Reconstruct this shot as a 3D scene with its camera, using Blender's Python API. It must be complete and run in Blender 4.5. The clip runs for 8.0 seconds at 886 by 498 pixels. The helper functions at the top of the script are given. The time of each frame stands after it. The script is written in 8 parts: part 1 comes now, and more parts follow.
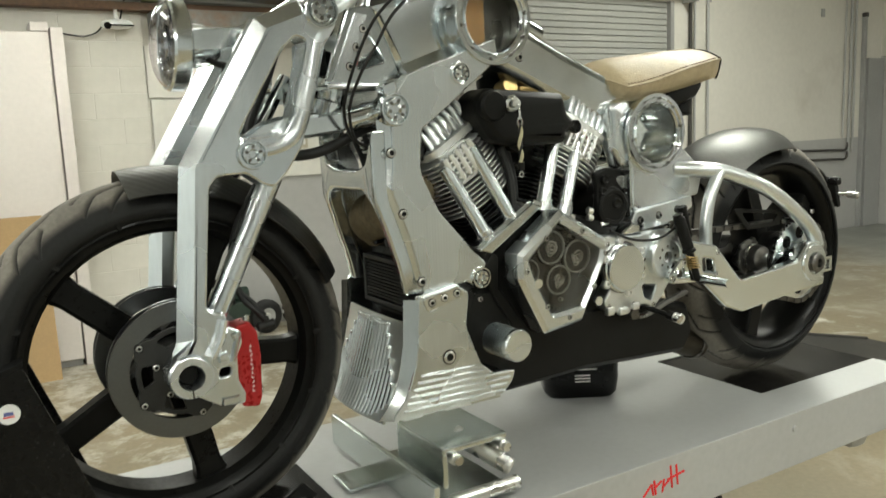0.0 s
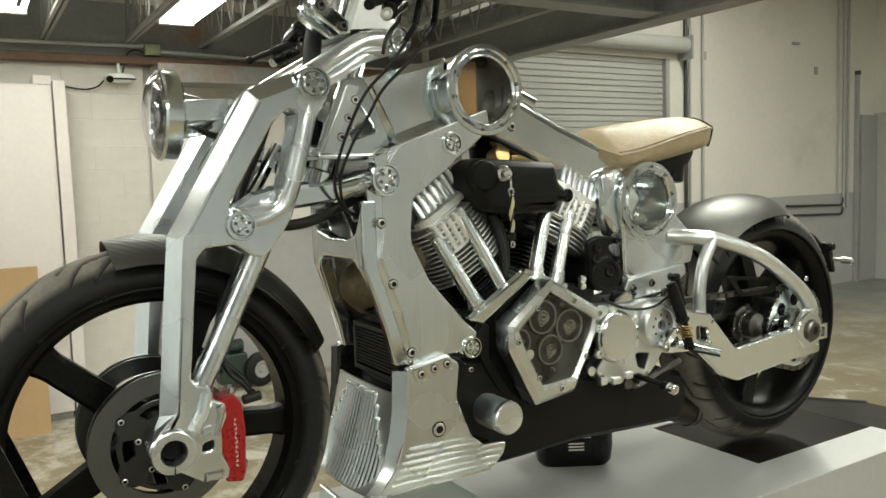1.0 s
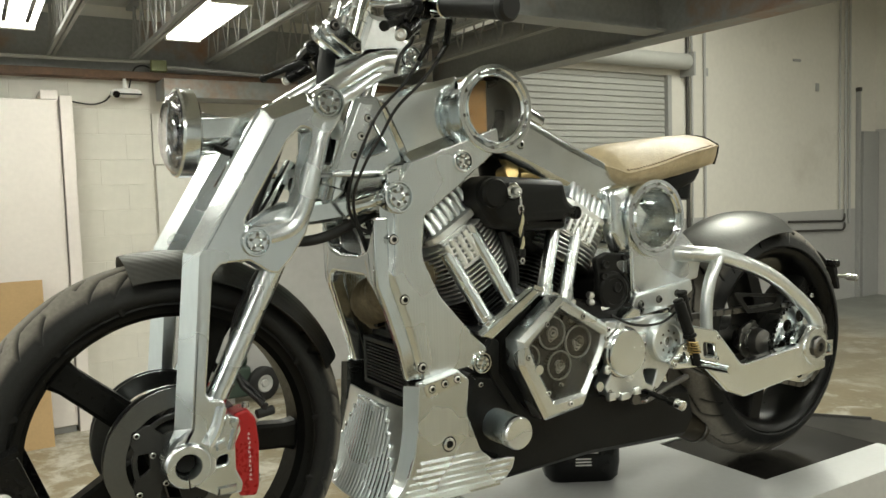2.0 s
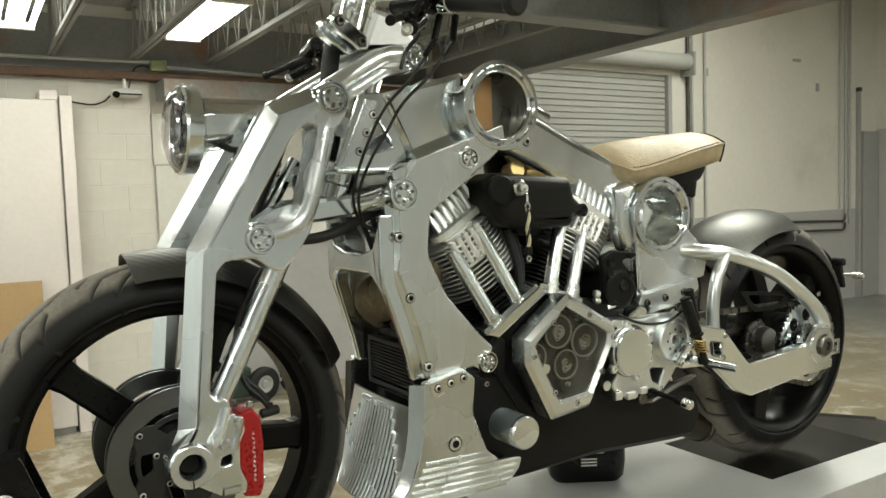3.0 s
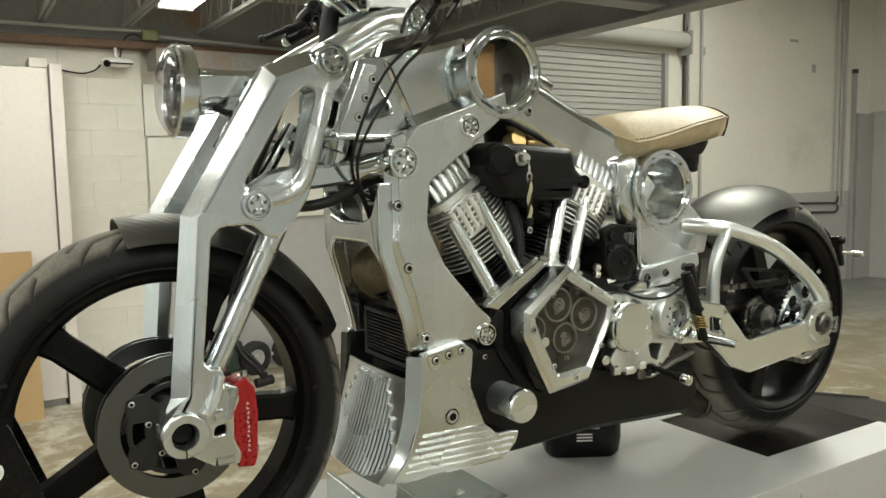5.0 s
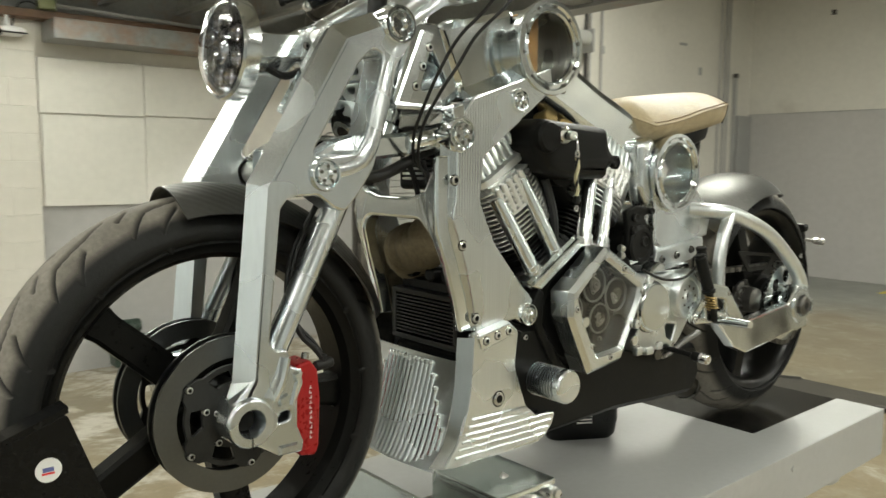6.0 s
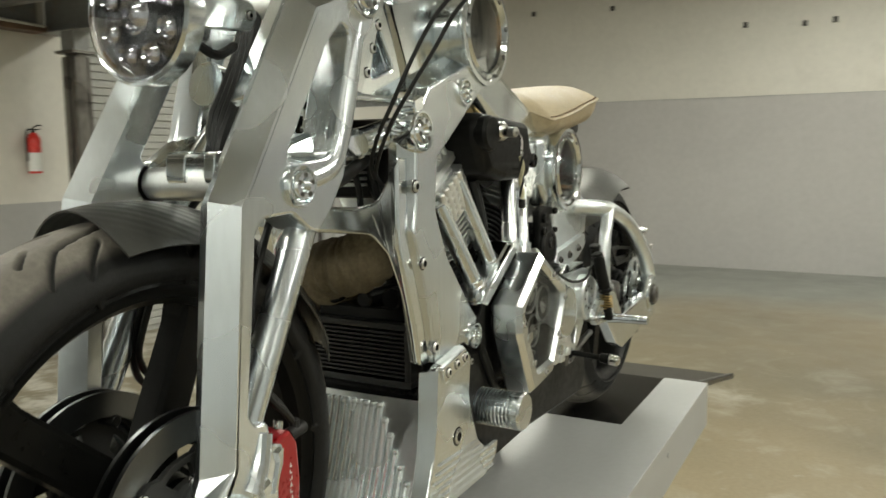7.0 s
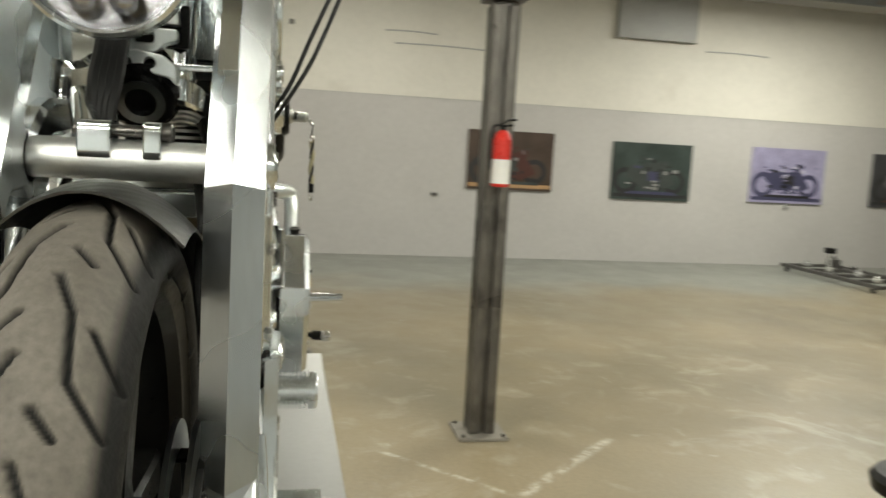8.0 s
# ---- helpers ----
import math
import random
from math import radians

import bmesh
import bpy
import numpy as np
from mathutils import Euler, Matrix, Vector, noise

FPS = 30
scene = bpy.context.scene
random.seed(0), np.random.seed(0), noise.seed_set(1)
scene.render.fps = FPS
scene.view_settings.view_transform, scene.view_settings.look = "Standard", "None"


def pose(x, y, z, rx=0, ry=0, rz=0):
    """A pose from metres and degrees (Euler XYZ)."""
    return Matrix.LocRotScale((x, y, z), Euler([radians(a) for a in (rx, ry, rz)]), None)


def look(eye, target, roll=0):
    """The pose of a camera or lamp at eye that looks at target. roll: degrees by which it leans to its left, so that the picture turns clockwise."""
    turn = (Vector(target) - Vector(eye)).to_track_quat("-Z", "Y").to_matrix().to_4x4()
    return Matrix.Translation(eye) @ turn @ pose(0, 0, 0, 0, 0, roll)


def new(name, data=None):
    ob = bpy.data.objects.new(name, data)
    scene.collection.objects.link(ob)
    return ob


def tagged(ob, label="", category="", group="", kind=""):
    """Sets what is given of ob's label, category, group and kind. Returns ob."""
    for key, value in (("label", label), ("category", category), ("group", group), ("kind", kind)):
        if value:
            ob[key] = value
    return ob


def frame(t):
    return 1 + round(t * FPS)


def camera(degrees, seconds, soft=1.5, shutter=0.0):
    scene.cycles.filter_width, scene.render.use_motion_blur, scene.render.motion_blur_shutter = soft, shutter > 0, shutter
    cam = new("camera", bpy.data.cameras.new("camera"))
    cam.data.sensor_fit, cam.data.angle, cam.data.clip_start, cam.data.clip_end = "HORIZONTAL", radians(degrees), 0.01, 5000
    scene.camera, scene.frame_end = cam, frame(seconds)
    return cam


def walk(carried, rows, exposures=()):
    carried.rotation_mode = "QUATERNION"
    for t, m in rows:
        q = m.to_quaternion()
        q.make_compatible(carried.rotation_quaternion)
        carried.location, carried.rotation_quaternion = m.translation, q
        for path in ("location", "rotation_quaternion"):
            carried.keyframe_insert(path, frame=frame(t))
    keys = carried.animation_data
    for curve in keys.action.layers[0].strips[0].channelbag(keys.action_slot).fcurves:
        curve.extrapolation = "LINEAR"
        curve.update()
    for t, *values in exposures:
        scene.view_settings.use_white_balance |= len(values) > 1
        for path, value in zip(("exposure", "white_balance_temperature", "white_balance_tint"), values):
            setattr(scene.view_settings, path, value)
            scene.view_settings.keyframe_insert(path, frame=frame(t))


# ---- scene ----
cam = camera(58.7, 8.0, shutter=0.3)
PATH = [
    (0, (-0.279, -1.411, 1.658), (0.738, 0.285, 1.36), -2.4),
    (0.5, (-0.251, -1.398, 1.695), (0.787, 0.297, 1.47), -2.2),
    (1, (-0.257, -1.406, 1.696), (0.775, 0.298, 1.52), -1.9),
    (1.5, (-0.274, -1.414, 1.702), (0.757, 0.294, 1.556), -1.7),
    (3, (-0.285, -1.393, 1.695), (0.749, 0.314, 1.558), -1.8),
    (3.5, (-0.275, -1.377, 1.688), (0.756, 0.331, 1.541), -1.9),
    (4, (-0.271, -1.368, 1.682), (0.758, 0.34, 1.522), -1.8),
    (5.3, (-0.296, -1.354, 1.675), (0.776, 0.323, 1.477), -0.3),
    (5.5, (-0.346, -1.313, 1.665), (0.77, 0.335, 1.469), 0.2),
    (5.7, (-0.414, -1.249, 1.658), (0.753, 0.362, 1.45), 0.5),
    (6, (-0.503, -1.143, 1.648), (0.789, 0.369, 1.434), 0.4),
    (6.2, (-0.549, -1.063, 1.642), (0.866, 0.334, 1.426), 0.6),
    (6.5, (-0.571, -0.96, 1.627), (0.98, 0.283, 1.404), 0.5),
    (6.7, (-0.566, -0.846, 1.638), (1.065, 0.286, 1.391), 0.4),
    (7, (-0.583, -0.699, 1.664), (1.165, 0.244, 1.429), -0.5),
    (7.2, (-0.591, -0.606, 1.668), (1.244, 0.151, 1.429), 0.3),
    (7.5, (-0.65, -0.445, 1.647), (1.306, -0.101, 1.411), 1.0),
    (7.7, (-0.702, -0.301, 1.661), (1.282, -0.283, 1.412), 2.5),
    (8, (-0.732, -0.145, 1.659), (1.212, -0.548, 1.412), 3.1),
]
walk(cam, [(t, look(eye, target, roll)) for t, eye, target, roll in PATH], [(0.0, 0.12, 6600, 10), (1.0, 0.075, 6700, 10), (4.2, 0.075, 6750, 10), (5.5, 0.075, 6750, 11), (6.2, 0.14, 6700, 11), (7.0, 0.0, 6750, 11), (8.0, -0.08, 6850, 13)])

# ---- world ----
world = bpy.data.worlds.new("world")
scene.world = world
world.use_nodes = True
world.node_tree.nodes["Background"].inputs[0].default_value = (0.6, 0.6, 0.58, 1)
world.node_tree.nodes["Background"].inputs[1].default_value = 0.02


def tube_light(x, y, z, length, width, power, along="y"):
    """The light that a fluorescent fixture gives downwards."""
    lamp = bpy.data.lights.new("tube_light", "AREA")
    lamp.shape, lamp.size, lamp.size_y = "RECTANGLE", width if along == "y" else length, length if along == "y" else width
    lamp.energy, lamp.color = power, (0.96, 1.0, 0.90)
    ob = new("tube_light", lamp)
    ob.location = (x, y, z)
    return ob


# Strip lights under the mezzanine, and in the high bay beside it.
# Only the first two are seen; the rest are added for light and reflections.
FIXTURES = [(0.07, 3.9, 2.85, 12), (1.15, 3.9, 2.85, 12), (-1.1, 0.8, 2.93, 12), (2.23, 0.4, 2.93, 28), (0.3, 1.5, 2.93, 8), (-0.35, -1.62, 2.93, 13), (1.69, -1.9, 2.93, 35), (0.3, -4.4, 2.93, 32), (-3.4, 1.2, 2.93, 90), (-3.4, -1.9, 2.93, 60)]
# Out of view, added to light the hall beyond.
ADDED_BAYS = [(6.4, 2.6, 115), (8.8, -1.0, 72), (6.4, -4.6, 165), (8.7, -7.8, 220)]
for fx, fy, fz, power in FIXTURES:
    tube_light(fx, fy, fz, 1.2, 0.22, power)
for fx, fy, power in ADDED_BAYS:
    tube_light(fx, fy, 4.2, 2.4, 0.3, power)


# ---- building helpers ----
def finish(name, bm, material, sharp=32):
    """A mesh from a bmesh, smooth but for its sharp edges."""
    bmesh.ops.remove_doubles(bm, verts=bm.verts, dist=1e-5)
    me = bpy.data.meshes.new(name)
    bm.normal_update()
    kind = bm.faces.layers.int.get("side")
    lim, small = radians(sharp), radians(9)
    for f in bm.faces:
        f.smooth = True
    for e in bm.edges:
        if len(e.link_faces) == 2:
            f, g = e.link_faces
            turn = f.normal.angle(g.normal, 0.0)
            crisp = turn > lim
            if not crisp and turn > small:
                a, b = f.calc_area(), g.calc_area()
                crisp = max(a, b) > 7 * min(a, b)
            if not crisp and kind is not None:
                crisp = f[kind] != g[kind]
            e.smooth = not crisp
    bm.to_mesh(me)
    bm.free()
    me.materials.append(material)
    return me


def thing(name, place, label, category, group="", kind=""):
    ob = new(name)
    ob.location = place
    ob.empty_display_size = 0.1
    return tagged(ob, label, category, group, kind)


def under(ob, parent):
    ob.parent = parent
    if parent.type == "EMPTY":
        ob.matrix_parent_inverse = Matrix.Translation(-parent.location)
    return ob


def part(name, bm, material, parent, label="", sharp=32):
    """One mesh under a thing or a part; its points are given in the world."""
    ob = new(name, finish(name, bm, material, sharp))
    under(ob, parent)
    return tagged(ob, label) if label else ob


def piece(name, me, m, parent):
    """One more object on a shared mesh."""
    ob = new(name, me)
    ob.matrix_basis = m
    return under(ob, parent)


def solid(name, bm, material, label, category, group="", kind="", sharp=32):
    """A thing that is one mesh."""
    return tagged(new(name, finish(name, bm, material, sharp)), label, category, group, kind)


def box(bm, x0, x1, y0, y1, z0, z1, bev=0.0, seg=2, m=None):
    vs = bmesh.ops.create_cube(bm, size=1)["verts"]
    for v in vs:
        v.co = Vector(((x0 + x1) / 2 + v.co.x * (x1 - x0), (y0 + y1) / 2 + v.co.y * (y1 - y0), (z0 + z1) / 2 + v.co.z * (z1 - z0)))
    if bev:
        es = list({e for v in vs for e in v.link_edges})
        vs = list({v for f in bmesh.ops.bevel(bm, geom=es, offset=bev, segments=seg, profile=0.5, affect="EDGES")["faces"] for v in f.verts} | {v for v in vs if v.is_valid})
    if m is not None:
        bmesh.ops.transform(bm, matrix=m, verts=[v for v in vs if v.is_valid])
    return bm


def boxes(*rows, bev=0.0):
    bm = bmesh.new()
    for r in rows:
        box(bm, *r, bev=bev)
    return bm


def frame_of(axis):
    """A turn whose z is the axis."""
    return Vector(axis).normalized().to_track_quat("Z", "Y").to_matrix()


def lathe(bm, profile, centre, axis=(0, -1, 0), seg=32, closed=False):
    """Turns a profile of (along, radius) about an axis through the centre."""
    r3, c = frame_of(axis), Vector(centre)
    rings = []
    for a, r in profile:
        if r < 1e-6:
            rings.append([bm.verts.new(c + r3 @ Vector((0, 0, a)))])
        else:
            rings.append([bm.verts.new(c + r3 @ Vector((r * math.cos(2 * math.pi * k / seg), r * math.sin(2 * math.pi * k / seg), a))) for k in range(seg)])
    pairs = list(zip(rings, rings[1:])) + ([(rings[-1], rings[0])] if closed else [])
    for p, q in pairs:
        for k in range(seg):
            n = (k + 1) % seg
            if len(p) == 1 and len(q) > 1:
                bm.faces.new((p[0], q[n], q[k]))
            elif len(q) == 1 and len(p) > 1:
                bm.faces.new((p[k], p[n], q[0]))
            elif len(p) > 1:
                bm.faces.new((p[k], p[n], q[n], q[k]))
    return bm


def rod(bm, a, b, r, seg=16, r2=None, soft=0.0):
    """A capped round bar from a to b."""
    a, b = Vector(a), Vector(b)
    n, r2 = (b - a).length, r if r2 is None else r2
    s = soft
    prof = [(0, 0), (0, r - s), (s, r), (n - s, r2), (n, r2 - s), (n, 0)] if s else [(0, 0), (0, r), (n, r2), (n, 0)]
    return lathe(bm, prof, a, b - a, seg)


def smooth_path(pts, steps=8):
    pts = [Vector(p) for p in pts]
    p = [pts[0]] + pts + [pts[-1]]
    out = []
    for i in range(1, len(p) - 2):
        for k in range(steps):
            t = k / steps
            out.append(0.5 * (2 * p[i] + (p[i + 1] - p[i - 1]) * t + (2 * p[i - 1] - 5 * p[i] + 4 * p[i + 1] - p[i + 2]) * t * t + (3 * p[i] - p[i - 1] - 3 * p[i + 1] + p[i + 2]) * t**3))
    return out + [pts[-1]]


def hose(bm, pts, r, seg=10, steps=8, ends=True, radii=None):
    """A round tube along a smooth path."""
    path = smooth_path(pts, steps) if steps else [Vector(p) for p in pts]
    rings, up = [], None
    for i, c in enumerate(path):
        d = (path[min(i + 1, len(path) - 1)] - path[max(i - 1, 0)]).normalized()
        if up is None:
            up = d.orthogonal().normalized()
        up = (up - d * up.dot(d)).normalized()
        side, rr = d.cross(up), radii[min(i * len(radii) // len(path), len(radii) - 1)] if radii else r
        rings.append([bm.verts.new(c + rr * (math.cos(2 * math.pi * k / seg) * up + math.sin(2 * math.pi * k / seg) * side)) for k in range(seg)])
    for p, q in zip(rings, rings[1:]):
        for k in range(seg):
            bm.faces.new((p[k], p[(k + 1) % seg], q[(k + 1) % seg], q[k]))
    if ends:
        bm.faces.new(rings[0][::-1])
        bm.faces.new(rings[-1])
    return bm


def fillet(pts, radius=0.006, n=4):
    """Rounds the corners of an outline of (u, v) or (u, v, radius)."""
    out, count = [], len(pts)
    for i, p in enumerate(pts):
        c, r = Vector(p[:2]), p[2] if len(p) > 2 else radius
        a, b = Vector(pts[i - 1][:2]) - c, Vector(pts[(i + 1) % count][:2]) - c
        la, lb = a.length, b.length
        if r < 1e-5 or la < 1e-6 or lb < 1e-6:
            out.append(c)
            continue
        a, b = a / la, b / lb
        ang = math.acos(max(-1, min(1, a.dot(b))))
        if ang > 3.05 or ang < 0.05:
            out.append(c)
            continue
        d = min(r / math.tan(ang / 2), 0.48 * la, 0.48 * lb)
        p0, p1 = c + a * d, c + b * d
        for k in range(n + 1):
            t = k / n
            out.append((1 - t) ** 2 * p0 + 2 * t * (1 - t) * c + t * t * p1)
    return out


def ring_pts(u, v, r, n=24, a0=0.0, a1=2 * math.pi):
    full = abs(a1 - a0 - 2 * math.pi) < 1e-6
    return [(u + r * math.cos(a0 + (a1 - a0) * k / (n if full else n - 1)), v + r * math.sin(a0 + (a1 - a0) * k / (n if full else n - 1)), 0) for k in range(n)]


TURNS = {"y": Matrix(((1, 0, 0, 0), (0, 0, -1, 0), (0, 1, 0, 0), (0, 0, 0, 1))), "z": Matrix.Identity(4), "x": Matrix(((0, 0, 1, 0), (1, 0, 0, 0), (0, 1, 0, 0), (0, 0, 0, 1)))}


def plate(bm, outline, lo, hi, holes=(), bev=0.002, fil=0.005, axis="y", res=None):
    """A flat plate with rounded edges, from lo to hi along an axis; its outline lies across (x, z for y; x, y for z; y, z for x)."""
    side = bm.faces.layers.int.get("side") or bm.faces.layers.int.new("side")
    had = len(bm.faces)
    cu = bpy.data.curves.new("outline", "CURVE")
    cu.dimensions, cu.fill_mode = "2D", "BOTH"
    bev = min(bev, (hi - lo) / 2.1)
    cu.extrude, cu.bevel_depth, cu.bevel_resolution, cu.offset = (hi - lo) / 2 - bev, bev, (0 if bev >= 0.006 else 1) if res is None else res, -bev
    for loop in (outline, *holes):
        pts = fillet(loop, fil)
        sp = cu.splines.new("POLY")
        sp.points.add(len(pts) - 1)
        for q, p in zip(sp.points, pts):
            q.co = (p[0], p[1], 0, 1)
        sp.use_cyclic_u = True
    ob = bpy.data.objects.new("outline", cu)
    me = bpy.data.meshes.new_from_object(ob)
    mid = (lo + hi) / 2
    shift = Matrix.Translation({"x": (mid, 0, 0), "y": (0, mid, 0), "z": (0, 0, mid)}[axis])
    me.transform(shift @ TURNS[axis])
    bm.from_mesh(me)
    bm.faces.ensure_lookup_table()
    k = "xyz".index(axis)
    for f in bm.faces[had:]:
        n = f.normal[k]
        f[side] = 1 if n > 0.97 else 2 if n < -0.97 else 3 if abs(n) < 0.1 else 4 if n > 0 else 5
    bpy.data.objects.remove(ob)
    bpy.data.curves.remove(cu)
    bpy.data.meshes.remove(me)
    return bm


YM = 0.0145      # the machine's middle plane


def flipped(bm):
    for v in bm.verts:
        v.co.y = 2 * YM - v.co.y
    bmesh.ops.reverse_faces(bm, faces=bm.faces[:])
    return bm


def loft(bm, sections, cap=True):
    """Skins a row of closed sections, each with the same number of points."""
    rings = [[bm.verts.new(p) for p in s] for s in sections]
    n = len(rings[0])
    for p, q in zip(rings, rings[1:]):
        for k in range(n):
            bm.faces.new((p[k], p[(k + 1) % n], q[(k + 1) % n], q[k]))
    if cap:
        bm.faces.new(rings[0][::-1])
        bm.faces.new(rings[-1])
    bmesh.ops.recalc_face_normals(bm, faces=bm.faces[:])
    return bm


def lettering(name, text, size, m, material, parent, depth=0.0006, label=""):
    cu = bpy.data.curves.new(name, "FONT")
    cu.body, cu.size, cu.extrude, cu.align_x, cu.align_y = text, size, depth, "CENTER", "CENTER"
    ob = bpy.data.objects.new(name, cu)
    me = bpy.data.meshes.new_from_object(ob)
    me.transform(m)
    bpy.data.objects.remove(ob)
    bpy.data.curves.remove(cu)
    me.materials.append(material)
    ob = under(new(name, me), parent)
    return tagged(ob, label) if label else ob


# ---- materials ----
def soft_fac(n, ln, co, scale):
    """A calm cloud, doubled to the range of two added noises."""
    k = n.new("ShaderNodeTexNoise")
    k.inputs["Scale"].default_value, k.inputs["Detail"].default_value = scale, 1.5
    ln.new(co.outputs["Object"], k.inputs["Vector"])
    d = n.new("ShaderNodeMath")
    d.operation = "MULTIPLY"
    d.inputs[1].default_value = 2.0
    ln.new(k.outputs["Fac"], d.inputs[0])
    return d.outputs[0]


def surf(name, col, rough=0.5, metal=0.0, var=0.12, scale=6.0, fine=60.0, bump=0.1, bscale=150.0, stretch=(1, 1, 1), rvar=0.1, coat=0.0, dirt=None, dirt_at=0.6, spec=0.5, wave=None, rnd=0.0, bdist=None, warp=0.0):
    """A surface with variation at two scales, fine relief and, if wanted, dirt and machining lines."""
    m = bpy.data.materials.new(name)
    m.use_nodes = True
    t = m.node_tree
    n, ln = t.nodes, t.links
    bs = n["Principled BSDF"]
    co = n.new("ShaderNodeTexCoord")
    mp = n.new("ShaderNodeMapping")
    mp.inputs["Scale"].default_value = stretch
    ln.new(co.outputs["Object"], mp.inputs["Vector"])
    big = n.new("ShaderNodeTexNoise")
    big.inputs["Scale"].default_value, big.inputs["Detail"].default_value = scale, 5
    small = n.new("ShaderNodeTexNoise")
    small.inputs["Scale"].default_value, small.inputs["Detail"].default_value = fine, 6
    for k in (big, small):
        ln.new(mp.outputs["Vector"], k.inputs["Vector"])
    mixn = n.new("ShaderNodeMath")
    mixn.operation = "ADD"
    ln.new(big.outputs["Fac"], mixn.inputs[0])
    ln.new(small.outputs["Fac"], mixn.inputs[1])
    ramp = n.new("ShaderNodeMapRange")
    ramp.inputs["From Min"].default_value, ramp.inputs["From Max"].default_value = 0.7, 1.3
    ramp.inputs["To Min"].default_value, ramp.inputs["To Max"].default_value = 1 - var, 1 + var
    ln.new(mixn.outputs[0], ramp.inputs["Value"])
    mul = n.new("ShaderNodeMixRGB")
    mul.blend_type, mul.inputs["Fac"].default_value = "MULTIPLY", 1
    mul.inputs["Color1"].default_value = (*col, 1)
    ln.new(ramp.outputs["Result"], mul.inputs["Color2"])
    out = mul.outputs["Color"]
    if rnd:
        info = n.new("ShaderNodeObjectInfo")
        rr = n.new("ShaderNodeMapRange")
        rr.inputs["To Min"].default_value, rr.inputs["To Max"].default_value = 1 - rnd, 1 + rnd
        ln.new(info.outputs["Random"], rr.inputs["Value"])
        m2 = n.new("ShaderNodeMixRGB")
        m2.blend_type, m2.inputs["Fac"].default_value = "MULTIPLY", 1
        ln.new(out, m2.inputs["Color1"])
        ln.new(rr.outputs["Result"], m2.inputs["Color2"])
        out = m2.outputs["Color"]
    if dirt:
        dn = n.new("ShaderNodeTexNoise")
        dn.inputs["Scale"].default_value, dn.inputs["Detail"].default_value, dn.inputs["Roughness"].default_value = scale * 0.6, 8, 0.65
        ln.new(co.outputs["Object"], dn.inputs["Vector"])
        dr = n.new("ShaderNodeMapRange")
        dr.inputs["From Min"].default_value, dr.inputs["From Max"].default_value = dirt_at - 0.08, dirt_at + 0.1
        ln.new(dn.outputs["Fac"], dr.inputs["Value"])
        mx = n.new("ShaderNodeMixRGB")
        ln.new(dr.outputs["Result"], mx.inputs["Fac"])
        ln.new(out, mx.inputs["Color1"])
        mx.inputs["Color2"].default_value = (*dirt, 1)
        out = mx.outputs["Color"]
    ln.new(out, bs.inputs["Base Color"])
    rr = n.new("ShaderNodeMapRange")
    rr.inputs["From Min"].default_value, rr.inputs["From Max"].default_value = 0.7, 1.3
    rr.inputs["To Min"].default_value, rr.inputs["To Max"].default_value = max(0.02, rough - rvar), min(1, rough + rvar)
    ln.new((soft_fac(n, ln, co, scale) if metal > 0.5 else mixn.outputs[0]), rr.inputs["Value"])
    ln.new(rr.outputs["Result"], bs.inputs["Roughness"])
    bs.inputs["Metallic"].default_value = metal
    bs.inputs["Specular IOR Level"].default_value = spec
    bs.inputs["Coat Weight"].default_value = coat
    bn = n.new("ShaderNodeTexNoise")
    bn.inputs["Scale"].default_value, bn.inputs["Detail"].default_value = bscale, 4
    ln.new(mp.outputs["Vector"], bn.inputs["Vector"])
    height = bn.outputs["Fac"]
    if wave:
        wv = n.new("ShaderNodeTexWave")
        wv.bands_direction, wv.inputs["Scale"].default_value, wv.inputs["Distortion"].default_value = wave[0], wave[1], wave[2]
        ln.new(co.outputs["Object"], wv.inputs["Vector"])
        ad = n.new("ShaderNodeMath")
        ad.operation = "MULTIPLY_ADD"
        ad.inputs[1].default_value = wave[3]
        ln.new(wv.outputs["Fac"], ad.inputs[0])
        ln.new(height, ad.inputs[2])
        height = ad.outputs[0]
    if bump:
        bp = n.new("ShaderNodeBump")
        bp.inputs["Strength"].default_value, bp.inputs["Distance"].default_value = bump, bdist or (0.00025 if metal > 0.5 else 0.002)
        ln.new(height, bp.inputs["Height"])
        if warp:
            wn = n.new("ShaderNodeTexNoise")
            wn.inputs["Scale"].default_value, wn.inputs["Detail"].default_value = 9.0, 0.5
            ln.new(co.outputs["Object"], wn.inputs["Vector"])
            wb = n.new("ShaderNodeBump")
            wb.inputs["Strength"].default_value, wb.inputs["Distance"].default_value = 1.0, warp
            ln.new(wn.outputs["Fac"], wb.inputs["Height"])
            ln.new(wb.outputs["Normal"], bp.inputs["Normal"])
        ln.new(bp.outputs["Normal"], bs.inputs["Normal"])
    return m


def glow(name, col, power):
    m = bpy.data.materials.new(name)
    m.use_nodes = True
    bs = m.node_tree.nodes["Principled BSDF"]
    bs.inputs["Base Color"].default_value = (*col, 1)
    bs.inputs["Emission Color"].default_value = (*col, 1)
    bs.inputs["Emission Strength"].default_value = power
    return m


def glass(name, col=(1, 1, 1), rough=0.02, ior=1.45):
    m = bpy.data.materials.new(name)
    m.use_nodes = True
    bs = m.node_tree.nodes["Principled BSDF"]
    bs.inputs["Base Color"].default_value = (*col, 1)
    bs.inputs["Roughness"].default_value, bs.inputs["IOR"].default_value = rough, ior
    bs.inputs["Transmission Weight"].default_value = 1
    return m


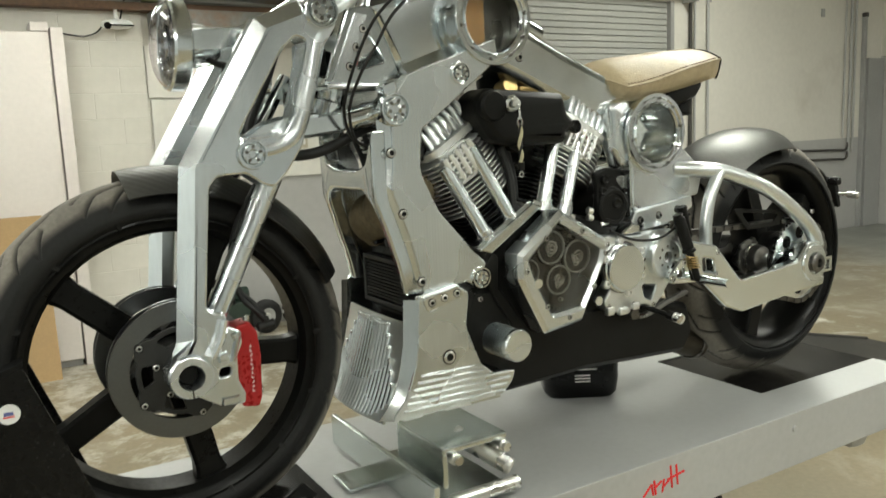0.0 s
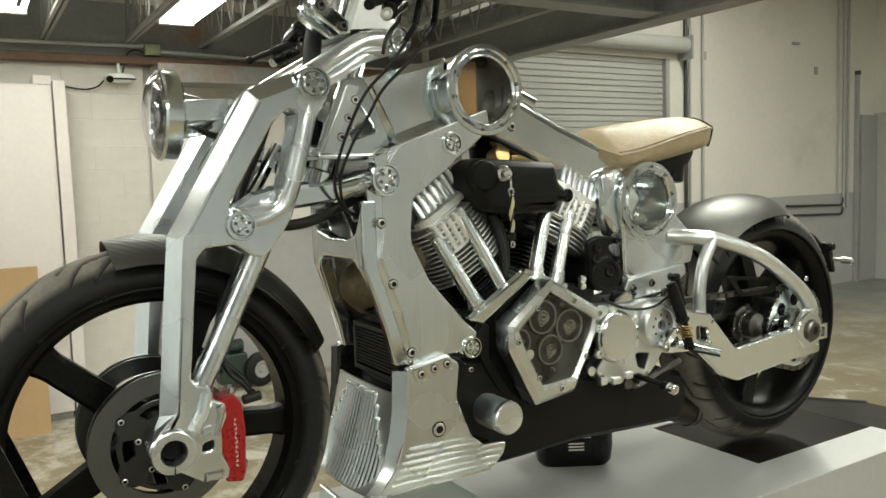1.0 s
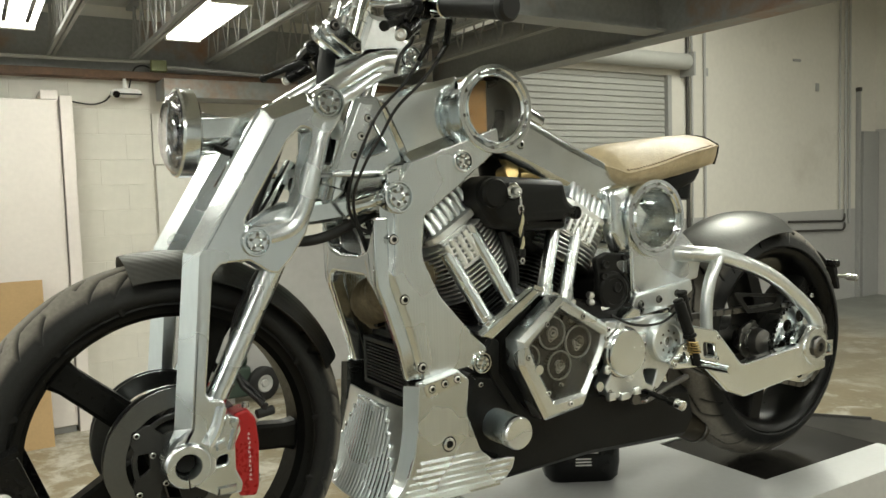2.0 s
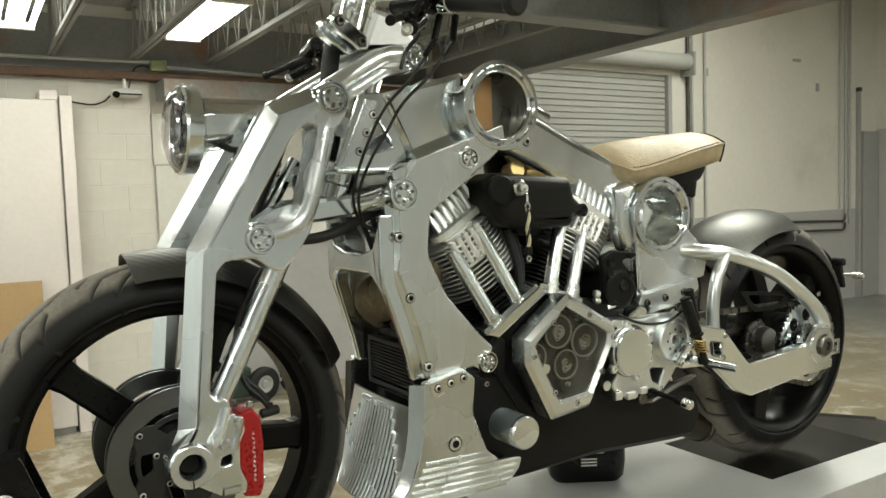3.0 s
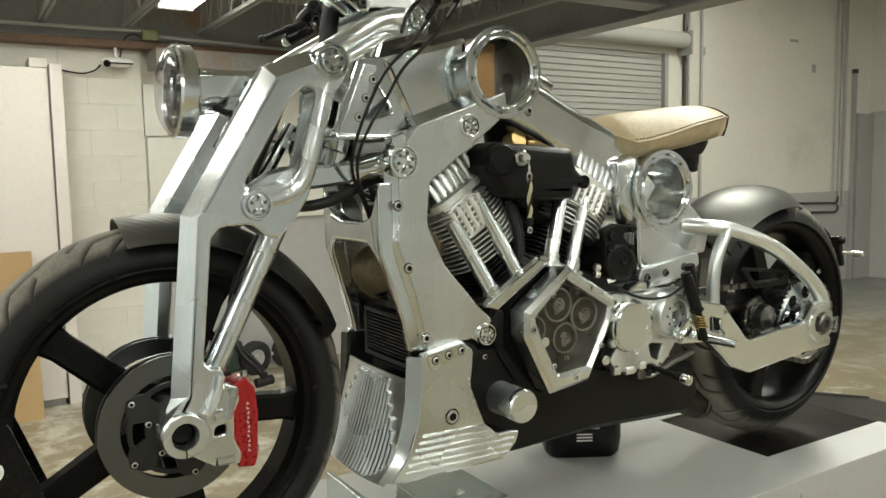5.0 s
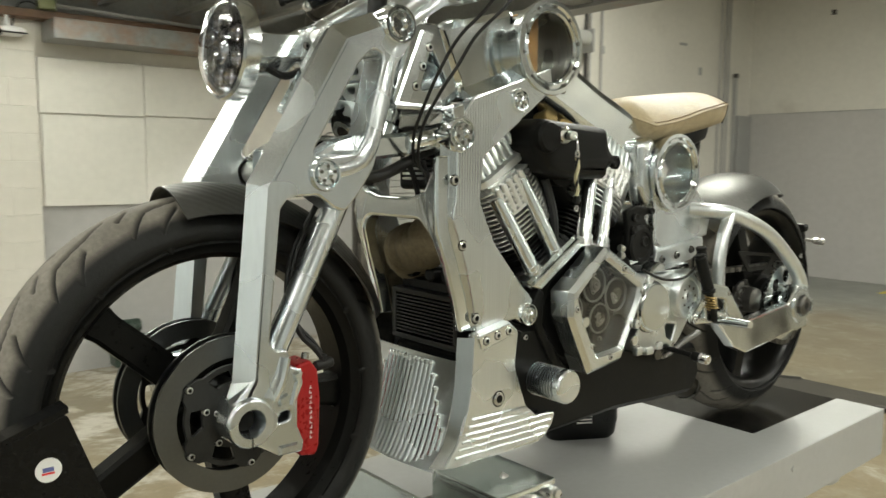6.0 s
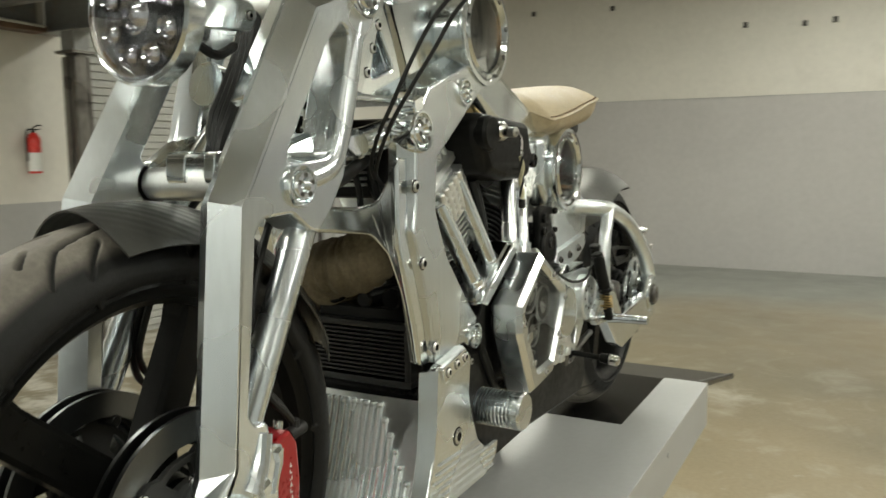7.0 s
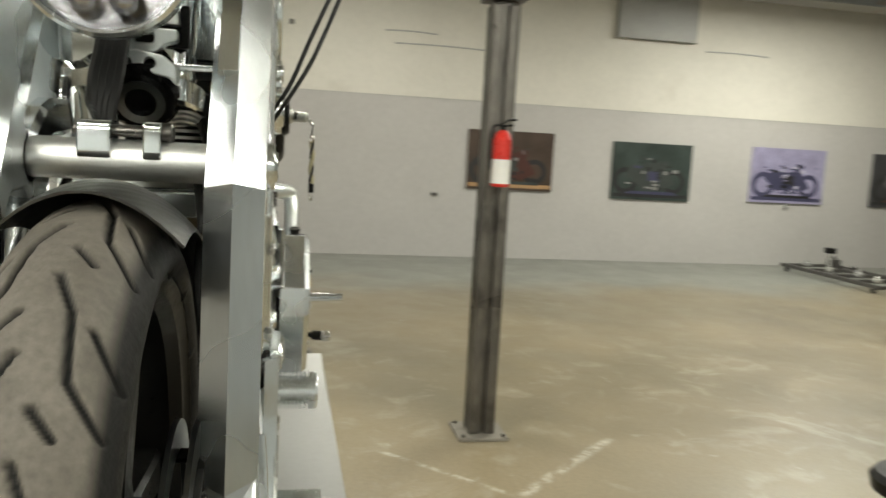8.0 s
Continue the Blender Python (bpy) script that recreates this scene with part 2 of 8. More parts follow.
def floor_mat():
    """Worn sealed concrete: olive-brown with pale scuffs, a grey worn strip along the end wall."""
    m = bpy.data.materials.new("worn_concrete")
    m.use_nodes = True
    n, ln = m.node_tree.nodes, m.node_tree.links
    bs = n["Principled BSDF"]
    co = n.new("ShaderNodeTexCoord")

    def cloud(scale, detail, rough, dist=0.0):
        k = n.new("ShaderNodeTexNoise")
        k.inputs["Scale"].default_value, k.inputs["Detail"].default_value = scale, detail
        k.inputs["Roughness"].default_value, k.inputs["Distortion"].default_value = rough, dist
        ln.new(co.outputs["Object"], k.inputs["Vector"])
        return k.outputs["Fac"]

    def ranged(v, a, b, c=0.0, d=1.0):
        k = n.new("ShaderNodeMapRange")
        for key, val in zip(("From Min", "From Max", "To Min", "To Max"), (a, b, c, d)):
            k.inputs[key].default_value = val
        ln.new(v, k.inputs["Value"])
        return k.outputs["Result"]

    def blend(f, a, b, how="MIX"):
        k = n.new("ShaderNodeMixRGB")
        k.blend_type = how
        for sock, v in zip(("Fac", "Color1", "Color2"), (f, a, b)):
            if isinstance(v, tuple):
                k.inputs[sock].default_value = (*v, 1)
            elif isinstance(v, float):
                k.inputs[sock].default_value = v
            else:
                ln.new(v, k.inputs[sock])
        return k.outputs["Color"]

    base = blend(ranged(cloud(0.42, 5, 0.5), 0.36, 0.64), (0.185, 0.160, 0.105), (0.275, 0.222, 0.138))
    base = blend(ranged(cloud(2.6, 8, 0.65, 0.6), 0.54, 0.82), base, (0.40, 0.36, 0.28))
    bare = n.new("ShaderNodeSeparateXYZ")
    ln.new(co.outputs["Object"], bare.inputs[0])
    shift = n.new("ShaderNodeMath")
    shift.operation = "ADD"
    ln.new(cloud(3.2, 10, 0.72, 0.4), shift.inputs[0])
    ln.new(ranged(bare.outputs["Y"], 0.6, 3.6, 0.0, 0.16), shift.inputs[1])
    base = blend(ranged(shift.outputs[0], 0.62, 0.74), base, (0.50, 0.475, 0.41))
    base = blend(ranged(cloud(1.1, 9, 0.68, 0.7), 0.59, 0.76), base, (0.45, 0.42, 0.35))
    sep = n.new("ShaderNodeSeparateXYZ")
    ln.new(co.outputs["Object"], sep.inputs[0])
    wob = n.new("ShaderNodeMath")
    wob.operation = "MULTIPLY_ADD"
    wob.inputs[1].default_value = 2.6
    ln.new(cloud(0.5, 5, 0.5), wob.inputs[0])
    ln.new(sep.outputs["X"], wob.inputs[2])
    # wide darker olive zone before the grey strip, its edge broken by noise
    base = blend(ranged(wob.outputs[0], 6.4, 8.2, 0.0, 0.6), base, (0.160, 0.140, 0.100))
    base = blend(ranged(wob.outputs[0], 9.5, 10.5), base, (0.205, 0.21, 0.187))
    # two pale scraped lines that meet in front of the post
    for (ax, ay), (bx, by), half in (((3.40, -0.72), (2.80, -1.30), 0.028), ((2.80, -1.34), (3.50, -2.09), 0.045)):
        size = math.hypot(bx - ax, by - ay)
        ux, uy = (bx - ax) / size, (by - ay) / size
        spans = []
        for dx, dy in ((ux, uy), (-uy, ux)):
            dot = n.new("ShaderNodeVectorMath")
            dot.operation = "DOT_PRODUCT"
            dot.inputs[1].default_value = (dx, dy, 0)
            off = n.new("ShaderNodeVectorMath")
            off.operation = "SUBTRACT"
            off.inputs[1].default_value = ((ax + bx) / 2, (ay + by) / 2, 0)
            ln.new(co.outputs["Object"], off.inputs[0])
            ln.new(off.outputs[0], dot.inputs[0])
            mag = n.new("ShaderNodeMath")
            mag.operation = "ABSOLUTE"
            ln.new(dot.outputs["Value"], mag.inputs[0])
            spans.append(mag.outputs[0])
        worn = blend(1.0, ranged(spans[0], size * 0.55, size * 0.45), ranged(spans[1], half, half * 0.2), "MULTIPLY")
        worn = blend(1.0, worn, ranged(cloud(9, 6, 0.7, 0.5), 0.42, 0.6), "MULTIPLY")
        base = blend(worn, base, (0.56, 0.53, 0.46))
    base = blend(1.0, base, ranged(cloud(38, 5, 0.6), 0.3, 0.7, 0.9, 1.1), "MULTIPLY")
    ln.new(base, bs.inputs["Base Color"])
    ln.new(ranged(cloud(1.7, 6, 0.6), 0.3, 0.7, 0.30, 0.48), bs.inputs["Roughness"])
    bp = n.new("ShaderNodeBump")
    bp.inputs["Strength"].default_value, bp.inputs["Distance"].default_value = 0.12, 0.003
    ln.new(cloud(18, 6, 0.6), bp.inputs["Height"])
    ln.new(bp.outputs["Normal"], bs.inputs["Normal"])
    return m


ALU = (0.826, 0.86, 0.868)
M_POL = surf("polished_aluminium", ALU, 0.085, 1, 0.03, 8, 90, 0.06, 60, rvar=0.04, warp=0.001)
M_BRUSH = surf("brushed_aluminium", (0.764, 0.800, 0.808), 0.27, 1, 0.05, 7, 220, 0.06, 320, (1, 1, 0.05), rvar=0.06, warp=0.0008)
M_MILL = surf("milled_aluminium", (0.749, 0.785, 0.793), 0.25, 1, 0.04, 7, 120, 0.28, 260, (1, 1, 0.03), rvar=0.05, wave=("X", 52, 0.0, 1.6), bdist=0.0002, warp=0.0016)
M_SATIN = surf("satin_aluminium", (0.794, 0.835, 0.848), 0.155, 1, 0.05, 7, 90, 0.05, 320, rvar=0.06, warp=0.0022)
M_PAN = surf("bead_blasted_aluminium", (0.784, 0.820, 0.828), 0.34, 1, 0.05, 9, 120, 0.1, 320, rvar=0.05, warp=0.0016)
M_CAST = surf("cast_aluminium", (0.84, 0.85, 0.84), 0.42, 1, 0.05, 10, 140, 0.2, 500, rvar=0.04)
M_STEEL = surf("bright_steel_bolt", (0.66, 0.655, 0.63), 0.3, 1, 0.06, 30, 200, 0.05, 300)
M_DARKST = surf("brushed_dark_steel", (0.135, 0.135, 0.128), 0.40, 1, 0.12, 5, 160, 0.2, 260, (1, 0.2, 1), rvar=0.08, warp=0.004)
M_FENDER = surf("dull_fender_steel", (0.105, 0.105, 0.10), 0.4, 1, 0.06, 5, 160, 0.35, 260, (1, 0.2, 1), rvar=0.06, wave=("DIAGONAL", 34, 0.6, 1.2), bdist=0.0006)
M_BLACK = surf("black_anodised_metal", (0.008, 0.008, 0.0075), 0.42, 0.0, 0.2, 10, 90, 0.08, 220, spec=0.16)
M_BLACKG = surf("gloss_black_paint", (0.006, 0.006, 0.006), 0.2, 0.0, 0.15, 8, 90, 0.03, 60, spec=0.22)
M_CARBON = surf("black_carbon_wheel", (0.005, 0.005, 0.0045), 0.36, 0.0, 0.2, 12, 120, 0.06, 200, coat=0.02, spec=0.13)
M_TREAD = surf("dusty_tread_rubber", (0.186, 0.170, 0.146), 0.6, 0.0, 0.25, 9, 160, 0.25, 420, rvar=0.1, dirt=(0.11, 0.10, 0.085), dirt_at=0.60, spec=0.25)


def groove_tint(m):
    """The grooves of the tread and the sidewalls are tinted near black."""
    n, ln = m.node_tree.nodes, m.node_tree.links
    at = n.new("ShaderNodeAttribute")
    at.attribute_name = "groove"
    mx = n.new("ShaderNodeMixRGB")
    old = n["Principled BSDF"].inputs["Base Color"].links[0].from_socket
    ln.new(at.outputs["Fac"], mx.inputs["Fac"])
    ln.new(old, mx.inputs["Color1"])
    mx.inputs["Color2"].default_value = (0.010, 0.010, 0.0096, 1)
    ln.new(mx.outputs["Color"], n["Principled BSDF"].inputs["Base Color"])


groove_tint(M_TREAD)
M_HOSE = surf("black_rubber_hose", (0.012, 0.012, 0.012), 0.45, 0.0, 0.15, 20, 120, 0.1, 200, spec=0.3)
M_RED = surf("red_anodised_caliper", (0.34, 0.008, 0.010), 0.32, 0.25, 0.1, 12, 120, 0.08, 220, coat=0.3)
M_WHITEINK = surf("pale_lettering", (0.75, 0.70, 0.68), 0.5, 0.0, 0.05)
M_LEATHER = surf("tan_leather", (0.40, 0.322, 0.20), 0.46, 0.0, 0.14, 9, 90, 0.45, 260, rvar=0.1, dirt=(0.33, 0.21, 0.10), dirt_at=0.64)
M_LEATHERD = surf("brown_leather_edge", (0.13, 0.075, 0.035), 0.5, 0.0, 0.2, 20, 120, 0.3, 260)
M_DISC = surf("brake_disc_steel", (0.155, 0.16, 0.16), 0.33, 1, 0.05, 9, 200, 0.04, 300, rvar=0.04)
M_GLASS = glass("clear_glass", (0.96, 0.98, 0.96))
M_SMOKE = glass("smoked_glass", (0.62, 0.62, 0.60))
M_LENS = glass("headlight_glass", (0.98, 0.98, 1.0), 0.01)
M_WRAP = surf("tan_exhaust_wrap", (0.17, 0.135, 0.08), 0.9, 0.0, 0.3, 14, 160, 0.9, 300, dirt=(0.10, 0.078, 0.048), dirt_at=0.58)
M_BRASS = surf("brass_spring", (0.42, 0.31, 0.14), 0.35, 1, 0.1, 20, 100, 0.05)
M_AMBER = surf("amber_filter", (0.42, 0.22, 0.07), 0.5, 0.0, 0.15, 8, 60, 0.1)
M_LED = surf("grey_led_cup", (0.42, 0.42, 0.44), 0.16, 1, 0.05, 8, 60, 0.02)
M_BOWL = surf("grey_lamp_bowl", (0.21, 0.21, 0.22), 0.22, 1, 0.05, 8, 60, 0.05)
M_HALF = surf("lightly_brushed_aluminium", (0.773, 0.810, 0.823), 0.26, 1, 0.04, 8, 110, 0.06, 320, rvar=0.05, warp=0.0016)
M_FORK = surf("brushed_fork_aluminium", (0.725, 0.765, 0.788), 0.26, 1, 0.05, 8, 110, 0.08, 320, (1, 1, 0.2), rvar=0.06, warp=0.0018)
M_CLAMP = surf("machined_clamp_aluminium", (0.50, 0.51, 0.505), 0.46, 1, 0.06, 9, 120, 0.1, 320, rvar=0.08)
M_COOL = surf("dusty_black_cooler", (0.024, 0.024, 0.023), 0.42, 0.0, 0.2, 12, 90, 0.08, 220, spec=0.28)
M_SOOT = surf("dark_oily_case", (0.03, 0.03, 0.029), 0.5, 0.0, 0.25, 14, 120, 0.1, 240)
M_GEAR = surf("dark_gear_steel", (0.16, 0.155, 0.145), 0.34, 1, 0.15, 14, 160, 0.1, 260)
M_GEARD = surf("dark_oiled_gear", (0.05, 0.05, 0.046), 0.36, 1, 0.2, 14, 160, 0.1, 260)
# the place
# bluish for what the metal reflects; only on walls out of view
M_PLAIN = surf("cool_reflection_paint", (0.52, 0.55, 0.57), 0.6, 0.0, 0.04, 1.2, 14, 0.1, 60)
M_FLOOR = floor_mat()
M_WALL = surf("cream_wall_paint", (0.66, 0.635, 0.575), 0.62, 0.0, 0.05, 1.2, 14, 0.25, 60, dirt=(0.54, 0.51, 0.45), dirt_at=0.68)
M_WALLE = surf("pale_grey_wall_paint", (0.47, 0.455, 0.44), 0.5, 0.0, 0.06, 1.0, 14, 0.2, 60)
M_WALLG = surf("grey_wall_paint", (0.40, 0.395, 0.385), 0.5, 0.0, 0.06, 1.0, 14, 0.2, 60)
M_BOARD = surf("white_board_paint", (0.70, 0.685, 0.63), 0.5, 0.0, 0.05, 1.4, 18, 0.1, 60)
M_CAB = surf("white_cabinet_paint", (0.75, 0.695, 0.66), 0.38, 0.0, 0.04, 2.0, 30, 0.06, 60)
M_CARD = surf("kraft_cardboard", (0.42, 0.28, 0.14), 0.8, 0.0, 0.08, 3, 60, 0.15, 120)
M_BEAM = surf("painted_beam_steel", (0.235, 0.24, 0.232), 0.42, 0.0, 0.15, 2.5, 30, 0.15, 80, dirt=(0.26, 0.12, 0.05), dirt_at=0.63)
M_RUST = surf("rusty_flange", (0.15, 0.085, 0.05), 0.65, 0.0, 0.3, 4, 40, 0.3, 120, dirt=(0.07, 0.06, 0.05), dirt_at=0.58)
M_JOIST = surf("grey_joist_paint", (0.26, 0.26, 0.245), 0.5, 0.1, 0.15, 4, 50, 0.12)
M_DECK = surf("galvanised_deck", (0.50, 0.50, 0.47), 0.5, 0.2, 0.12, 2, 20, 0.1)
M_ROLL = surf("grey_shutter_paint", (0.40, 0.40, 0.375), 0.45, 0.0, 0.06, 1.5, 20, 0.08)
M_GREYP = surf("grey_fixture_paint", (0.33, 0.33, 0.32), 0.45, 0.0, 0.08, 3, 30, 0.08)
M_PIPE = surf("dark_pipe", (0.055, 0.05, 0.045), 0.45, 0.2, 0.2, 6, 60, 0.1)
M_POST = surf("bare_steel_post", (0.15, 0.14, 0.125), 0.36, 0.6, 0.3, 3.5, 40, 0.2, 90, (1, 1, 0.35), dirt=(0.05, 0.045, 0.04), dirt_at=0.6)
M_PLATE = surf("dusty_base_plate", (0.27, 0.25, 0.215), 0.5, 0.2, 0.2, 6, 50, 0.2, 90, dirt=(0.10, 0.09, 0.075), dirt_at=0.62)
M_TUBE = glow("fluorescent_tube", (0.98, 1.0, 0.93), 9.0)
M_WHITEP = surf("white_enamel", (0.78, 0.78, 0.76), 0.35, 0.0, 0.03)
M_EXT = surf("red_enamel", (0.62, 0.03, 0.02), 0.28, 0.0, 0.06, 8, 60, 0.03, coat=0.3)
M_DOLLY = surf("dark_dolly_steel", (0.09, 0.085, 0.08), 0.5, 0.3, 0.2, 4, 40, 0.1)
M_LIFT = surf("silver_lift_paint", (0.44, 0.445, 0.44), 0.42, 0.3, 0.06, 2.2, 60, 0.08, 200, rvar=0.05)
M_MAT = surf("black_painted_plate", (0.006, 0.0056, 0.0052), 0.2, 0.0, 0.2, 6, 60, 0.015, spec=0.14, rvar=0.04)
M_ZINC = surf("zinc_plated_steel", (0.72, 0.77, 0.75), 0.24, 1, 0.05, 5, 90, 0.03, 160, rvar=0.04)
M_REDINK = surf("red_marker_paint", (0.70, 0.02, 0.02), 0.5, 0.0, 0.05)
M_YELLOW = surf("yellow_tape", (0.62, 0.50, 0.04), 0.5, 0.0, 0.05)
M_PLY = surf("plywood", (0.42, 0.25, 0.12), 0.6, 0.0, 0.12, 4, 40, 0.1)
M_GREEN = surf("green_enamel", (0.022, 0.04, 0.03), 0.35, 0.0, 0.1)


# ---- the hall: floor, walls, ceilings ----
WY, WX = 5.35, 11.4      # faces of the long wall and of the end wall
XL, YL, TOP = -5.0, -13.0, 4.75
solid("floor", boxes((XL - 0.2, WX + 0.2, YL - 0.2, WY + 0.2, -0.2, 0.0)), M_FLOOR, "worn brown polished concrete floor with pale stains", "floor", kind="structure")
high = solid("ceiling", boxes((XL, WX, YL, WY, TOP, TOP + 0.15)), M_DECK, "grey metal deck ceiling of the high bay", "ceiling", kind="structure")

# The long wall: openings for the roller door; cream above, grey below.
RX0, RX1, RZ = 3.98, 7.07, 3.04
DADO = 1.31
solid("wall_north", boxes(
    (XL, RX0, WY, WY + 0.2, DADO, TOP), (RX1, WX + 0.2, WY, WY + 0.2, DADO, TOP), (RX0, RX1, WY, WY + 0.2, RZ, TOP)),
    M_WALL, "cream-painted long block wall", "wall", kind="structure")
solid("wall_north_dado", boxes((XL, RX0, WY, WY + 0.2, 0, DADO), (RX1, WX + 0.2, WY, WY + 0.2, 0, DADO)), M_WALLG, "grey-painted lower band of the long wall", "wall", kind="structure")
solid("wall_east", boxes((WX, WX + 0.2, YL, WY, 2.46, TOP)), M_WALL, "cream-painted upper end wall with scuffs", "wall", kind="structure")
solid("wall_east_dado", boxes((WX, WX + 0.2, YL, WY, 0, 2.46)), M_WALLE, "grey-painted lower part of the end wall", "wall", kind="structure")
# this wall and the partition are unseen, there to brighten the metal's reflections
solid("wall_west", boxes((XL - 0.2, XL, YL, WY + 0.2, 0, TOP)), M_PLAIN, "plain cool white wall behind, unseen, set for reflections", "wall", kind="structure")
solid("wall_partition", boxes((XL, 3.62, -5.9, -5.75, 0, 3.26)), M_PLAIN, "plain cool white partition, unseen, added to reflect in the metal", "wall", kind="structure")
solid("wall_south", boxes((XL - 0.2, WX + 0.2, YL - 0.2, YL, 0, TOP)), M_WALL, "plain cream wall behind", "wall", kind="structure")

# Block courses of the pier beside the white boards.
pier = thing("wall_pier", (0.75, WY, 0), "cream-painted concrete block pier with thin joints", "wall", kind="structure")
bm = bmesh.new()
box(bm, -0.199, 0.199, -0.05, 0.0, 0.001, 0.199, bev=0.0025, seg=1)
ME_BLOCK = finish("block", bm, M_WALL)
bm = bmesh.new()
box(bm, -0.099, 0.099, -0.05, 0.0, 0.001, 0.199, bev=0.0025, seg=1)
ME_HALF = finish("block", bm, M_WALL)
part("mortar", boxes((-1.2, 1.05, WY - 0.0475, WY, 0, 2.68)), M_WALL, pier)
for row in range(13):
    xs = [(0.85, ME_BLOCK), (0.45, ME_BLOCK), (0.05, ME_BLOCK), (-0.35, ME_BLOCK)] if row % 2 else [(0.95, ME_HALF), (0.65, ME_BLOCK), (0.25, ME_BLOCK), (-0.15, ME_BLOCK)]
    for bx, me in xs:
        piece("block", me, Matrix.Translation((bx, WY, row * 0.2 + 0.05)), pier)

# White boards between the pier and the roller door.
for bx0, bx1, bz0, bz1 in ((1.06, 1.84, 2.012, 2.42), (1.845, 2.72, 2.022, 2.42), (1.075, 1.84, 0.0, 2.0), (1.845, 2.72, 0.0, 2.01)):
    solid("wall_board", boxes((bx0, bx1, WY - 0.03, WY - 0.002, bz0 if bz0 else DADO, bz1), bev=0.003), M_BOARD, "white-painted flat wall board with a dark joint", "wall board", "wall boards", "structure")

# ---- the mezzanine over the lift ----
MX, MZ = 3.84, 2.68
mez = thing("mezzanine", (MX, 2.0, MZ), "dark steel mezzanine frame with open-web joists and metal deck", "mezzanine", kind="structure")


def i_beam(x0, x1, y0, y1, z0, h, flange=0.014, web=0.012):
    """An I-section lying along its longer side."""
    bm = bmesh.new()
    box(bm, x0, x1, y0, y1, z0, z0 + flange)
    box(bm, x0, x1, y0, y1, z0 + h - flange, z0 + h)
    if x1 - x0 > y1 - y0:
        box(bm, x0, x1, (y0 + y1) / 2 - web / 2, (y0 + y1) / 2 + web / 2, z0 + flange, z0 + h - flange)
    else:
        box(bm, (x0 + x1) / 2 - web / 2, (x0 + x1) / 2 + web / 2, y0, y1, z0 + flange, z0 + h - flange)
    return bm


part("edge_beam", i_beam(MX - 0.19, MX, -6.0, WY - 0.01, MZ, 0.46), M_BEAM, mez, "dark grey steel edge beam")
part("cross_beam", i_beam(XL, MX - 0.2, 2.22, 2.40, MZ + 0.02, 0.42), M_BEAM, mez, "dark grey steel cross beam with rust-brown patches")
part("ledger_beam", boxes((XL, MX - 0.2, WY - 0.05, WY - 0.002, 2.74, 3.16)), M_BEAM, mez, "dark steel ledger against the wall")
part("ledger_flange", boxes((XL, MX - 0.2, WY - 0.17, WY - 0.002, 2.675, 2.735), bev=0.006), M_RUST, mez, "rust-brown lower flange")
part("deck", boxes((XL, MX - 0.02, -6.0, WY, 3.26, 3.36)), M_DECK, mez, "galvanised deck underside")


def open_joist(y0, y1, z0, h):
    bm = bmesh.new()
    box(bm, -0.028, -0.006, y0, y1, z0, z0 + 0.028)
    box(bm, 0.006, 0.028, y0, y1, z0, z0 + 0.028)
    box(bm, -0.03, 0.03, y0 - 0.02, y1 + 0.02, z0 + h - 0.03, z0 + h)
    n = max(2, int((y1 - y0) / 0.26))
    for k in range(n):
        a, b = y0 + (y1 - y0) * k / n, y0 + (y1 - y0) * (k + 1) / n
        rod(bm, (0, a, z0 + 0.014), (0, (a + b) / 2, z0 + h - 0.02), 0.0085, 6)
        rod(bm, (0, (a + b) / 2, z0 + h - 0.02), (0, b, z0 + 0.014), 0.0085, 6)
    return bm


ME_JOIST = finish("joist", open_joist(2.45, 5.26, 2.83, 0.42), M_JOIST)
for k in range(-4, 6):
    piece("joist", ME_JOIST, Matrix.Translation((0.345 + 0.59 * k, 0, 0)), mez)
# unseen joists over the near bay, added for dark streaks in reflections
ME_JOIST_UNSEEN = finish("joist", open_joist(-5.7, 2.17, 2.95, 0.30), M_JOIST)
for k in range(-4, 6):
    piece("joist", ME_JOIST_UNSEEN, Matrix.Translation((0.345 + 0.59 * k, 0, 0)), mez)

# ---- strip lights ----
def strip_light(x, y, z, length):
    ob = thing("strip_light", (x, y, z), "white fluorescent strip light with lit tubes, hung from the ceiling, mostly added unseen", "ceiling light", "strip lights")
    part("housing", boxes((x - 0.045, x + 0.045, y - length / 2, y + length / 2, z + 0.045, z + 0.095), bev=0.004), M_WHITEP, ob)
    for dx in (-0.10, -0.035, 0.035, 0.10):
        bm = bmesh.new()
        rod(bm, (x + dx, y - length / 2 + 0.02, z + 0.03), (x + dx, y + length / 2 - 0.02, z + 0.03), 0.018, 12)
        part("tube", bm, M_TUBE, ob, "lit tube")
    for dy in (-0.5, 0.5):
        part("end_cap", boxes((x - 0.125, x + 0.125, y + dy * length - 0.02, y + dy * length + 0.02, z + 0.008, z + 0.055), bev=0.004), M_WHITEP, ob)
    for dy in (-0.4, 0.4):
        bm = bmesh.new()
        rod(bm, (x, y + dy * length, z + 0.095), (x, y + dy * length, 3.26 if z < 3.5 else TOP), 0.004, 6)
        part("hanger", bm, M_GREYP, ob)
    return ob


# bodies for the added lamps too, not only the two in view
for fx, fy, fz, _ in FIXTURES:
    strip_light(fx, fy, fz + 0.005, 1.22)
for fx, fy, _ in ADDED_BAYS:
    strip_light(fx, fy, 4.215, 2.42)

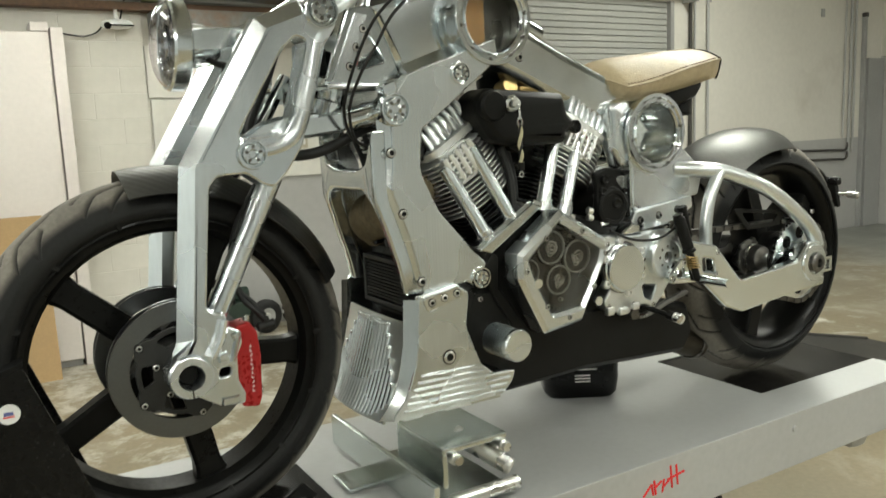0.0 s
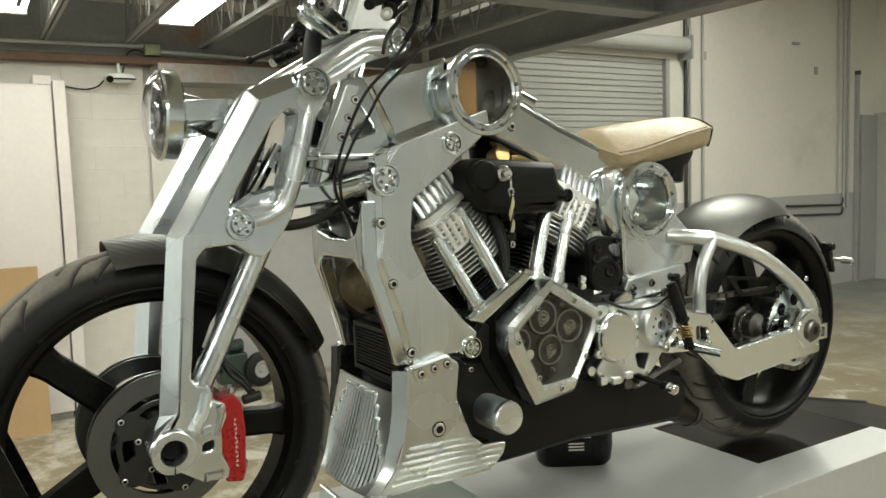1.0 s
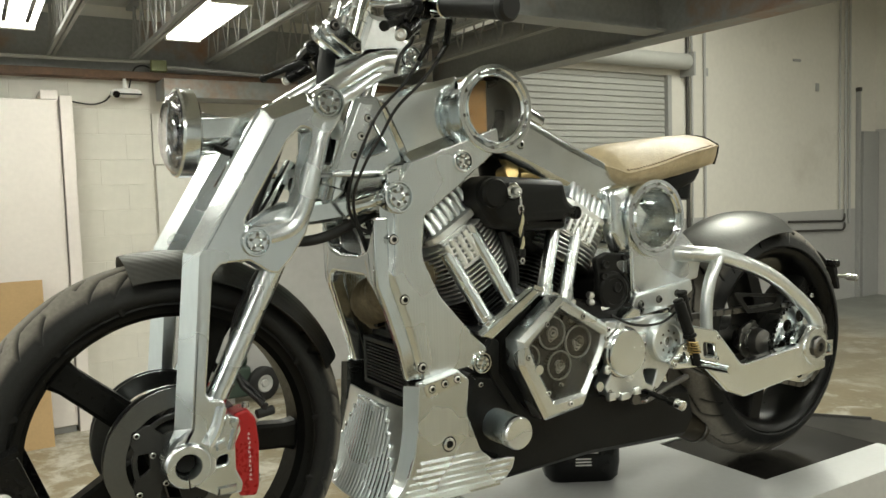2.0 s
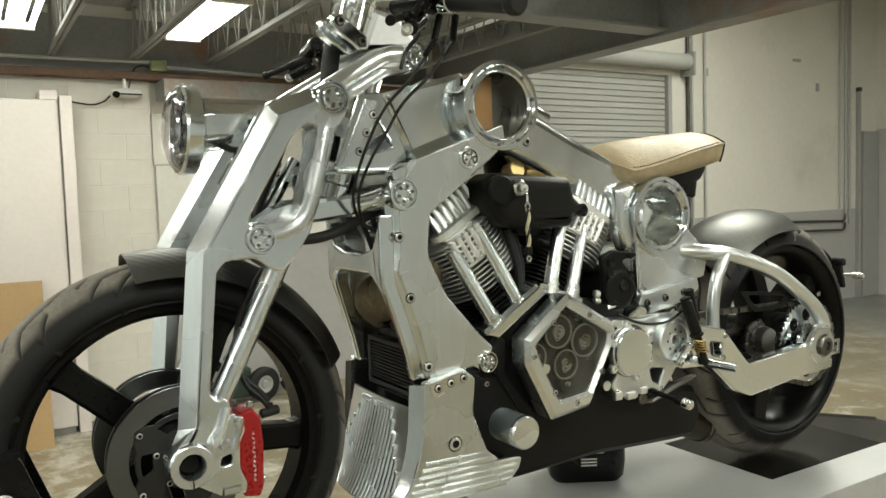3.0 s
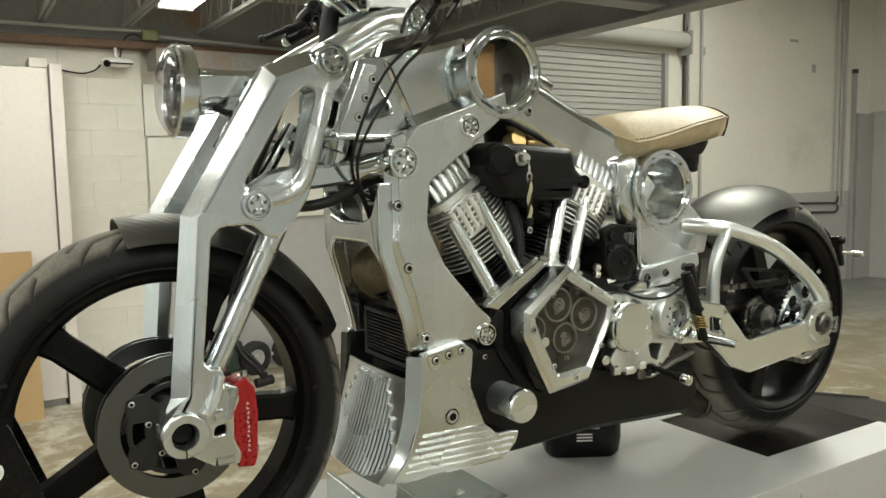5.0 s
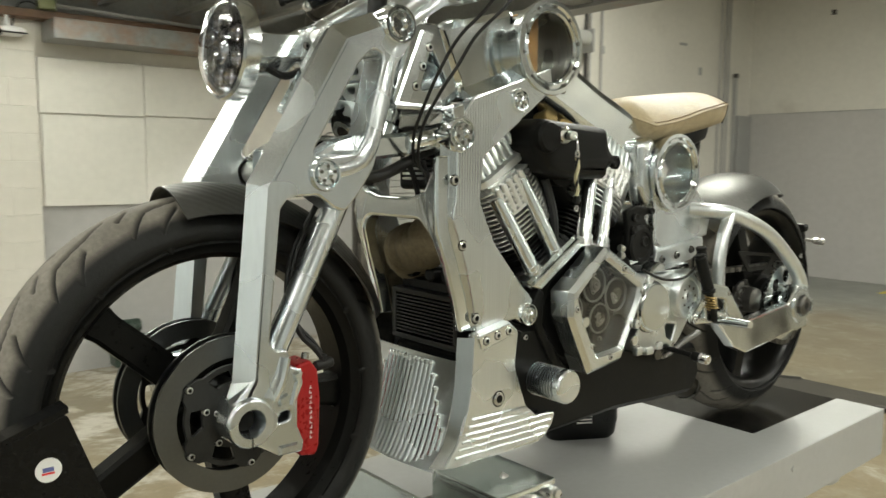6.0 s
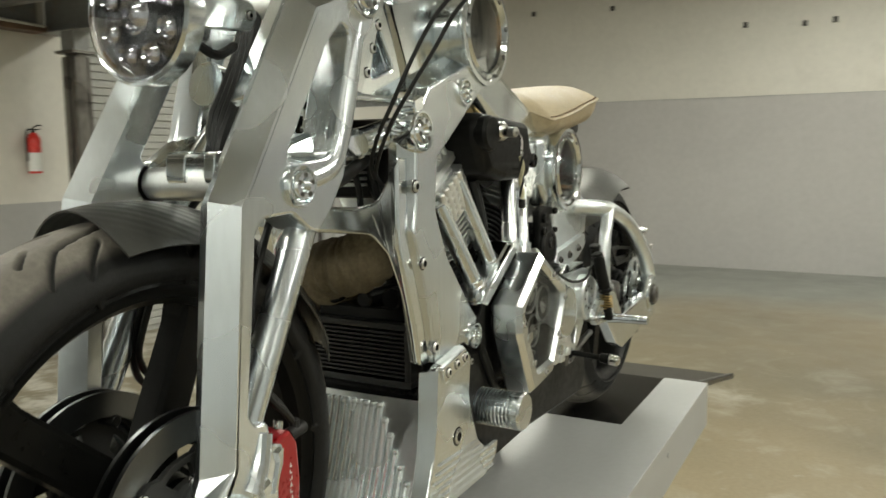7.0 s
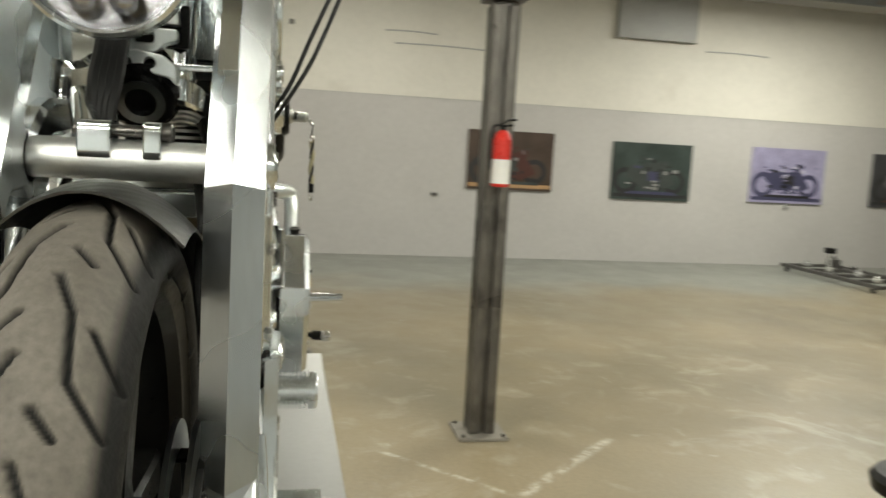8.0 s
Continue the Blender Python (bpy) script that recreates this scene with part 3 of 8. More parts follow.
# ---- roller door and what is on the long wall ----
door = thing("roller_door", ((RX0 + RX1) / 2, WY, 0), "closed grey ribbed steel roller door", "roller door", kind="structure")
bm = bmesh.new()
box(bm, RX0 + 0.03, RX1 - 0.03, -0.012, 0.0, 0.002, 0.062, bev=0.005, seg=1)
bmesh.ops.translate(bm, verts=bm.verts[:], vec=(0, 0, 0))
ME_SLAT = finish("slat", bm, M_ROLL)
for k in range(44):
    piece("slat", ME_SLAT, Matrix.Translation((0, WY + 0.05, 0.05 + k * 0.068)), door)
part("backing", boxes((RX0, RX1, WY + 0.055, WY + 0.07, 0, RZ)), M_ROLL, door)
for gx in (RX0, RX1 - 0.06):
    part("guide", boxes((gx, gx + 0.06, WY - 0.02, WY + 0.05, 0, RZ)), M_GREYP, door)
bm = bmesh.new()
rod(bm, (RX0 - 0.1, WY - 0.115, RZ + 0.15), (RX1 + 0.16, WY - 0.115, RZ + 0.15), 0.095, 24)
part("hood", bm, M_ROLL, door, "round grey coil hood")
for gx in (RX0 - 0.12, RX1 + 0.16):
    part("bracket", boxes((gx, gx + 0.03, WY - 0.225, WY - 0.002, RZ - 0.02, RZ + 0.26), bev=0.004), M_GREYP, door)


# ---- the lift table ----
TZ = 0.953
LY0, LY1, LX0, LX1 = -0.288, 0.345, -0.62, 1.913
lift = thing("motorcycle_lift", (0.6, 0, 0), "silver-painted steel motorcycle lift table on black scissor legs", "lift table")
bm = bmesh.new()
MXA, MXB, MYA, MYB = 1.415, 1.905, -0.153, 0.207
plate(bm, [(LX0, LY0), (LX1, LY0), (LX1, MYA), (MXA, MYA), (MXA, MYB), (LX1, MYB), (LX1, LY1), (LX0, LY1)], TZ - 0.006, TZ, bev=0.0015, fil=0.003, axis="z")
part("deck_plate", bm, M_LIFT, lift, "silver-painted deck with an inset plate")
for sy in (LY0, LY1 - 0.006):
    bm = boxes((LX0, LX1, sy, sy + 0.006, TZ - 0.135, TZ - 0.003), bev=0.002)
    part("side_rail", bm, M_LIFT, lift)
part("end_rail", boxes((LX1 - 0.006, LX1, LY0 + 0.006, LY1 - 0.006, TZ - 0.10, TZ - 0.006)), M_LIFT, lift)
part("front_rail", boxes((LX0, LX0 + 0.006, LY0 + 0.006, LY1 - 0.006, TZ - 0.135, TZ - 0.006)), M_LIFT, lift)
part("wheel_plate", boxes((MXA + 0.002, MXB + 0.006, MYA + 0.002, MYB - 0.002, TZ - 0.014, TZ - 0.004)), M_MAT, lift, "black drop-out plate under the rear wheel")
bm = bmesh.new()
loft(bm, [[(x, -0.265, z), (x, 0.30, z), (x, 0.30, z - 0.012), (x, -0.265, z - 0.012)] for x, z in ((LX1 + 0.006, TZ - 0.006), (2.65, 0.79))])
part("ramp_plate", bm, M_MAT, lift, "dark ramp plate sloping down from the rear end")
for y in (-0.262, 0.292):
    bm = bmesh.new()
    loft(bm, [[(x, y, z), (x, y + 0.01, z), (x, y + 0.01, z - 0.022), (x, y, z - 0.022)] for x, z in ((LX1 + 0.01, TZ - 0.001), (2.65, 0.796))])
    part("ramp_edge", bm, M_DOLLY, lift, "worn steel edge of the ramp")
bm = bmesh.new()
for dy in (LY0 + 0.05, LY1 - 0.09):
    for p, q in (((-0.15, 0.10), (1.15, 0.80)), ((1.25, 0.10), (0.05, 0.80))):
        a = Vector((p[0], dy, p[1]))
        b = Vector((q[0], dy, q[1]))
        u = (b - a).normalized()
        w = Vector((-u.z, 0, u.x)) * 0.035
        o = Vector((0, 0.035, 0))
        loft(bm, [[a - w, a + w, a + w + o, a - w + o], [b - w, b + w, b + w + o, b - w + o]])
part("scissor_legs", bm, M_MAT, lift, "black crossed steel legs")
bm = bmesh.new()
for dy in (LY0 + 0.04, LY1 - 0.10):
    box(bm, -0.25, 1.45, dy, dy + 0.07, 0.0, 0.08, bev=0.004)
box(bm, -0.25, -0.19, LY0 + 0.1, LY1 - 0.1, 0.0, 0.07)
box(bm, 1.39, 1.45, LY0 + 0.1, LY1 - 0.1, 0.0, 0.07)
part("base_frame", bm, M_MAT, lift, "black base frame on the floor")
for dy in (LY0 + 0.03, LY1 - 0.09):
    bm = boxes((1.655, 1.735, dy, dy + 0.06, TZ - 0.185, TZ - 0.1), bev=0.022)
    part("foot_bracket", bm, M_LIFT, lift, "grey bracket under the deck edge")
bm = bmesh.new()
lathe(bm, [(0, 0), (0, 0.0085), (0.003, 0.0075), (0.004, 0)], (1.359, LY0, 0.913), (0, -1, 0), 16)
part("rail_bolt", bm, M_LIFT, lift, "painted bolt head on the rail")
# A red hand-drawn scrawl on the rail: plain strokes.
bm = bmesh.new()
sx = 0.856
strokes = [((0.0, -0.048), (0.02, -0.028)), ((0.02, -0.028), (0.024, -0.05)), ((0.026, -0.022), (0.03, -0.05)), ((0.03, -0.036), (0.044, -0.028)), ((0.046, -0.05), (0.05, -0.026)), ((0.05, -0.04), (0.064, -0.03)),
           ((0.07, -0.048), (0.066, -0.004)), ((0.084, -0.046), (0.08, -0.006)), ((0.058, -0.03), (0.1, -0.024))]
for (ax, az), (bx, bz) in strokes:
    rod(bm, (sx + 1.22 * ax, LY0 + 0.0012, TZ - 0.016 + 1.15 * az), (sx + 1.22 * bx, LY0 + 0.0012, TZ - 0.016 + 1.15 * bz), 0.0033, 8)
part("red_scrawl", bm, M_REDINK, lift, "red marker strokes on the rail")

# ---- wheel chock and clamp on the deck ----
chock = thing("wheel_chock", (-0.3, 0, TZ), "black steel front wheel chock bolted to the lift", "wheel chock")
for s in (-1, 1):
    bm = bmesh.new()
    plate(bm, [(-0.52, 0.955), (-0.47, 1.25), (-0.238, 1.335, 0.008), (-0.125, 1.02), (-0.10, 0.955)], -0.112, -0.104, bev=0.0015, fil=0.006)
    part("side_plate", bm if s < 0 else flipped(bm), M_BLACKG, chock, "gloss black slanted side plate")
for s in (-1, 1):
    bm = bmesh.new()
    loft(bm, [[(x, s * 0.112, z), (x, s * 0.076, z), (x, s * 0.076, z - 0.008), (x, s * 0.112, z - 0.008)] for x, z in ((-0.471, 1.2575), (-0.236, 1.3435))])
    part("top_lip", bm, M_BLACKG, chock, "folded black top edge")
bm = boxes((-0.485, -0.477, -0.104, 0.104, 0.96, 1.24))
part("stop_plate", bm, M_BLACKG, chock)
bm = bmesh.new()
for s in (-1, 1):
    arc = [(0.375 * math.cos(radians(a)), 1.277 + 0.352 * math.sin(radians(a))) for a in range(222, 312, 6)]
    inner = [(0.335 * math.cos(radians(a)), 1.277 + 0.318 * math.sin(radians(a))) for a in range(306, 216, -6)]
    prof = [(x, max(z, 0.956)) for x, z in arc] + [(x, max(z, 0.968)) for x, z in inner]
    plate(bm, prof, s * 0.078 - 0.004, s * 0.078 + 0.004, bev=0.001, fil=0.0)
part("cradle", bm, M_BLACK, chock, "black curved cradle round the tyre")
part("base_plate", boxes((-0.46, 0.26, -0.135, 0.135, 0.9535, 0.966), bev=0.002), M_MAT, chock, "black base plate on the deck")
for cx in (-0.12, -0.06, 0.14, 0.19):
    bm = bmesh.new()
    rod(bm, (cx, -0.10, 0.985), (cx, -0.08, 0.985), 0.011, 8, soft=0.002)
    rod(bm, (cx, -0.112, 0.985), (cx, -0.10, 0.985), 0.007, 6)
    part("bolt", bm, M_DARKST, chock)
bm = bmesh.new()
lathe(bm, [(0, 0), (0, 0.0155), (0.0006, 0.0155), (0.0006, 0)], (-0.262, -0.112, 1.268), (0, -1, 0), 24)
sticker = part("sticker", bm, M_WHITEP, chock, "round white sticker with a small coloured mark")
bm = boxes((-0.269, -0.256, -0.1131, -0.1125, 1.266, 1.2715))
part("mark", bm, surf("blue_print", (0.10, 0.12, 0.30), 0.5), sticker)
bm = boxes((-0.27, -0.255, -0.1131, -0.1125, 1.2625, 1.265))
part("mark", bm, M_REDINK, sticker)

clamp = thing("wheel_clamp", (0.48, -0.1, TZ), "zinc-plated steel wheel clamp with pins, bolted to the deck", "clamp")
bm = boxes((0.415, 0.56, -0.222, -0.042, 1.066, 1.078), bev=0.002)
box(bm, 0.415, 0.425, -0.222, -0.042, 1.0, 1.066, bev=0.001)
part("top_plate", bm, M_ZINC, clamp, "zinc-plated folded plate")
for px_ in (0.44, 0.548):
    bm = bmesh.new()
    rod(bm, (px_, -0.232, 1.055), (px_, -0.16, 1.055), 0.012, 16, soft=0.002)
    rod(bm, (px_, -0.240, 1.055), (px_, -0.232, 1.055), 0.0095, 6)
    part("pin", bm, M_STEEL, clamp, "bright pin")
bm = bmesh.new()
rod(bm, (0.485, -0.145, 1.07), (0.567, -0.225, 1.005), 0.018, 16, soft=0.004)
rod(bm, (0.42, -0.235, 0.978), (0.575, -0.235, 0.978), 0.014, 16, soft=0.003)
part("clamp_bar", bm, M_STEEL, clamp, "bright round clamp bars")
bm = boxes((0.40, 0.545, -0.225, 0.03, 0.972, 0.986), bev=0.002)
part("slide_plate", bm, M_ZINC, clamp, "dark reflecting slide plate")
bm = boxes((0.372, 0.384, -0.26, 0.20, 0.962, 1.03), bev=0.002)
box(bm, 0.30, 0.372, -0.05, 0.035, 0.958, 0.966, bev=0.002)
part("guide_rail", bm, M_ZINC, clamp, "bright folded guide rail")


# ---- the motorcycle ----
bike = thing("motorcycle", (0.79, 0, TZ), "bare machined aluminium custom motorcycle with tan leather seat", "motorcycle")
AX, AZ, RX_, RZ_ = 0.0, 1.277, 1.575, 1.281      # wheel centres


def make_bolt(r, h, socket=True):
    """A round-headed socket bolt at the origin, its head to -y."""
    bm = bmesh.new()
    s = 0.6 * r
    prof = [(-0.002, 0), (-0.002, r * 1.22), (0.0006, r * 1.22), (0.0008, r * 1.18), (0.0008, r), (h * 0.6, r), (h, r * 0.72)]
    prof += [(h, s), (h * 0.45, s * 0.9), (h * 0.45, 0)] if socket else [(h, 0)]
    lathe(bm, prof, (0, 0, 0), (0, -1, 0), 20)
    return bm


def bolt_mesh(r, h, material):
    me = finish("bolt", make_bolt(r, h), material)
    # socket recess and washer ring painted black in place of their shade
    me.materials.append(M_BLACK)
    for f in me.polygons:
        d = math.hypot(f.center.x, f.center.z)
        if d < 0.58 * r and f.center.y > -0.97 * h or d > 1.04 * r and f.center.y < -0.0005:
            f.material_index = 1
    return me


ME_BOLT = bolt_mesh(0.0082, 0.0045, M_STEEL)
ME_BOLTS = bolt_mesh(0.005, 0.0026, M_STEEL)
ME_BOLTL = bolt_mesh(0.0125, 0.0035, M_STEEL)
ME_BOLTK = bolt_mesh(0.0075, 0.006, M_GEAR)
FLIP = pose(0, 0, 0, 0, 0, 180)


def bolts(me, places, parent, both=False):
    for x, y, z in places:
        piece("bolt", me, Matrix.Translation((x, y, z)), parent)
        if both:
            piece("bolt", me, Matrix.Translation((x, 2 * YM - y, z)) @ FLIP, parent)


def round_boss(parent, x, y, z, r, m=None, name="pivot_boss", depth=0.02, holes=6):
    """A stepped pivot cap with a ring of small dark pips, facing the side that y lies on."""
    s = -1 if y < 0 else 1
    bm = bmesh.new()
    lathe(bm, [(-depth, 0), (-depth, r), (0.0, r), (0.005, r * 0.93), (0.005, r * 0.84), (-0.002, r * 0.78), (-0.002, r * 0.70), (0.006, r * 0.64), (0.008, r * 0.58), (0.008, r * 0.34), (0.005, r * 0.30), (0.001, r * 0.22), (0.001, 0)], (x, y, z), (0, s, 0), 40)
    ob = part(name, bm, m or M_POL, parent)
    for k in range(holes):
        a = 2 * math.pi * (k + 0.25) / holes
        piece("bolt", ME_PIP, Matrix.Translation((x + 0.46 * r * math.cos(a), y + s * 0.0082, z + 0.46 * r * math.sin(a))) @ Matrix.Scale(r / 0.022, 4) @ (FLIP if s > 0 else Matrix.Identity(4)), ob)
    return ob


bm = bmesh.new()
lathe(bm, [(0, 0), (0, 0.0026), (0.0004, 0.0026), (0.0004, 0.0016), (-0.001, 0)], (0, 0, 0), (0, -1, 0), 10)
ME_PIP = finish("bolt", bm, M_GEAR)


# -- wheels --
def tyre_mesh(radius, half, rim, crown, grooves, seg=1000, rows=92):
    """A tyre about the y axis, its tread cut by slanting grooves."""
    ys, rs = [], []
    n = rows
    for k in range(n + 1):
        a = math.pi * (k / n - 0.5)
        u = math.sin(a)
        # crown, shoulder, sidewall
        y = half * math.copysign(abs(u) ** 0.82, u)
        r = radius - crown * (abs(u) ** 2.2) - (radius - crown - rim) * max(0.0, (abs(a) - 1.15) / (math.pi / 2 - 1.15)) ** 1.3
        if abs(a) > 1.25:
            y *= 1 - 0.16 * ((abs(a) - 1.25) / (math.pi / 2 - 1.25)) ** 2
        ys.append(y)
        rs.append(r)
    th = np.arange(seg) * 2 * np.pi / seg
    Y = np.array(ys)[:, None] + 0 * th[None]
    R = np.array(rs)[:, None] + 0 * th[None]
    T = th[None] + 0 * Y
    cut = np.zeros_like(R)
    count = grooves
    per = 2 * np.pi / count
    for s, lag in ((1, 0.0), (-1, 0.5)):
        u = ((T / per + lag) % 1.0) * per * radius
        v = Y * s
        step = per * radius
        segs = [((0.10, 0.006), (0.34, 0.020)), ((0.34, 0.020), (0.72, 0.026)), ((0.72, 0.026), (0.95, 0.047)), ((0.42, 0.034), (0.66, 0.052)), ((0.86, 0.010), (0.99, 0.024))]
        for (a0, b0), (a1, b1) in segs:
            for off in (-step, 0, step):
                p = np.array([a0 * step + off, b0 * half / 0.06])
                q = np.array([a1 * step + off, b1 * half / 0.06])
                d = q - p
                t = np.clip(((u - p[0]) * d[0] + (v - p[1]) * d[1]) / (d @ d), 0, 1)
                dist = np.hypot(u - p[0] - t * d[0], v - p[1] - t * d[1])
                cut = np.maximum(cut, np.clip(1.7 - dist / 0.0022, 0, 1))
    R = R - 0.006 * cut
    P = np.stack([R * np.cos(T), Y, R * np.sin(T)], -1).reshape(-1, 3)
    i = np.arange(n)[:, None] * seg
    k = np.arange(seg)[None]
    k2 = (k + 1) % seg
    F = np.stack([i + k, i + seg + k, i + seg + k2, i + k2], -1).reshape(-1, 4)
    me = bpy.data.meshes.new("tyre")
    me.from_pydata(P.tolist(), [], F.tolist())
    me.polygons.foreach_set("use_smooth", [True] * len(me.polygons))
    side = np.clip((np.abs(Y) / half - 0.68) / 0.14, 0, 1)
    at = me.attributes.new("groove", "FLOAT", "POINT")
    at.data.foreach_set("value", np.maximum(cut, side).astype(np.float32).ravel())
    me.materials.append(M_TREAD)
    return me


def ring(bm, profile, centre, seg=72):
    return lathe(bm, profile, centre, (0, -1, 0), seg, closed=True)


fwheel_bm = bmesh.new()
ring(fwheel_bm, [(-0.050, 0.262), (-0.052, 0.252), (-0.046, 0.246), (-0.044, 0.238), (-0.030, 0.229), (0.030, 0.229), (0.044, 0.238), (0.046, 0.246), (0.052, 0.252), (0.050, 0.262)], (AX, 0, AZ))
lathe(fwheel_bm, [(-0.062, 0.018), (-0.062, 0.040), (-0.03, 0.046), (0.03, 0.046), (0.062, 0.040), (0.062, 0.018)], (AX, 0, AZ), (0, -1, 0), 40, closed=True)
fwheel = part("front_wheel", fwheel_bm, M_CARBON, bike, "black carbon five-spoke front wheel")
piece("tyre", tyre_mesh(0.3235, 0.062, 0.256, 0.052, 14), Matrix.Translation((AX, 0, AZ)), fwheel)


def spoke(parent, cx, cz, ang, r0, r1, w0, w1, th, wide=1.5):
    bm = bmesh.new()
    secs = []
    for f in (0, 0.12, 0.5, 0.86, 0.96, 1.0):
        r = r0 + (r1 - r0) * f
        w = (w0 + (w1 - w0) * f) * (wide if f in (0, 1.0) else 1.18 if f == 0.96 else 1.0)
        t = th * (1.15 if f < 0.1 else 1.0)
        c = 0.25
        shape = [(-w / 2, -t * (1 - c)), (-w / 2 * (1 - c), -t), (w / 2 * (1 - c), -t), (w / 2, -t * (1 - c)), (w / 2, t * (1 - c)), (w / 2 * (1 - c), t), (-w / 2 * (1 - c), t), (-w / 2, t * (1 - c))]
        ca, sa = math.cos(ang), math.sin(ang)
        secs.append([(cx + r * ca - u * sa, y, cz + r * sa + u * ca) for u, y in shape])
    loft(bm, secs)
    return part("spoke", bm, M_CARBON, parent)


for k in range(5):
    spoke(fwheel, AX, AZ, radians(-5.5 + 72 * k), 0.038, 0.232, 0.052, 0.046, 0.020)


def brake_disc(parent, x, y, z, r, rin):
    s = -1 if y < 0 else 1
    bm = bmesh.new()
    ring(bm, [(y * -1 - 0.0025, rin), (y * -1 - 0.0025, r), (y * -1 + 0.0025, r), (y * -1 + 0.0025, rin)], (x, 0, z), 80)
    disc = part("brake_disc", bm, M_DISC, parent, "worn steel brake disc")
    bm = bmesh.new()
    # black carrier: a ring with five arms
    out = []
    for k in range(60):
        a = 2 * math.pi * k / 60
        out.append((x + (0.076 + 0.011 * max(0.0, math.cos(5 * a)) ** 0.6) * math.cos(a), z + (0.076 + 0.011 * max(0.0, math.cos(5 * a)) ** 0.6) * math.sin(a), 0))
    holes = [ring_pts(x, z, 0.022, 24)]
    holes += [[(x + q * math.cos(a), z + q * math.sin(a), 0.003) for q, turns in ((0.049, range(0, 40, 8)), (0.068, range(38, -2, -8))) for a in (radians(72 * k + 16 + d) for d in turns)] for k in range(5)]
    plate(bm, out, y - 0.004 + s * 0.004, y + 0.004 + s * 0.004, holes, bev=0.001, fil=0)
    part("carrier", bm, M_COOL, disc, "black disc carrier with five slots")
    for k in range(5):
        a = 2 * math.pi * k / 5
        piece("bolt", ME_BOLTS, Matrix.Translation((x + 0.083 * math.cos(a), y + s * 0.008, z + 0.083 * math.sin(a))) @ (FLIP if s > 0 else Matrix.Identity(4)), disc)
        a += 0.35
        piece("bolt", ME_BOLTS, Matrix.Translation((x + 0.045 * math.cos(a), y + s * 0.008, z + 0.045 * math.sin(a))) @ (FLIP if s > 0 else Matrix.Identity(4)), disc)
    return disc


for s in (-1, 1):
    brake_disc(fwheel, AX, s * 0.0835, AZ, 0.118, 0.085)
    bm = bmesh.new()
    ring(bm, [(s * 0.064 - 0.0025, 0.088), (s * 0.064 - 0.0025, 0.118), (s * 0.064 + 0.0025, 0.118), (s * 0.064 + 0.0025, 0.088)], (AX, 0, AZ), 80)
    inner = part("brake_disc", bm, M_DISC, fwheel, "inner steel brake disc")
    for k in range(5):
        a = 2 * math.pi * k / 5
        bm = bmesh.new()
        c = Vector((AX + 0.083 * math.cos(a), 0, AZ + 0.083 * math.sin(a)))
        rod(bm, c - Vector((0, s * 0.090, 0)), c - Vector((0, s * 0.058, 0)), 0.007, 12, soft=0.001)
        part("spacer", bm, M_BLACK, inner)
# solid rod in black, so its end shows the shade of a hollow
bm = bmesh.new()
rod(bm, (AX, -0.126, AZ), (AX, 0.126, AZ), 0.0155, 24)
part("axle", bm, M_BLACK, fwheel, "solid axle, black for the shade of its hollow")
fwheel.location.y = 0.0105

# -- fork --
FORK_TOP = [(0.036, 1.613, 0.012), (0.171, 1.835, 0.01), (0.236, 1.859, 0.02), (0.254, 1.893, 0.02), (0.286, 1.893, 0.02), (0.303, 1.866, 0.02), (0.292, 1.838, 0.02), (0.268, 1.805, 0.03), (0.246, 1.731, 0.05), (0.221, 1.642, 0.03), (0.192, 1.600, 0.02), (0.166, 1.574, 0.02), (0.147, 1.580, 0.012), (0.118, 1.600, 0.012), (0.070, 1.598, 0.012), (0.056, 1.582, 0.014), (0.036, 1.388, 0.012), (0.046, 1.376, 0.01)]
FORK_FOOT = [(0.064, 1.376, 0.01), (0.070, 1.348, 0.010), (0.088, 1.342, 0.006), (0.090, 1.318, 0.010), (0.080, 1.298, 0.012), (0.079, 1.256, 0.012), (0.090, 1.230, 0.008), (0.087, 1.213, 0.006), (0.047, 1.215, 0.012), (0.012, 1.238, 0.02), (-0.022, 1.248, 0.02), (-0.034, 1.278, 0.02), (-0.022, 1.306, 0.02), (0.008, 1.336, 0.01)]
FORK = FORK_TOP + FORK_FOOT
FORK_UP = [(0.194, 1.800, 0.008), (0.220, 1.824, 0.010), (0.240, 1.816, 0.012), (0.206, 1.692, 0.02), (0.188, 1.664, 0.018), (0.150, 1.660, 0.02), (0.106, 1.656, 0.012)]
FRONT_IN = [(-0.022, 1.308), (-0.012, 1.330), (0.017, 1.619), (0.160, 1.855), (0.238, 1.886)]
FRONT_OUT = [(-0.006, 1.308), (0.010, 1.336), (0.036, 1.613), (0.171, 1.835), (0.237, 1.860)]
FY0, FY1, FYC = -0.129, -0.074, -0.100


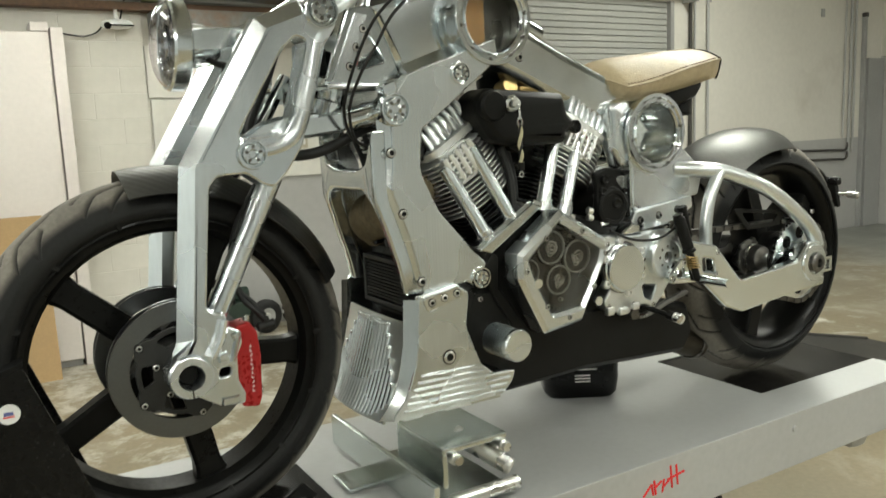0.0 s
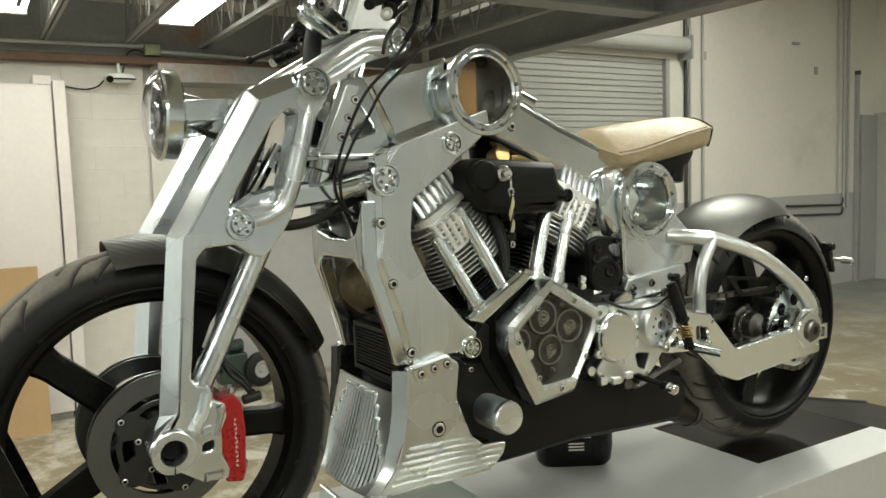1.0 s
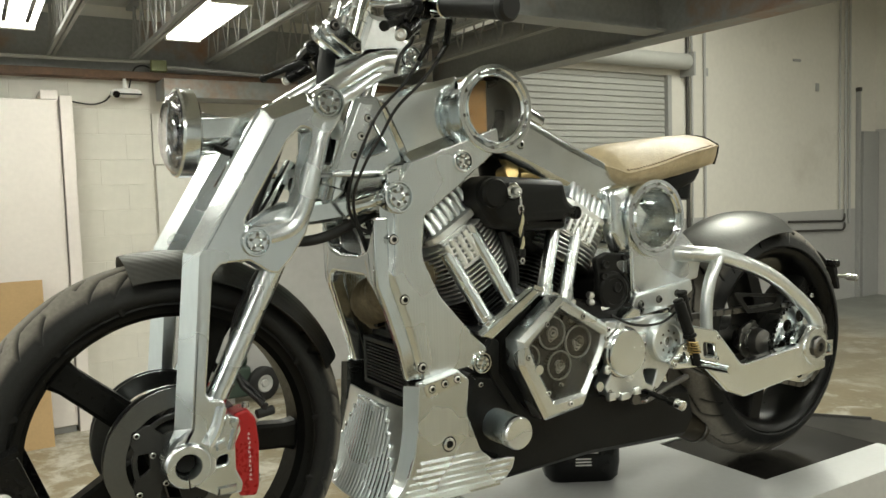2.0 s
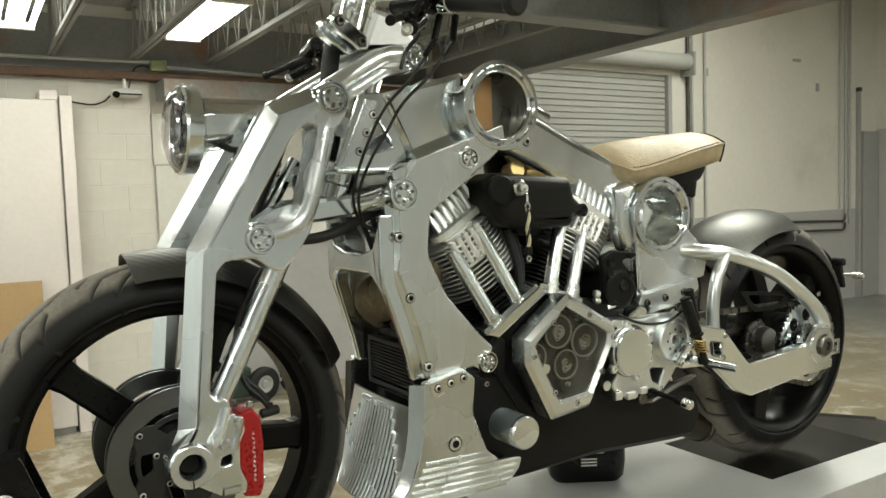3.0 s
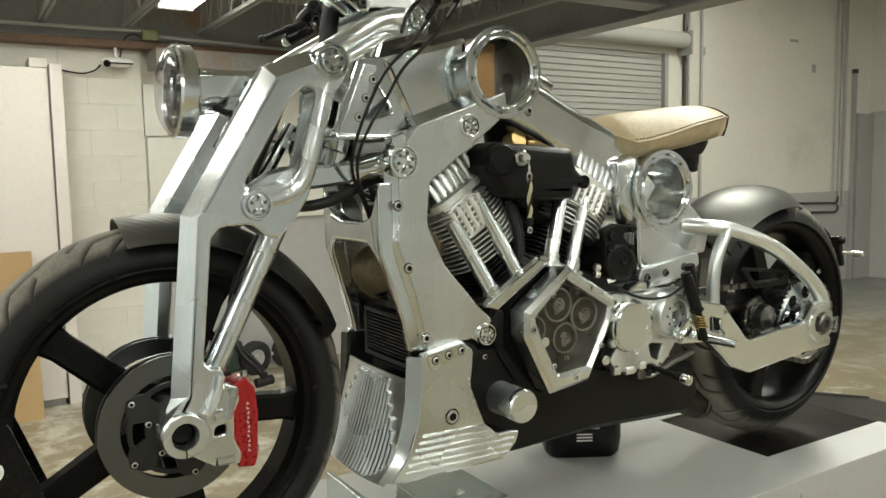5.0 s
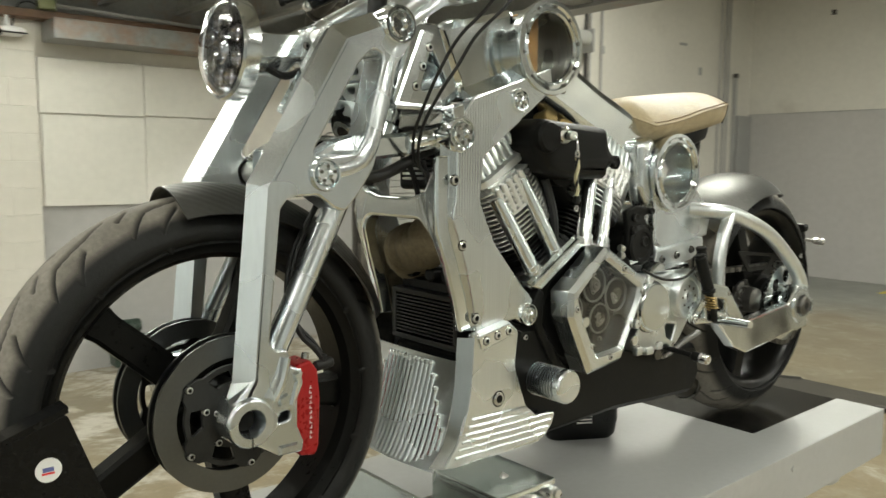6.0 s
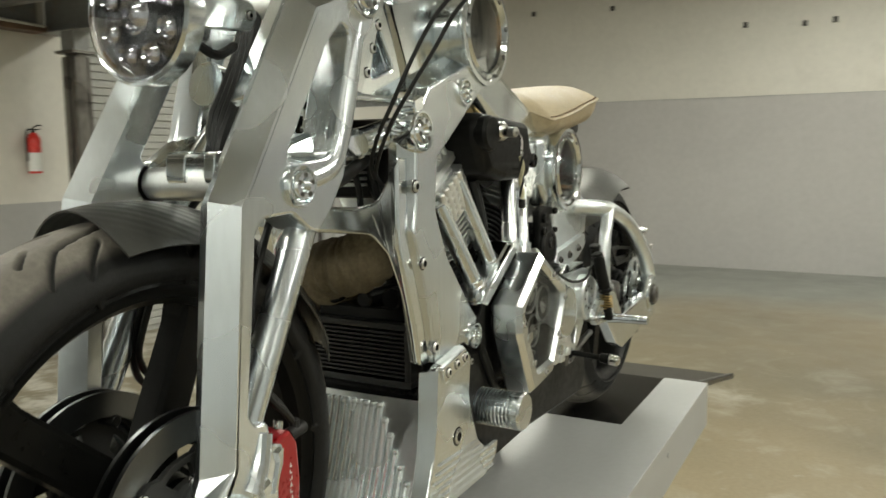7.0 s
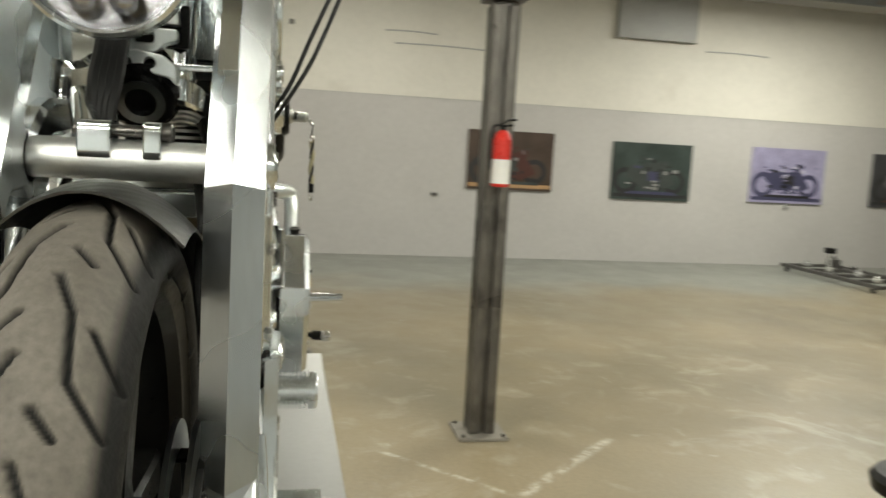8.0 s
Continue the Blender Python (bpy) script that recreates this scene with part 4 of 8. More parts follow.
def fork_mesh():
    bm = bmesh.new()
    plate(bm, FORK, FY0, FY1, [FORK_UP, [(0.045, 1.266, 0.006), (0.050, 1.280, 0.006), (0.067, 1.284, 0.006), (0.064, 1.268, 0.006)], ring_pts(AX, AZ, 0.0188, 24)], bev=0.004)
    # the slanting front facet
    rows = []
    for (xi, zi), (xo, zo) in zip(FRONT_IN, FRONT_OUT):
        rows.append([Vector((xi, FYC, zi)), Vector((xo, FY0, zo)), Vector((xo + 0.004, FY0, zo - 0.003)), Vector((xo + 0.004, FY1 + 0.001, zo - 0.003)), Vector((xo - 0.002, FY1 + 0.001, zo))])
    had = len(bm.faces)
    loft(bm, rows)
    side = bm.faces.layers.int.get("side")
    bm.faces.ensure_lookup_table()
    for k, f in enumerate(bm.faces[had:]):
        f[side] = 10 + k
    # raised pads and ribs of the foot
    for p, q, w in (((0.046, 1.298), (0.064, 1.303), 0.0075), ((0.046, 1.224), (0.078, 1.224), 0.0075), ((0.072, 1.330), (0.084, 1.334), 0.008)):
        u = Vector((q[0] - p[0], 0, q[1] - p[1])).normalized()
        n = Vector((-u.z, 0, u.x)) * w
        a, b = Vector((p[0], FY0, p[1])), Vector((q[0], FY0, q[1]))
        loft(bm, [[a - n, b - n, b + n, a + n], [a - n * 0.6 + u * 0.003 - Vector((0, 0.005, 0)), b - n * 0.6 - u * 0.003 - Vector((0, 0.005, 0)), b + n * 0.6 - u * 0.003 - Vector((0, 0.005, 0)), a + n * 0.6 + u * 0.003 - Vector((0, 0.005, 0))]])
    hose(bm, [(0.060, FY0 + 0.006, 1.362), (0.050, FY0 + 0.003, 1.330), (0.034, FY0 + 0.001, 1.304)], 0.012, 14)
    hose(bm, [(0.084, FY0 + 0.004, 1.338), (0.076, FY0 + 0.004, 1.312), (0.070, FY0 + 0.004, 1.290)], 0.007, 10)
    # hub clamp
    lathe(bm, [(0.0, 0.018), (0.0, 0.037), (0.043, 0.037), (0.048, 0.0345), (0.049, 0.033), (0.049, 0.0215), (0.044, 0.0195), (0.038, 0.0185), (0.01, 0.018)], (AX, -0.090, AZ), (0, -1, 0), 40, closed=True)
    # round struts proud of the plate
    rod(bm, (0.172, -0.103, 1.596), (0.041, -0.103, 1.342), 0.0190, 28, soft=0.004)
    hose(bm, [(0.268, FY0 + 0.018, 1.842), (0.255, FY0 + 0.015, 1.800), (0.234, FY0 + 0.013, 1.728), (0.219, FY0 + 0.013, 1.682), (0.202, FY0 + 0.013, 1.654), (0.172, FY0 + 0.014, 1.640), (0.135, FY0 + 0.015, 1.634)], 0.0175, 24)
    return bm


for s in (-1, 1):
    bm = fork_mesh()
    leg = part("fork_leg", bm if s < 0 else flipped(bm), M_FORK, bike, "machined aluminium girder fork leg with a slanted facet", sharp=24)
    if s < 0:
        bm = bmesh.new()
        loft(bm, [[(x - 0.0035, FYC + 0.001, z + 0.002), (x - 0.0025, FYC + 0.020, z + 0.0015), (x + 0.007, FYC + 0.020, z - 0.004), (x + 0.006, FYC + 0.001, z - 0.003)] for x, z in ((0.080, 1.724), (0.158, 1.852))])
        part("trim_strip", bm, M_POL, leg)
    # black sliver on the hub stands in for the shade of its split
    bm = boxes((AX - 0.0009, AX + 0.0009, -0.1395, -0.105, AZ - 0.0374, AZ - 0.0205))
    part("clamp_slot", bm if s < 0 else flipped(bm), M_BLACK, leg, "black insert drawing the shaded split in the axle clamp")
    round_boss(leg, 0.268, s * 0.132 + (2 * YM if s > 0 else 0), 1.866, 0.031, M_POL, depth=0.03)
    round_boss(leg, 0.130, s * 0.1315 + (2 * YM if s > 0 else 0), 1.632, 0.026, M_SATIN, depth=0.03, holes=5)

# cross shafts between the legs
bm = bmesh.new()
rod(bm, (0.130, -0.096, 1.632), (0.130, 0.122, 1.632), 0.021, 24)
rod(bm, (0.130, -0.096, 1.632), (0.130, -0.074, 1.632), 0.027, 24)
rod(bm, (0.130, 0.103, 1.632), (0.130, 0.122, 1.632), 0.027, 24)
shaft = part("cross_shaft", bm, M_CAST, bike, "cast aluminium cross shaft between the fork legs")
for y0, w in ((-0.024, 0.018), (0.024, 0.032)):
    bm = bmesh.new()
    plate(bm, [(0.105, 1.632), (0.108, 1.672), (0.150, 1.672), (0.153, 1.632)], y0, y0 + w, bev=0.002, fil=0.01)
    part("clamp_lug", bm, M_SATIN, shaft)
bm = bmesh.new()
rod(bm, (0.128, -0.02, 1.662), (0.128, 0.062, 1.662), 0.006, 12)
rod(bm, (0.128, -0.034, 1.662), (0.128, -0.02, 1.662), 0.010, 12, soft=0.002)
part("shaft_bolt", bm, M_GEAR, shaft)
bm = bmesh.new()
rod(bm, (0.268, -0.096, 1.866), (0.268, 0.122, 1.866), 0.022, 24)
part("cross_shaft", bm, M_CAST, bike)

# girder arms from the fork back to the frame
for s in (-1, 1):
    bm = bmesh.new()
    plate(bm, [(0.118, 1.612, 0.02), (0.120, 1.655, 0.02), (0.165, 1.684, 0.02), (0.197, 1.693, 0.02), (0.251, 1.694, 0.02), (0.319, 1.700, 0.01), (0.333, 1.680, 0.012), (0.317, 1.662, 0.01), (0.249, 1.654, 0.03), (0.181, 1.650, 0.03), (0.150, 1.612, 0.02)], -0.092, -0.068, bev=0.006)
    if s > 0:
        flipped(bm)
    part("lower_arm", bm, M_SATIN, bike, "polished lower girder arm")
for s in (-1, 1):
    bm = bmesh.new()
    hose(bm, [(0.318, s * 0.08, 1.681), (0.345, s * 0.082, 1.686), (0.395, s * 0.086, 1.699)], 0.021, 20)
    part("arm_pivot", bm, M_POL, bike)
for s in (-1, 1):
    bm = bmesh.new()
    hose(bm, [(0.262, s * 0.108, 1.880), (0.32, s * 0.10, 1.915), (0.385, s * 0.088, 1.950), (0.448, s * 0.085, 1.958)], 0.017, 14)
    part("upper_arm", bm, M_HALF, bike, "polished upper girder arm")
    bm = bmesh.new()
    hose(bm, [(0.275, s * 0.098, 1.858), (0.33, s * 0.09, 1.890), (0.40, s * 0.078, 1.930), (0.448, s * 0.075, 1.945)], 0.012, 12)
    part("arm_stay", bm, M_HALF, bike)
for s in (-1, 1):
    round_boss(bike, 0.450, s * 0.105 + (2 * YM if s > 0 else 0), 1.955, 0.026, M_POL, depth=0.05)

# fender
def shell(sections, thick=0.0022):
    """A curved sheet from rows of points, given thickness along its normals."""
    bm = bmesh.new()
    rows = [[bm.verts.new(p) for p in s] for s in sections]
    for p, q in zip(rows, rows[1:]):
        for k in range(len(p) - 1):
            bm.faces.new((p[k], p[k + 1], q[k + 1], q[k]))
    bmesh.ops.recalc_face_normals(bm, faces=bm.faces[:])
    bmesh.ops.solidify(bm, geom=bm.faces[:], thickness=thick)
    return bm


secs = []
for k in range(37):
    f = k / 36
    a = radians(101 - 80 * f)
    half = 0.078 - 0.012 * max(0, f - 0.9) / 0.1
    row = []
    for j in range(17):
        u = j / 16 * 2 - 1
        r = 0.342 - 0.045 * abs(u) ** 2.0
        row.append((AX + r * math.cos(a), 0.0105 + half * u, AZ + r * math.sin(a)))
    secs.append(row)
part("front_fender", shell(secs), M_FENDER, bike, "thin dark brushed steel front fender", sharp=60)

# headlight
HL = Vector((0.045, 0, 1.822))
bm = bmesh.new()
lathe(bm, [(-0.085, 0), (-0.085, 0.024), (-0.07, 0.034), (-0.034, 0.040), (-0.028, 0.066), (-0.022, 0.0775), (-0.004, 0.0785), (0.002, 0.0785), (0.006, 0.0755), (0.004, 0.0725), (-0.014, 0.068), (-0.024, 0.05), (-0.026, 0)], HL, (-1, 0, 0.03), 56)
lamp_body = part("headlight", bm, M_SATIN, bike, "round polished headlight on two arms")
bm = bmesh.new()
lathe(bm, [(0.002, 0.0725), (0.008, 0.071), (0.016, 0.063), (0.023, 0.047), (0.027, 0.027), (0.029, 0), (0.0265, 0), (0.0245, 0.027), (0.0205, 0.047), (0.0135, 0.062), (0.006, 0.069), (0.002, 0.0705)], HL, (-1, 0, 0.03), 48)
lens = part("lens", bm, M_LENS, lamp_body, "clear domed lens", sharp=80)
lens.visible_shadow = False
lamp_body.location.y = 0.018
bm = bmesh.new()
lathe(bm, [(-0.014, 0.0685), (-0.018, 0.040), (-0.020, 0)], HL, (-1, 0, 0.03), 40)
part("reflector", bm, M_BOWL, lamp_body, "grey inner bowl")
for k in range(8):
    a = 2 * math.pi * k / 8 + 0.39
    c = HL + Vector((-0.002, 0.047 * math.cos(a), 0.047 * math.sin(a)))
    bm = bmesh.new()
    lathe(bm, [(-0.010, 0.012), (0.000, 0.0138), (0.002, 0.0125), (-0.003, 0.010), (-0.001, 0.007), (0.002, 0)], c, (-1, 0, 0), 20)
    part("led_cell", bm, M_LED, lamp_body)
bm = bmesh.new()
lathe(bm, [(-0.012, 0.021), (0.000, 0.023), (0.002, 0.021), (-0.006, 0.018), (0.000, 0.010), (0.004, 0)], HL + Vector((-0.006, 0, 0)), (-1, 0, 0), 28)
part("led_cell", bm, M_LED, lamp_body)
for s in (-1, 1):
    bm = bmesh.new()
    plate(bm, [(0.070, 1.842), (0.155, 1.848, 0.012), (0.166, 1.832, 0.012), (0.152, 1.812, 0.012), (0.072, 1.806)], s * 0.060 - 0.005, s * 0.060 + 0.005, bev=0.002)
    part("lamp_arm", bm, M_SATIN, lamp_body)
    bolts(ME_BOLTS, [(0.150, s * 0.0655 if s < 0 else -0.0655, 1.830)], lamp_body, both=s > 0)
bm = bmesh.new()
hose(bm, [(0.10, -0.02, 1.80), (0.13, -0.03, 1.785), (0.17, -0.02, 1.80)], 0.006, 8)
part("lamp_cable", bm, M_HOSE, lamp_body)

# brake calipers
for s in (-1, 1):
    bm = bmesh.new()
    plate(bm, [(0.080, 1.347, 0.008), (0.104, 1.352, 0.006), (0.117, 1.334, 0.010), (0.121, 1.290, 0.01), (0.118, 1.218, 0.012), (0.112, 1.201, 0.008), (0.084, 1.206, 0.006), (0.079, 1.250, 0.01), (0.077, 1.300, 0.01)], -0.126, -0.078, bev=0.004)
    cal = part("brake_caliper", bm if s < 0 else flipped(bm), M_RED, bike, "red anodised brake caliper with worn pale lettering")
    bm = bmesh.new()
    for k in range(11):
        z0 = 1.230 + k * 0.0078
        box(bm, 0.1010, 0.1052, -0.1266, -0.1258, z0, z0 + 0.0016)
        box(bm, 0.1010 + 0.0014 * (k % 3), 0.1024 + 0.0014 * (k % 3), -0.1266, -0.1258, z0, z0 + 0.0046)
    part("lettering_bars", bm if s < 0 else flipped(bm), M_WHITEINK, cal, "worn pale lettering")
    for p, q, r in (((0.117, -0.095, 1.325), (0.128, -0.095, 1.326), 0.008), ((0.115, -0.095, 1.222), (0.127, -0.095, 1.220), 0.008), ((0.104, -0.108, 1.350), (0.106, -0.108, 1.360), 0.006)):
        bm = bmesh.new()
        rod(bm, p, q, r, 12, soft=0.001)
        part("caliper_bolt", bm if s < 0 else flipped(bm), M_STEEL, cal)
    bm = bmesh.new()
    for o in (0.0, 0.011):
        hose(bm, [(0.142, -0.104 + o, 1.340 + o), (0.126, -0.102 + o, 1.362 + o), (0.104, -0.096 + o, 1.388 + o), (0.094, -0.086 + o, 1.43), (0.11, -0.072 + o, 1.50), (0.15, -0.06, 1.57), (0.19, -0.05, 1.62)], 0.0048, 8)
    rod(bm, (0.124, -0.104, 1.334), (0.156, -0.104, 1.338), 0.0085, 12, soft=0.002)
    rod(bm, (0.138, -0.104, 1.330), (0.140, -0.104, 1.352), 0.0065, 10, soft=0.002)
    part("brake_hose", bm if s < 0 else flipped(bm), M_HOSE, cal)


# -- frame --
FP = [(0.372, 1.672, 0.02), (0.371, 1.590, 0.04), (0.364, 1.556, 0.02), (0.378, 1.522, 0.05), (0.399, 1.463, 0.08), (0.415, 1.399, 0.05), (0.424, 1.350, 0.003), (0.541, 1.362, 0.01), (0.565, 1.345, 0.015), (0.594, 1.360, 0.02), (0.590, 1.392, 0.02), (0.556, 1.424, 0.04), (0.483, 1.507, 0.06), (0.446, 1.584, 0.06),
      (0.454, 1.661, 0.015), (0.594, 1.762, 0.006), (0.632, 1.792, 0.006), (0.624, 1.829, 0.004), (0.428, 1.762, 0.01), (0.405, 1.732, 0.02), (0.372, 1.720, 0.02)]
for s in (-1, 1):
    bm = bmesh.new()
    plate(bm, [(p[0] + (0.018 if k < 7 or k > 19 else 0.0), *p[1:]) for k, p in enumerate(FP)], -0.132, -0.106, bev=0.003, fil=0.006)
    edge = [(0.372, 1.702), (0.371, 1.672), (0.371, 1.590), (0.366, 1.556), (0.379, 1.520), (0.399, 1.463), (0.414, 1.399), (0.424, 1.352)]
    had, lay = len(bm.faces), bm.faces.layers.int.get("side")
    loft(bm, [[(x + 0.022, -0.1315, z), (x - 0.001, -0.112, z), (x - 0.001, -0.098, z), (x + 0.03, -0.098, z)] for x, z in edge])
    bm.faces.ensure_lookup_table()
    for k, f in enumerate(bm.faces[had:]):
        f[lay] = 10 + (k if k < 4 * 3 else 12 + k % 4)
    side = part("frame_plate", bm if s < 0 else flipped(bm), M_MILL, bike, "machined aluminium frame side plate with fine tool lines", sharp=26)
    for x, z in ((0.386, 1.621), (0.405, 1.508), (0.438, 1.376)):
        piece("bolt", ME_BOLT, Matrix.Translation((x, s * 0.132 + (2 * YM if s > 0 else 0), z)) @ (FLIP if s > 0 else Matrix.Identity(4)), side)
    round_boss(side, 0.572, s * 0.133 + (2 * YM if s > 0 else 0), 1.367, 0.022, M_POL, depth=0.012)
    round_boss(side, 0.541, s * 0.133 + (2 * YM if s > 0 else 0), 1.763, 0.022, M_POL, depth=0.012)
    round_boss(side, 0.397, s * 0.136 + (2 * YM if s > 0 else 0), 1.699, 0.031, M_POL, depth=0.03)
    bm = bmesh.new()
    plate(bm, [(0.372, 1.742), (0.400, 1.752), (0.402, 1.728), (0.376, 1.720)], -0.140, -0.110, bev=0.003, fil=0.006)
    part("lug", bm if s < 0 else flipped(bm), M_POL, side)

bm = bmesh.new()
plate(bm, [(-0.122, 1.665, 0.002), (-0.108, 1.640, 0.02), (-0.088, 1.600, 0.03), (-0.045, 1.590, 0.03), (0.045, 1.590, 0.03), (0.088, 1.600, 0.03), (0.108, 1.640, 0.02), (0.122, 1.665, 0.002), (0.124, 1.352, 0.002), (0.110, 1.352, 0.004), (0.108, 1.47, 0.03), (0.100, 1.525, 0.03), (0.078, 1.552, 0.03), (-0.078, 1.552, 0.03), (-0.100, 1.525, 0.03), (-0.108, 1.47, 0.03), (-0.110, 1.352, 0.004), (-0.124, 1.352, 0.002)], 0.352, 0.384, bev=0.006, axis="x", res=2)
bmesh.ops.subdivide_edges(bm, edges=[e for e in bm.edges if e.calc_length() > 0.04], cuts=4)
for v in bm.verts:
    v.co.x += float(np.interp(v.co.z, [1.35, 1.40, 1.463, 1.54], [0.056, 0.045, 0.026, 0.0]))
part("frame_yoke", bm, M_SATIN, bike, "curved aluminium yoke joining the two frame plates")
part("frame_shelf", boxes((0.285, 0.425, -0.10, 0.10, 1.738, 1.747), bev=0.002), M_BRUSH, bike, "flat bright aluminium shelf under the tank")

for s in (-1, 1):
    bm = bmesh.new()
    plate(bm, [(0.288, 1.748, 0.008), (0.340, 1.884, 0.008), (0.388, 1.888, 0.01), (0.438, 1.768, 0.006), (0.40, 1.745, 0.004)], -0.084, -0.070, [[(0.373, 1.846, 0.006), (0.410, 1.788, 0.006), (0.350, 1.771, 0.006)]], bev=0.003)
    neck = part("neck_plate", bm if s < 0 else flipped(bm), M_SATIN, bike, "aluminium steering neck plate with a triangular opening")
    bm = bmesh.new()
    loft(bm, [[(0.300, -0.088, 1.752), (0.322, -0.088, 1.750), (0.322, -0.080, 1.750), (0.300, -0.080, 1.752)], [(0.352, -0.088, 1.872), (0.376, -0.088, 1.870), (0.376, -0.080, 1.870), (0.352, -0.080, 1.872)]])
    bar = part("neck_bar", bm if s < 0 else flipped(bm), M_BRUSH, neck)
    for x, z in ((0.365, 1.845), (0.350, 1.812), (0.335, 1.778)):
        piece("bolt", ME_BOLTS, Matrix.Translation((x, s * 0.088 + (2 * YM if s > 0 else 0), z)) @ Matrix.Scale(1.3, 4) @ (FLIP if s > 0 else Matrix.Identity(4)), bar)

for s in (-1, 1):
    bm = bmesh.new()
    loft(bm, [[(x, -0.130, z), (x + 0.004, -0.089, z + dz), (x + 0.004, -0.089, z - 0.006), (x, -0.125, z - 0.006)] for x, z, dz in ((0.432, 1.761, 0.020), (0.500, 1.785, 0.020), (0.590, 1.816, 0.020))])
    part("top_facet", bm if s < 0 else flipped(bm), M_SATIN, bike)

# tank
bm = bmesh.new()
plate(bm, [(0.383, 1.884, 0.006), (0.43, 1.897, 0.004), (0.50, 1.915, 0.01), (0.566, 1.934, 0.004), (0.566, 1.799, 0.004), (0.445, 1.758, 0.006)], -0.090, 0.090, bev=0.011)
part("tank", bm, M_SATIN, bike, "faceted brushed aluminium tank", sharp=24)


def porthole(x, z, r, rg, y, name, pane, lab):
    """A short drum across the machine with a flanged glass port at each end."""
    bm = bmesh.new()
    lathe(bm, [(-y + 0.012, rg + 0.008), (-y + 0.012, r * 0.93), (-y + 0.03, r * 0.93), (-y + 0.034, r * 0.88), (y - 0.034, r * 0.88), (y - 0.03, r * 0.93), (y - 0.012, r * 0.93), (y - 0.012, rg + 0.008)], (x, 0, z), (0, -1, 0), 64, closed=True)
    drum = part(name, bm, M_SATIN, bike, lab)
    for s in (-1, 1):
        bm = bmesh.new()
        lathe(bm, [(y - 0.014, r * 0.93), (y - 0.012, r * 0.985), (y - 0.004, r), (y, r * 0.985), (y, r * 0.90), (y - 0.004, r * 0.86), (y - 0.004, rg + 0.006), (y + 0.001, rg + 0.003), (y - 0.003, rg), (y - 0.014, rg)], (x, 0, z), (0, s, 0), 72, closed=True)
        fl = part("flange", bm, M_SATIN, drum, "polished flange ring with small screws")
        for k in range(10):
            a = 2 * math.pi * (k + 0.3) / 10
            piece("screw", ME_SCREW, Matrix.Translation((x + 0.88 * r * math.cos(a), s * (y - 0.003), z + 0.88 * r * math.sin(a))) @ (FLIP if s > 0 else Matrix.Identity(4)), fl)
        bm = bmesh.new()
        lathe(bm, [(y - 0.010, 0), (y - 0.010, rg), (y - 0.006, rg), (y - 0.006, 0)], (x, 0, z), (0, s, 0), 48)
        g = part("pane", bm, pane, drum, "round glass pane")
        g.visible_shadow = False
    return drum


bm = bmesh.new()
lathe(bm, [(0, 0), (0, 0.0042), (0.0022, 0.0042), (0.003, 0.003), (0.003, 0.0018), (0.001, 0.0016), (0.001, 0)], (0, 0, 0), (0, -1, 0), 10)
ME_SCREW = finish("screw", bm, M_GEAR)
drum = porthole(0.6215, 1.865, 0.0877, 0.063, 0.136, "air_port", M_SMOKE, "polished drum with a round window through the tank")
bm = boxes((0.628, 0.69, -0.09, 0.09, 1.812, 1.925), bev=0.002)
part("divider", bm, M_GEAR, drum, "dark plate inside the drum")
bm = boxes((0.570, 0.626, -0.094, 0.094, 1.812, 1.925), bev=0.002)
part("filter", bm, M_AMBER, drum, "amber element inside the drum")
porthole(1.074, 1.632, 0.0895, 0.064, 0.121, "seat_port", M_GLASS, "polished drum with a round window under the seat")


# spine tube from drum to drum
def rrect(c, u, v, hu, hv, rad=0.35, n=4):
    """A rounded rectangle about c, spanned by u and v."""
    out = []
    r = rad * min(hu, hv)
    for k, (a, b) in enumerate(((1, 1), (-1, 1), (-1, -1), (1, -1))):
        for j in range(n + 1):
            t = radians(90 * k + 90 * j / n)
            out.append(c + u * (a * (hu - r) + r * math.cos(t)) + v * (b * (hv - r) + r * math.sin(t)))
    return out


d = Vector((1.02 - 0.68, 0, 1.690 - 1.838)).normalized()
up = Vector((-d.z, 0, d.x))
bm = bmesh.new()
loft(bm, [rrect(Vector((0.655, 0, 1.842)) + d * t, Vector((0, 1, 0)), up, h, w, 0.4) for t, h, w in ((0, 0.078, 0.056), (0.06, 0.074, 0.055), (0.2, 0.070, 0.052), (0.34, 0.074, 0.056), (0.43, 0.085, 0.066))])
spine = part("spine", bm, M_SATIN, bike, "brushed aluminium spine between the two drums", sharp=40)
bm = bmesh.new()
loft(bm, [rrect(Vector((0.705, 0, 1.842)) + d * t + up * 0.048, Vector((0, 1, 0)), up, 0.05, 0.014, 0.5) for t in (0, 0.02, 0.07, 0.09)])
part("filler_block", bm, M_POL, spine)
bolts(ME_BOLT, [(0.725, -0.0735, 1.800)], spine, both=True)

for s in (-1, 1):
    bm = bmesh.new()
    plate(bm, [(0.948, 1.700, 0.02), (1.000, 1.715, 0.02), (1.075, 1.640, 0.01), (1.020, 1.545, 0.01), (0.972, 1.556, 0.012), (0.955, 1.600, 0.02), (0.950, 1.662, 0.02)], -0.104, -0.060, bev=0.018, res=4)
    part("drum_cheek", bm if s < 0 else flipped(bm), M_HALF, spine, "rounded flank running from the spine into the drum", sharp=40)

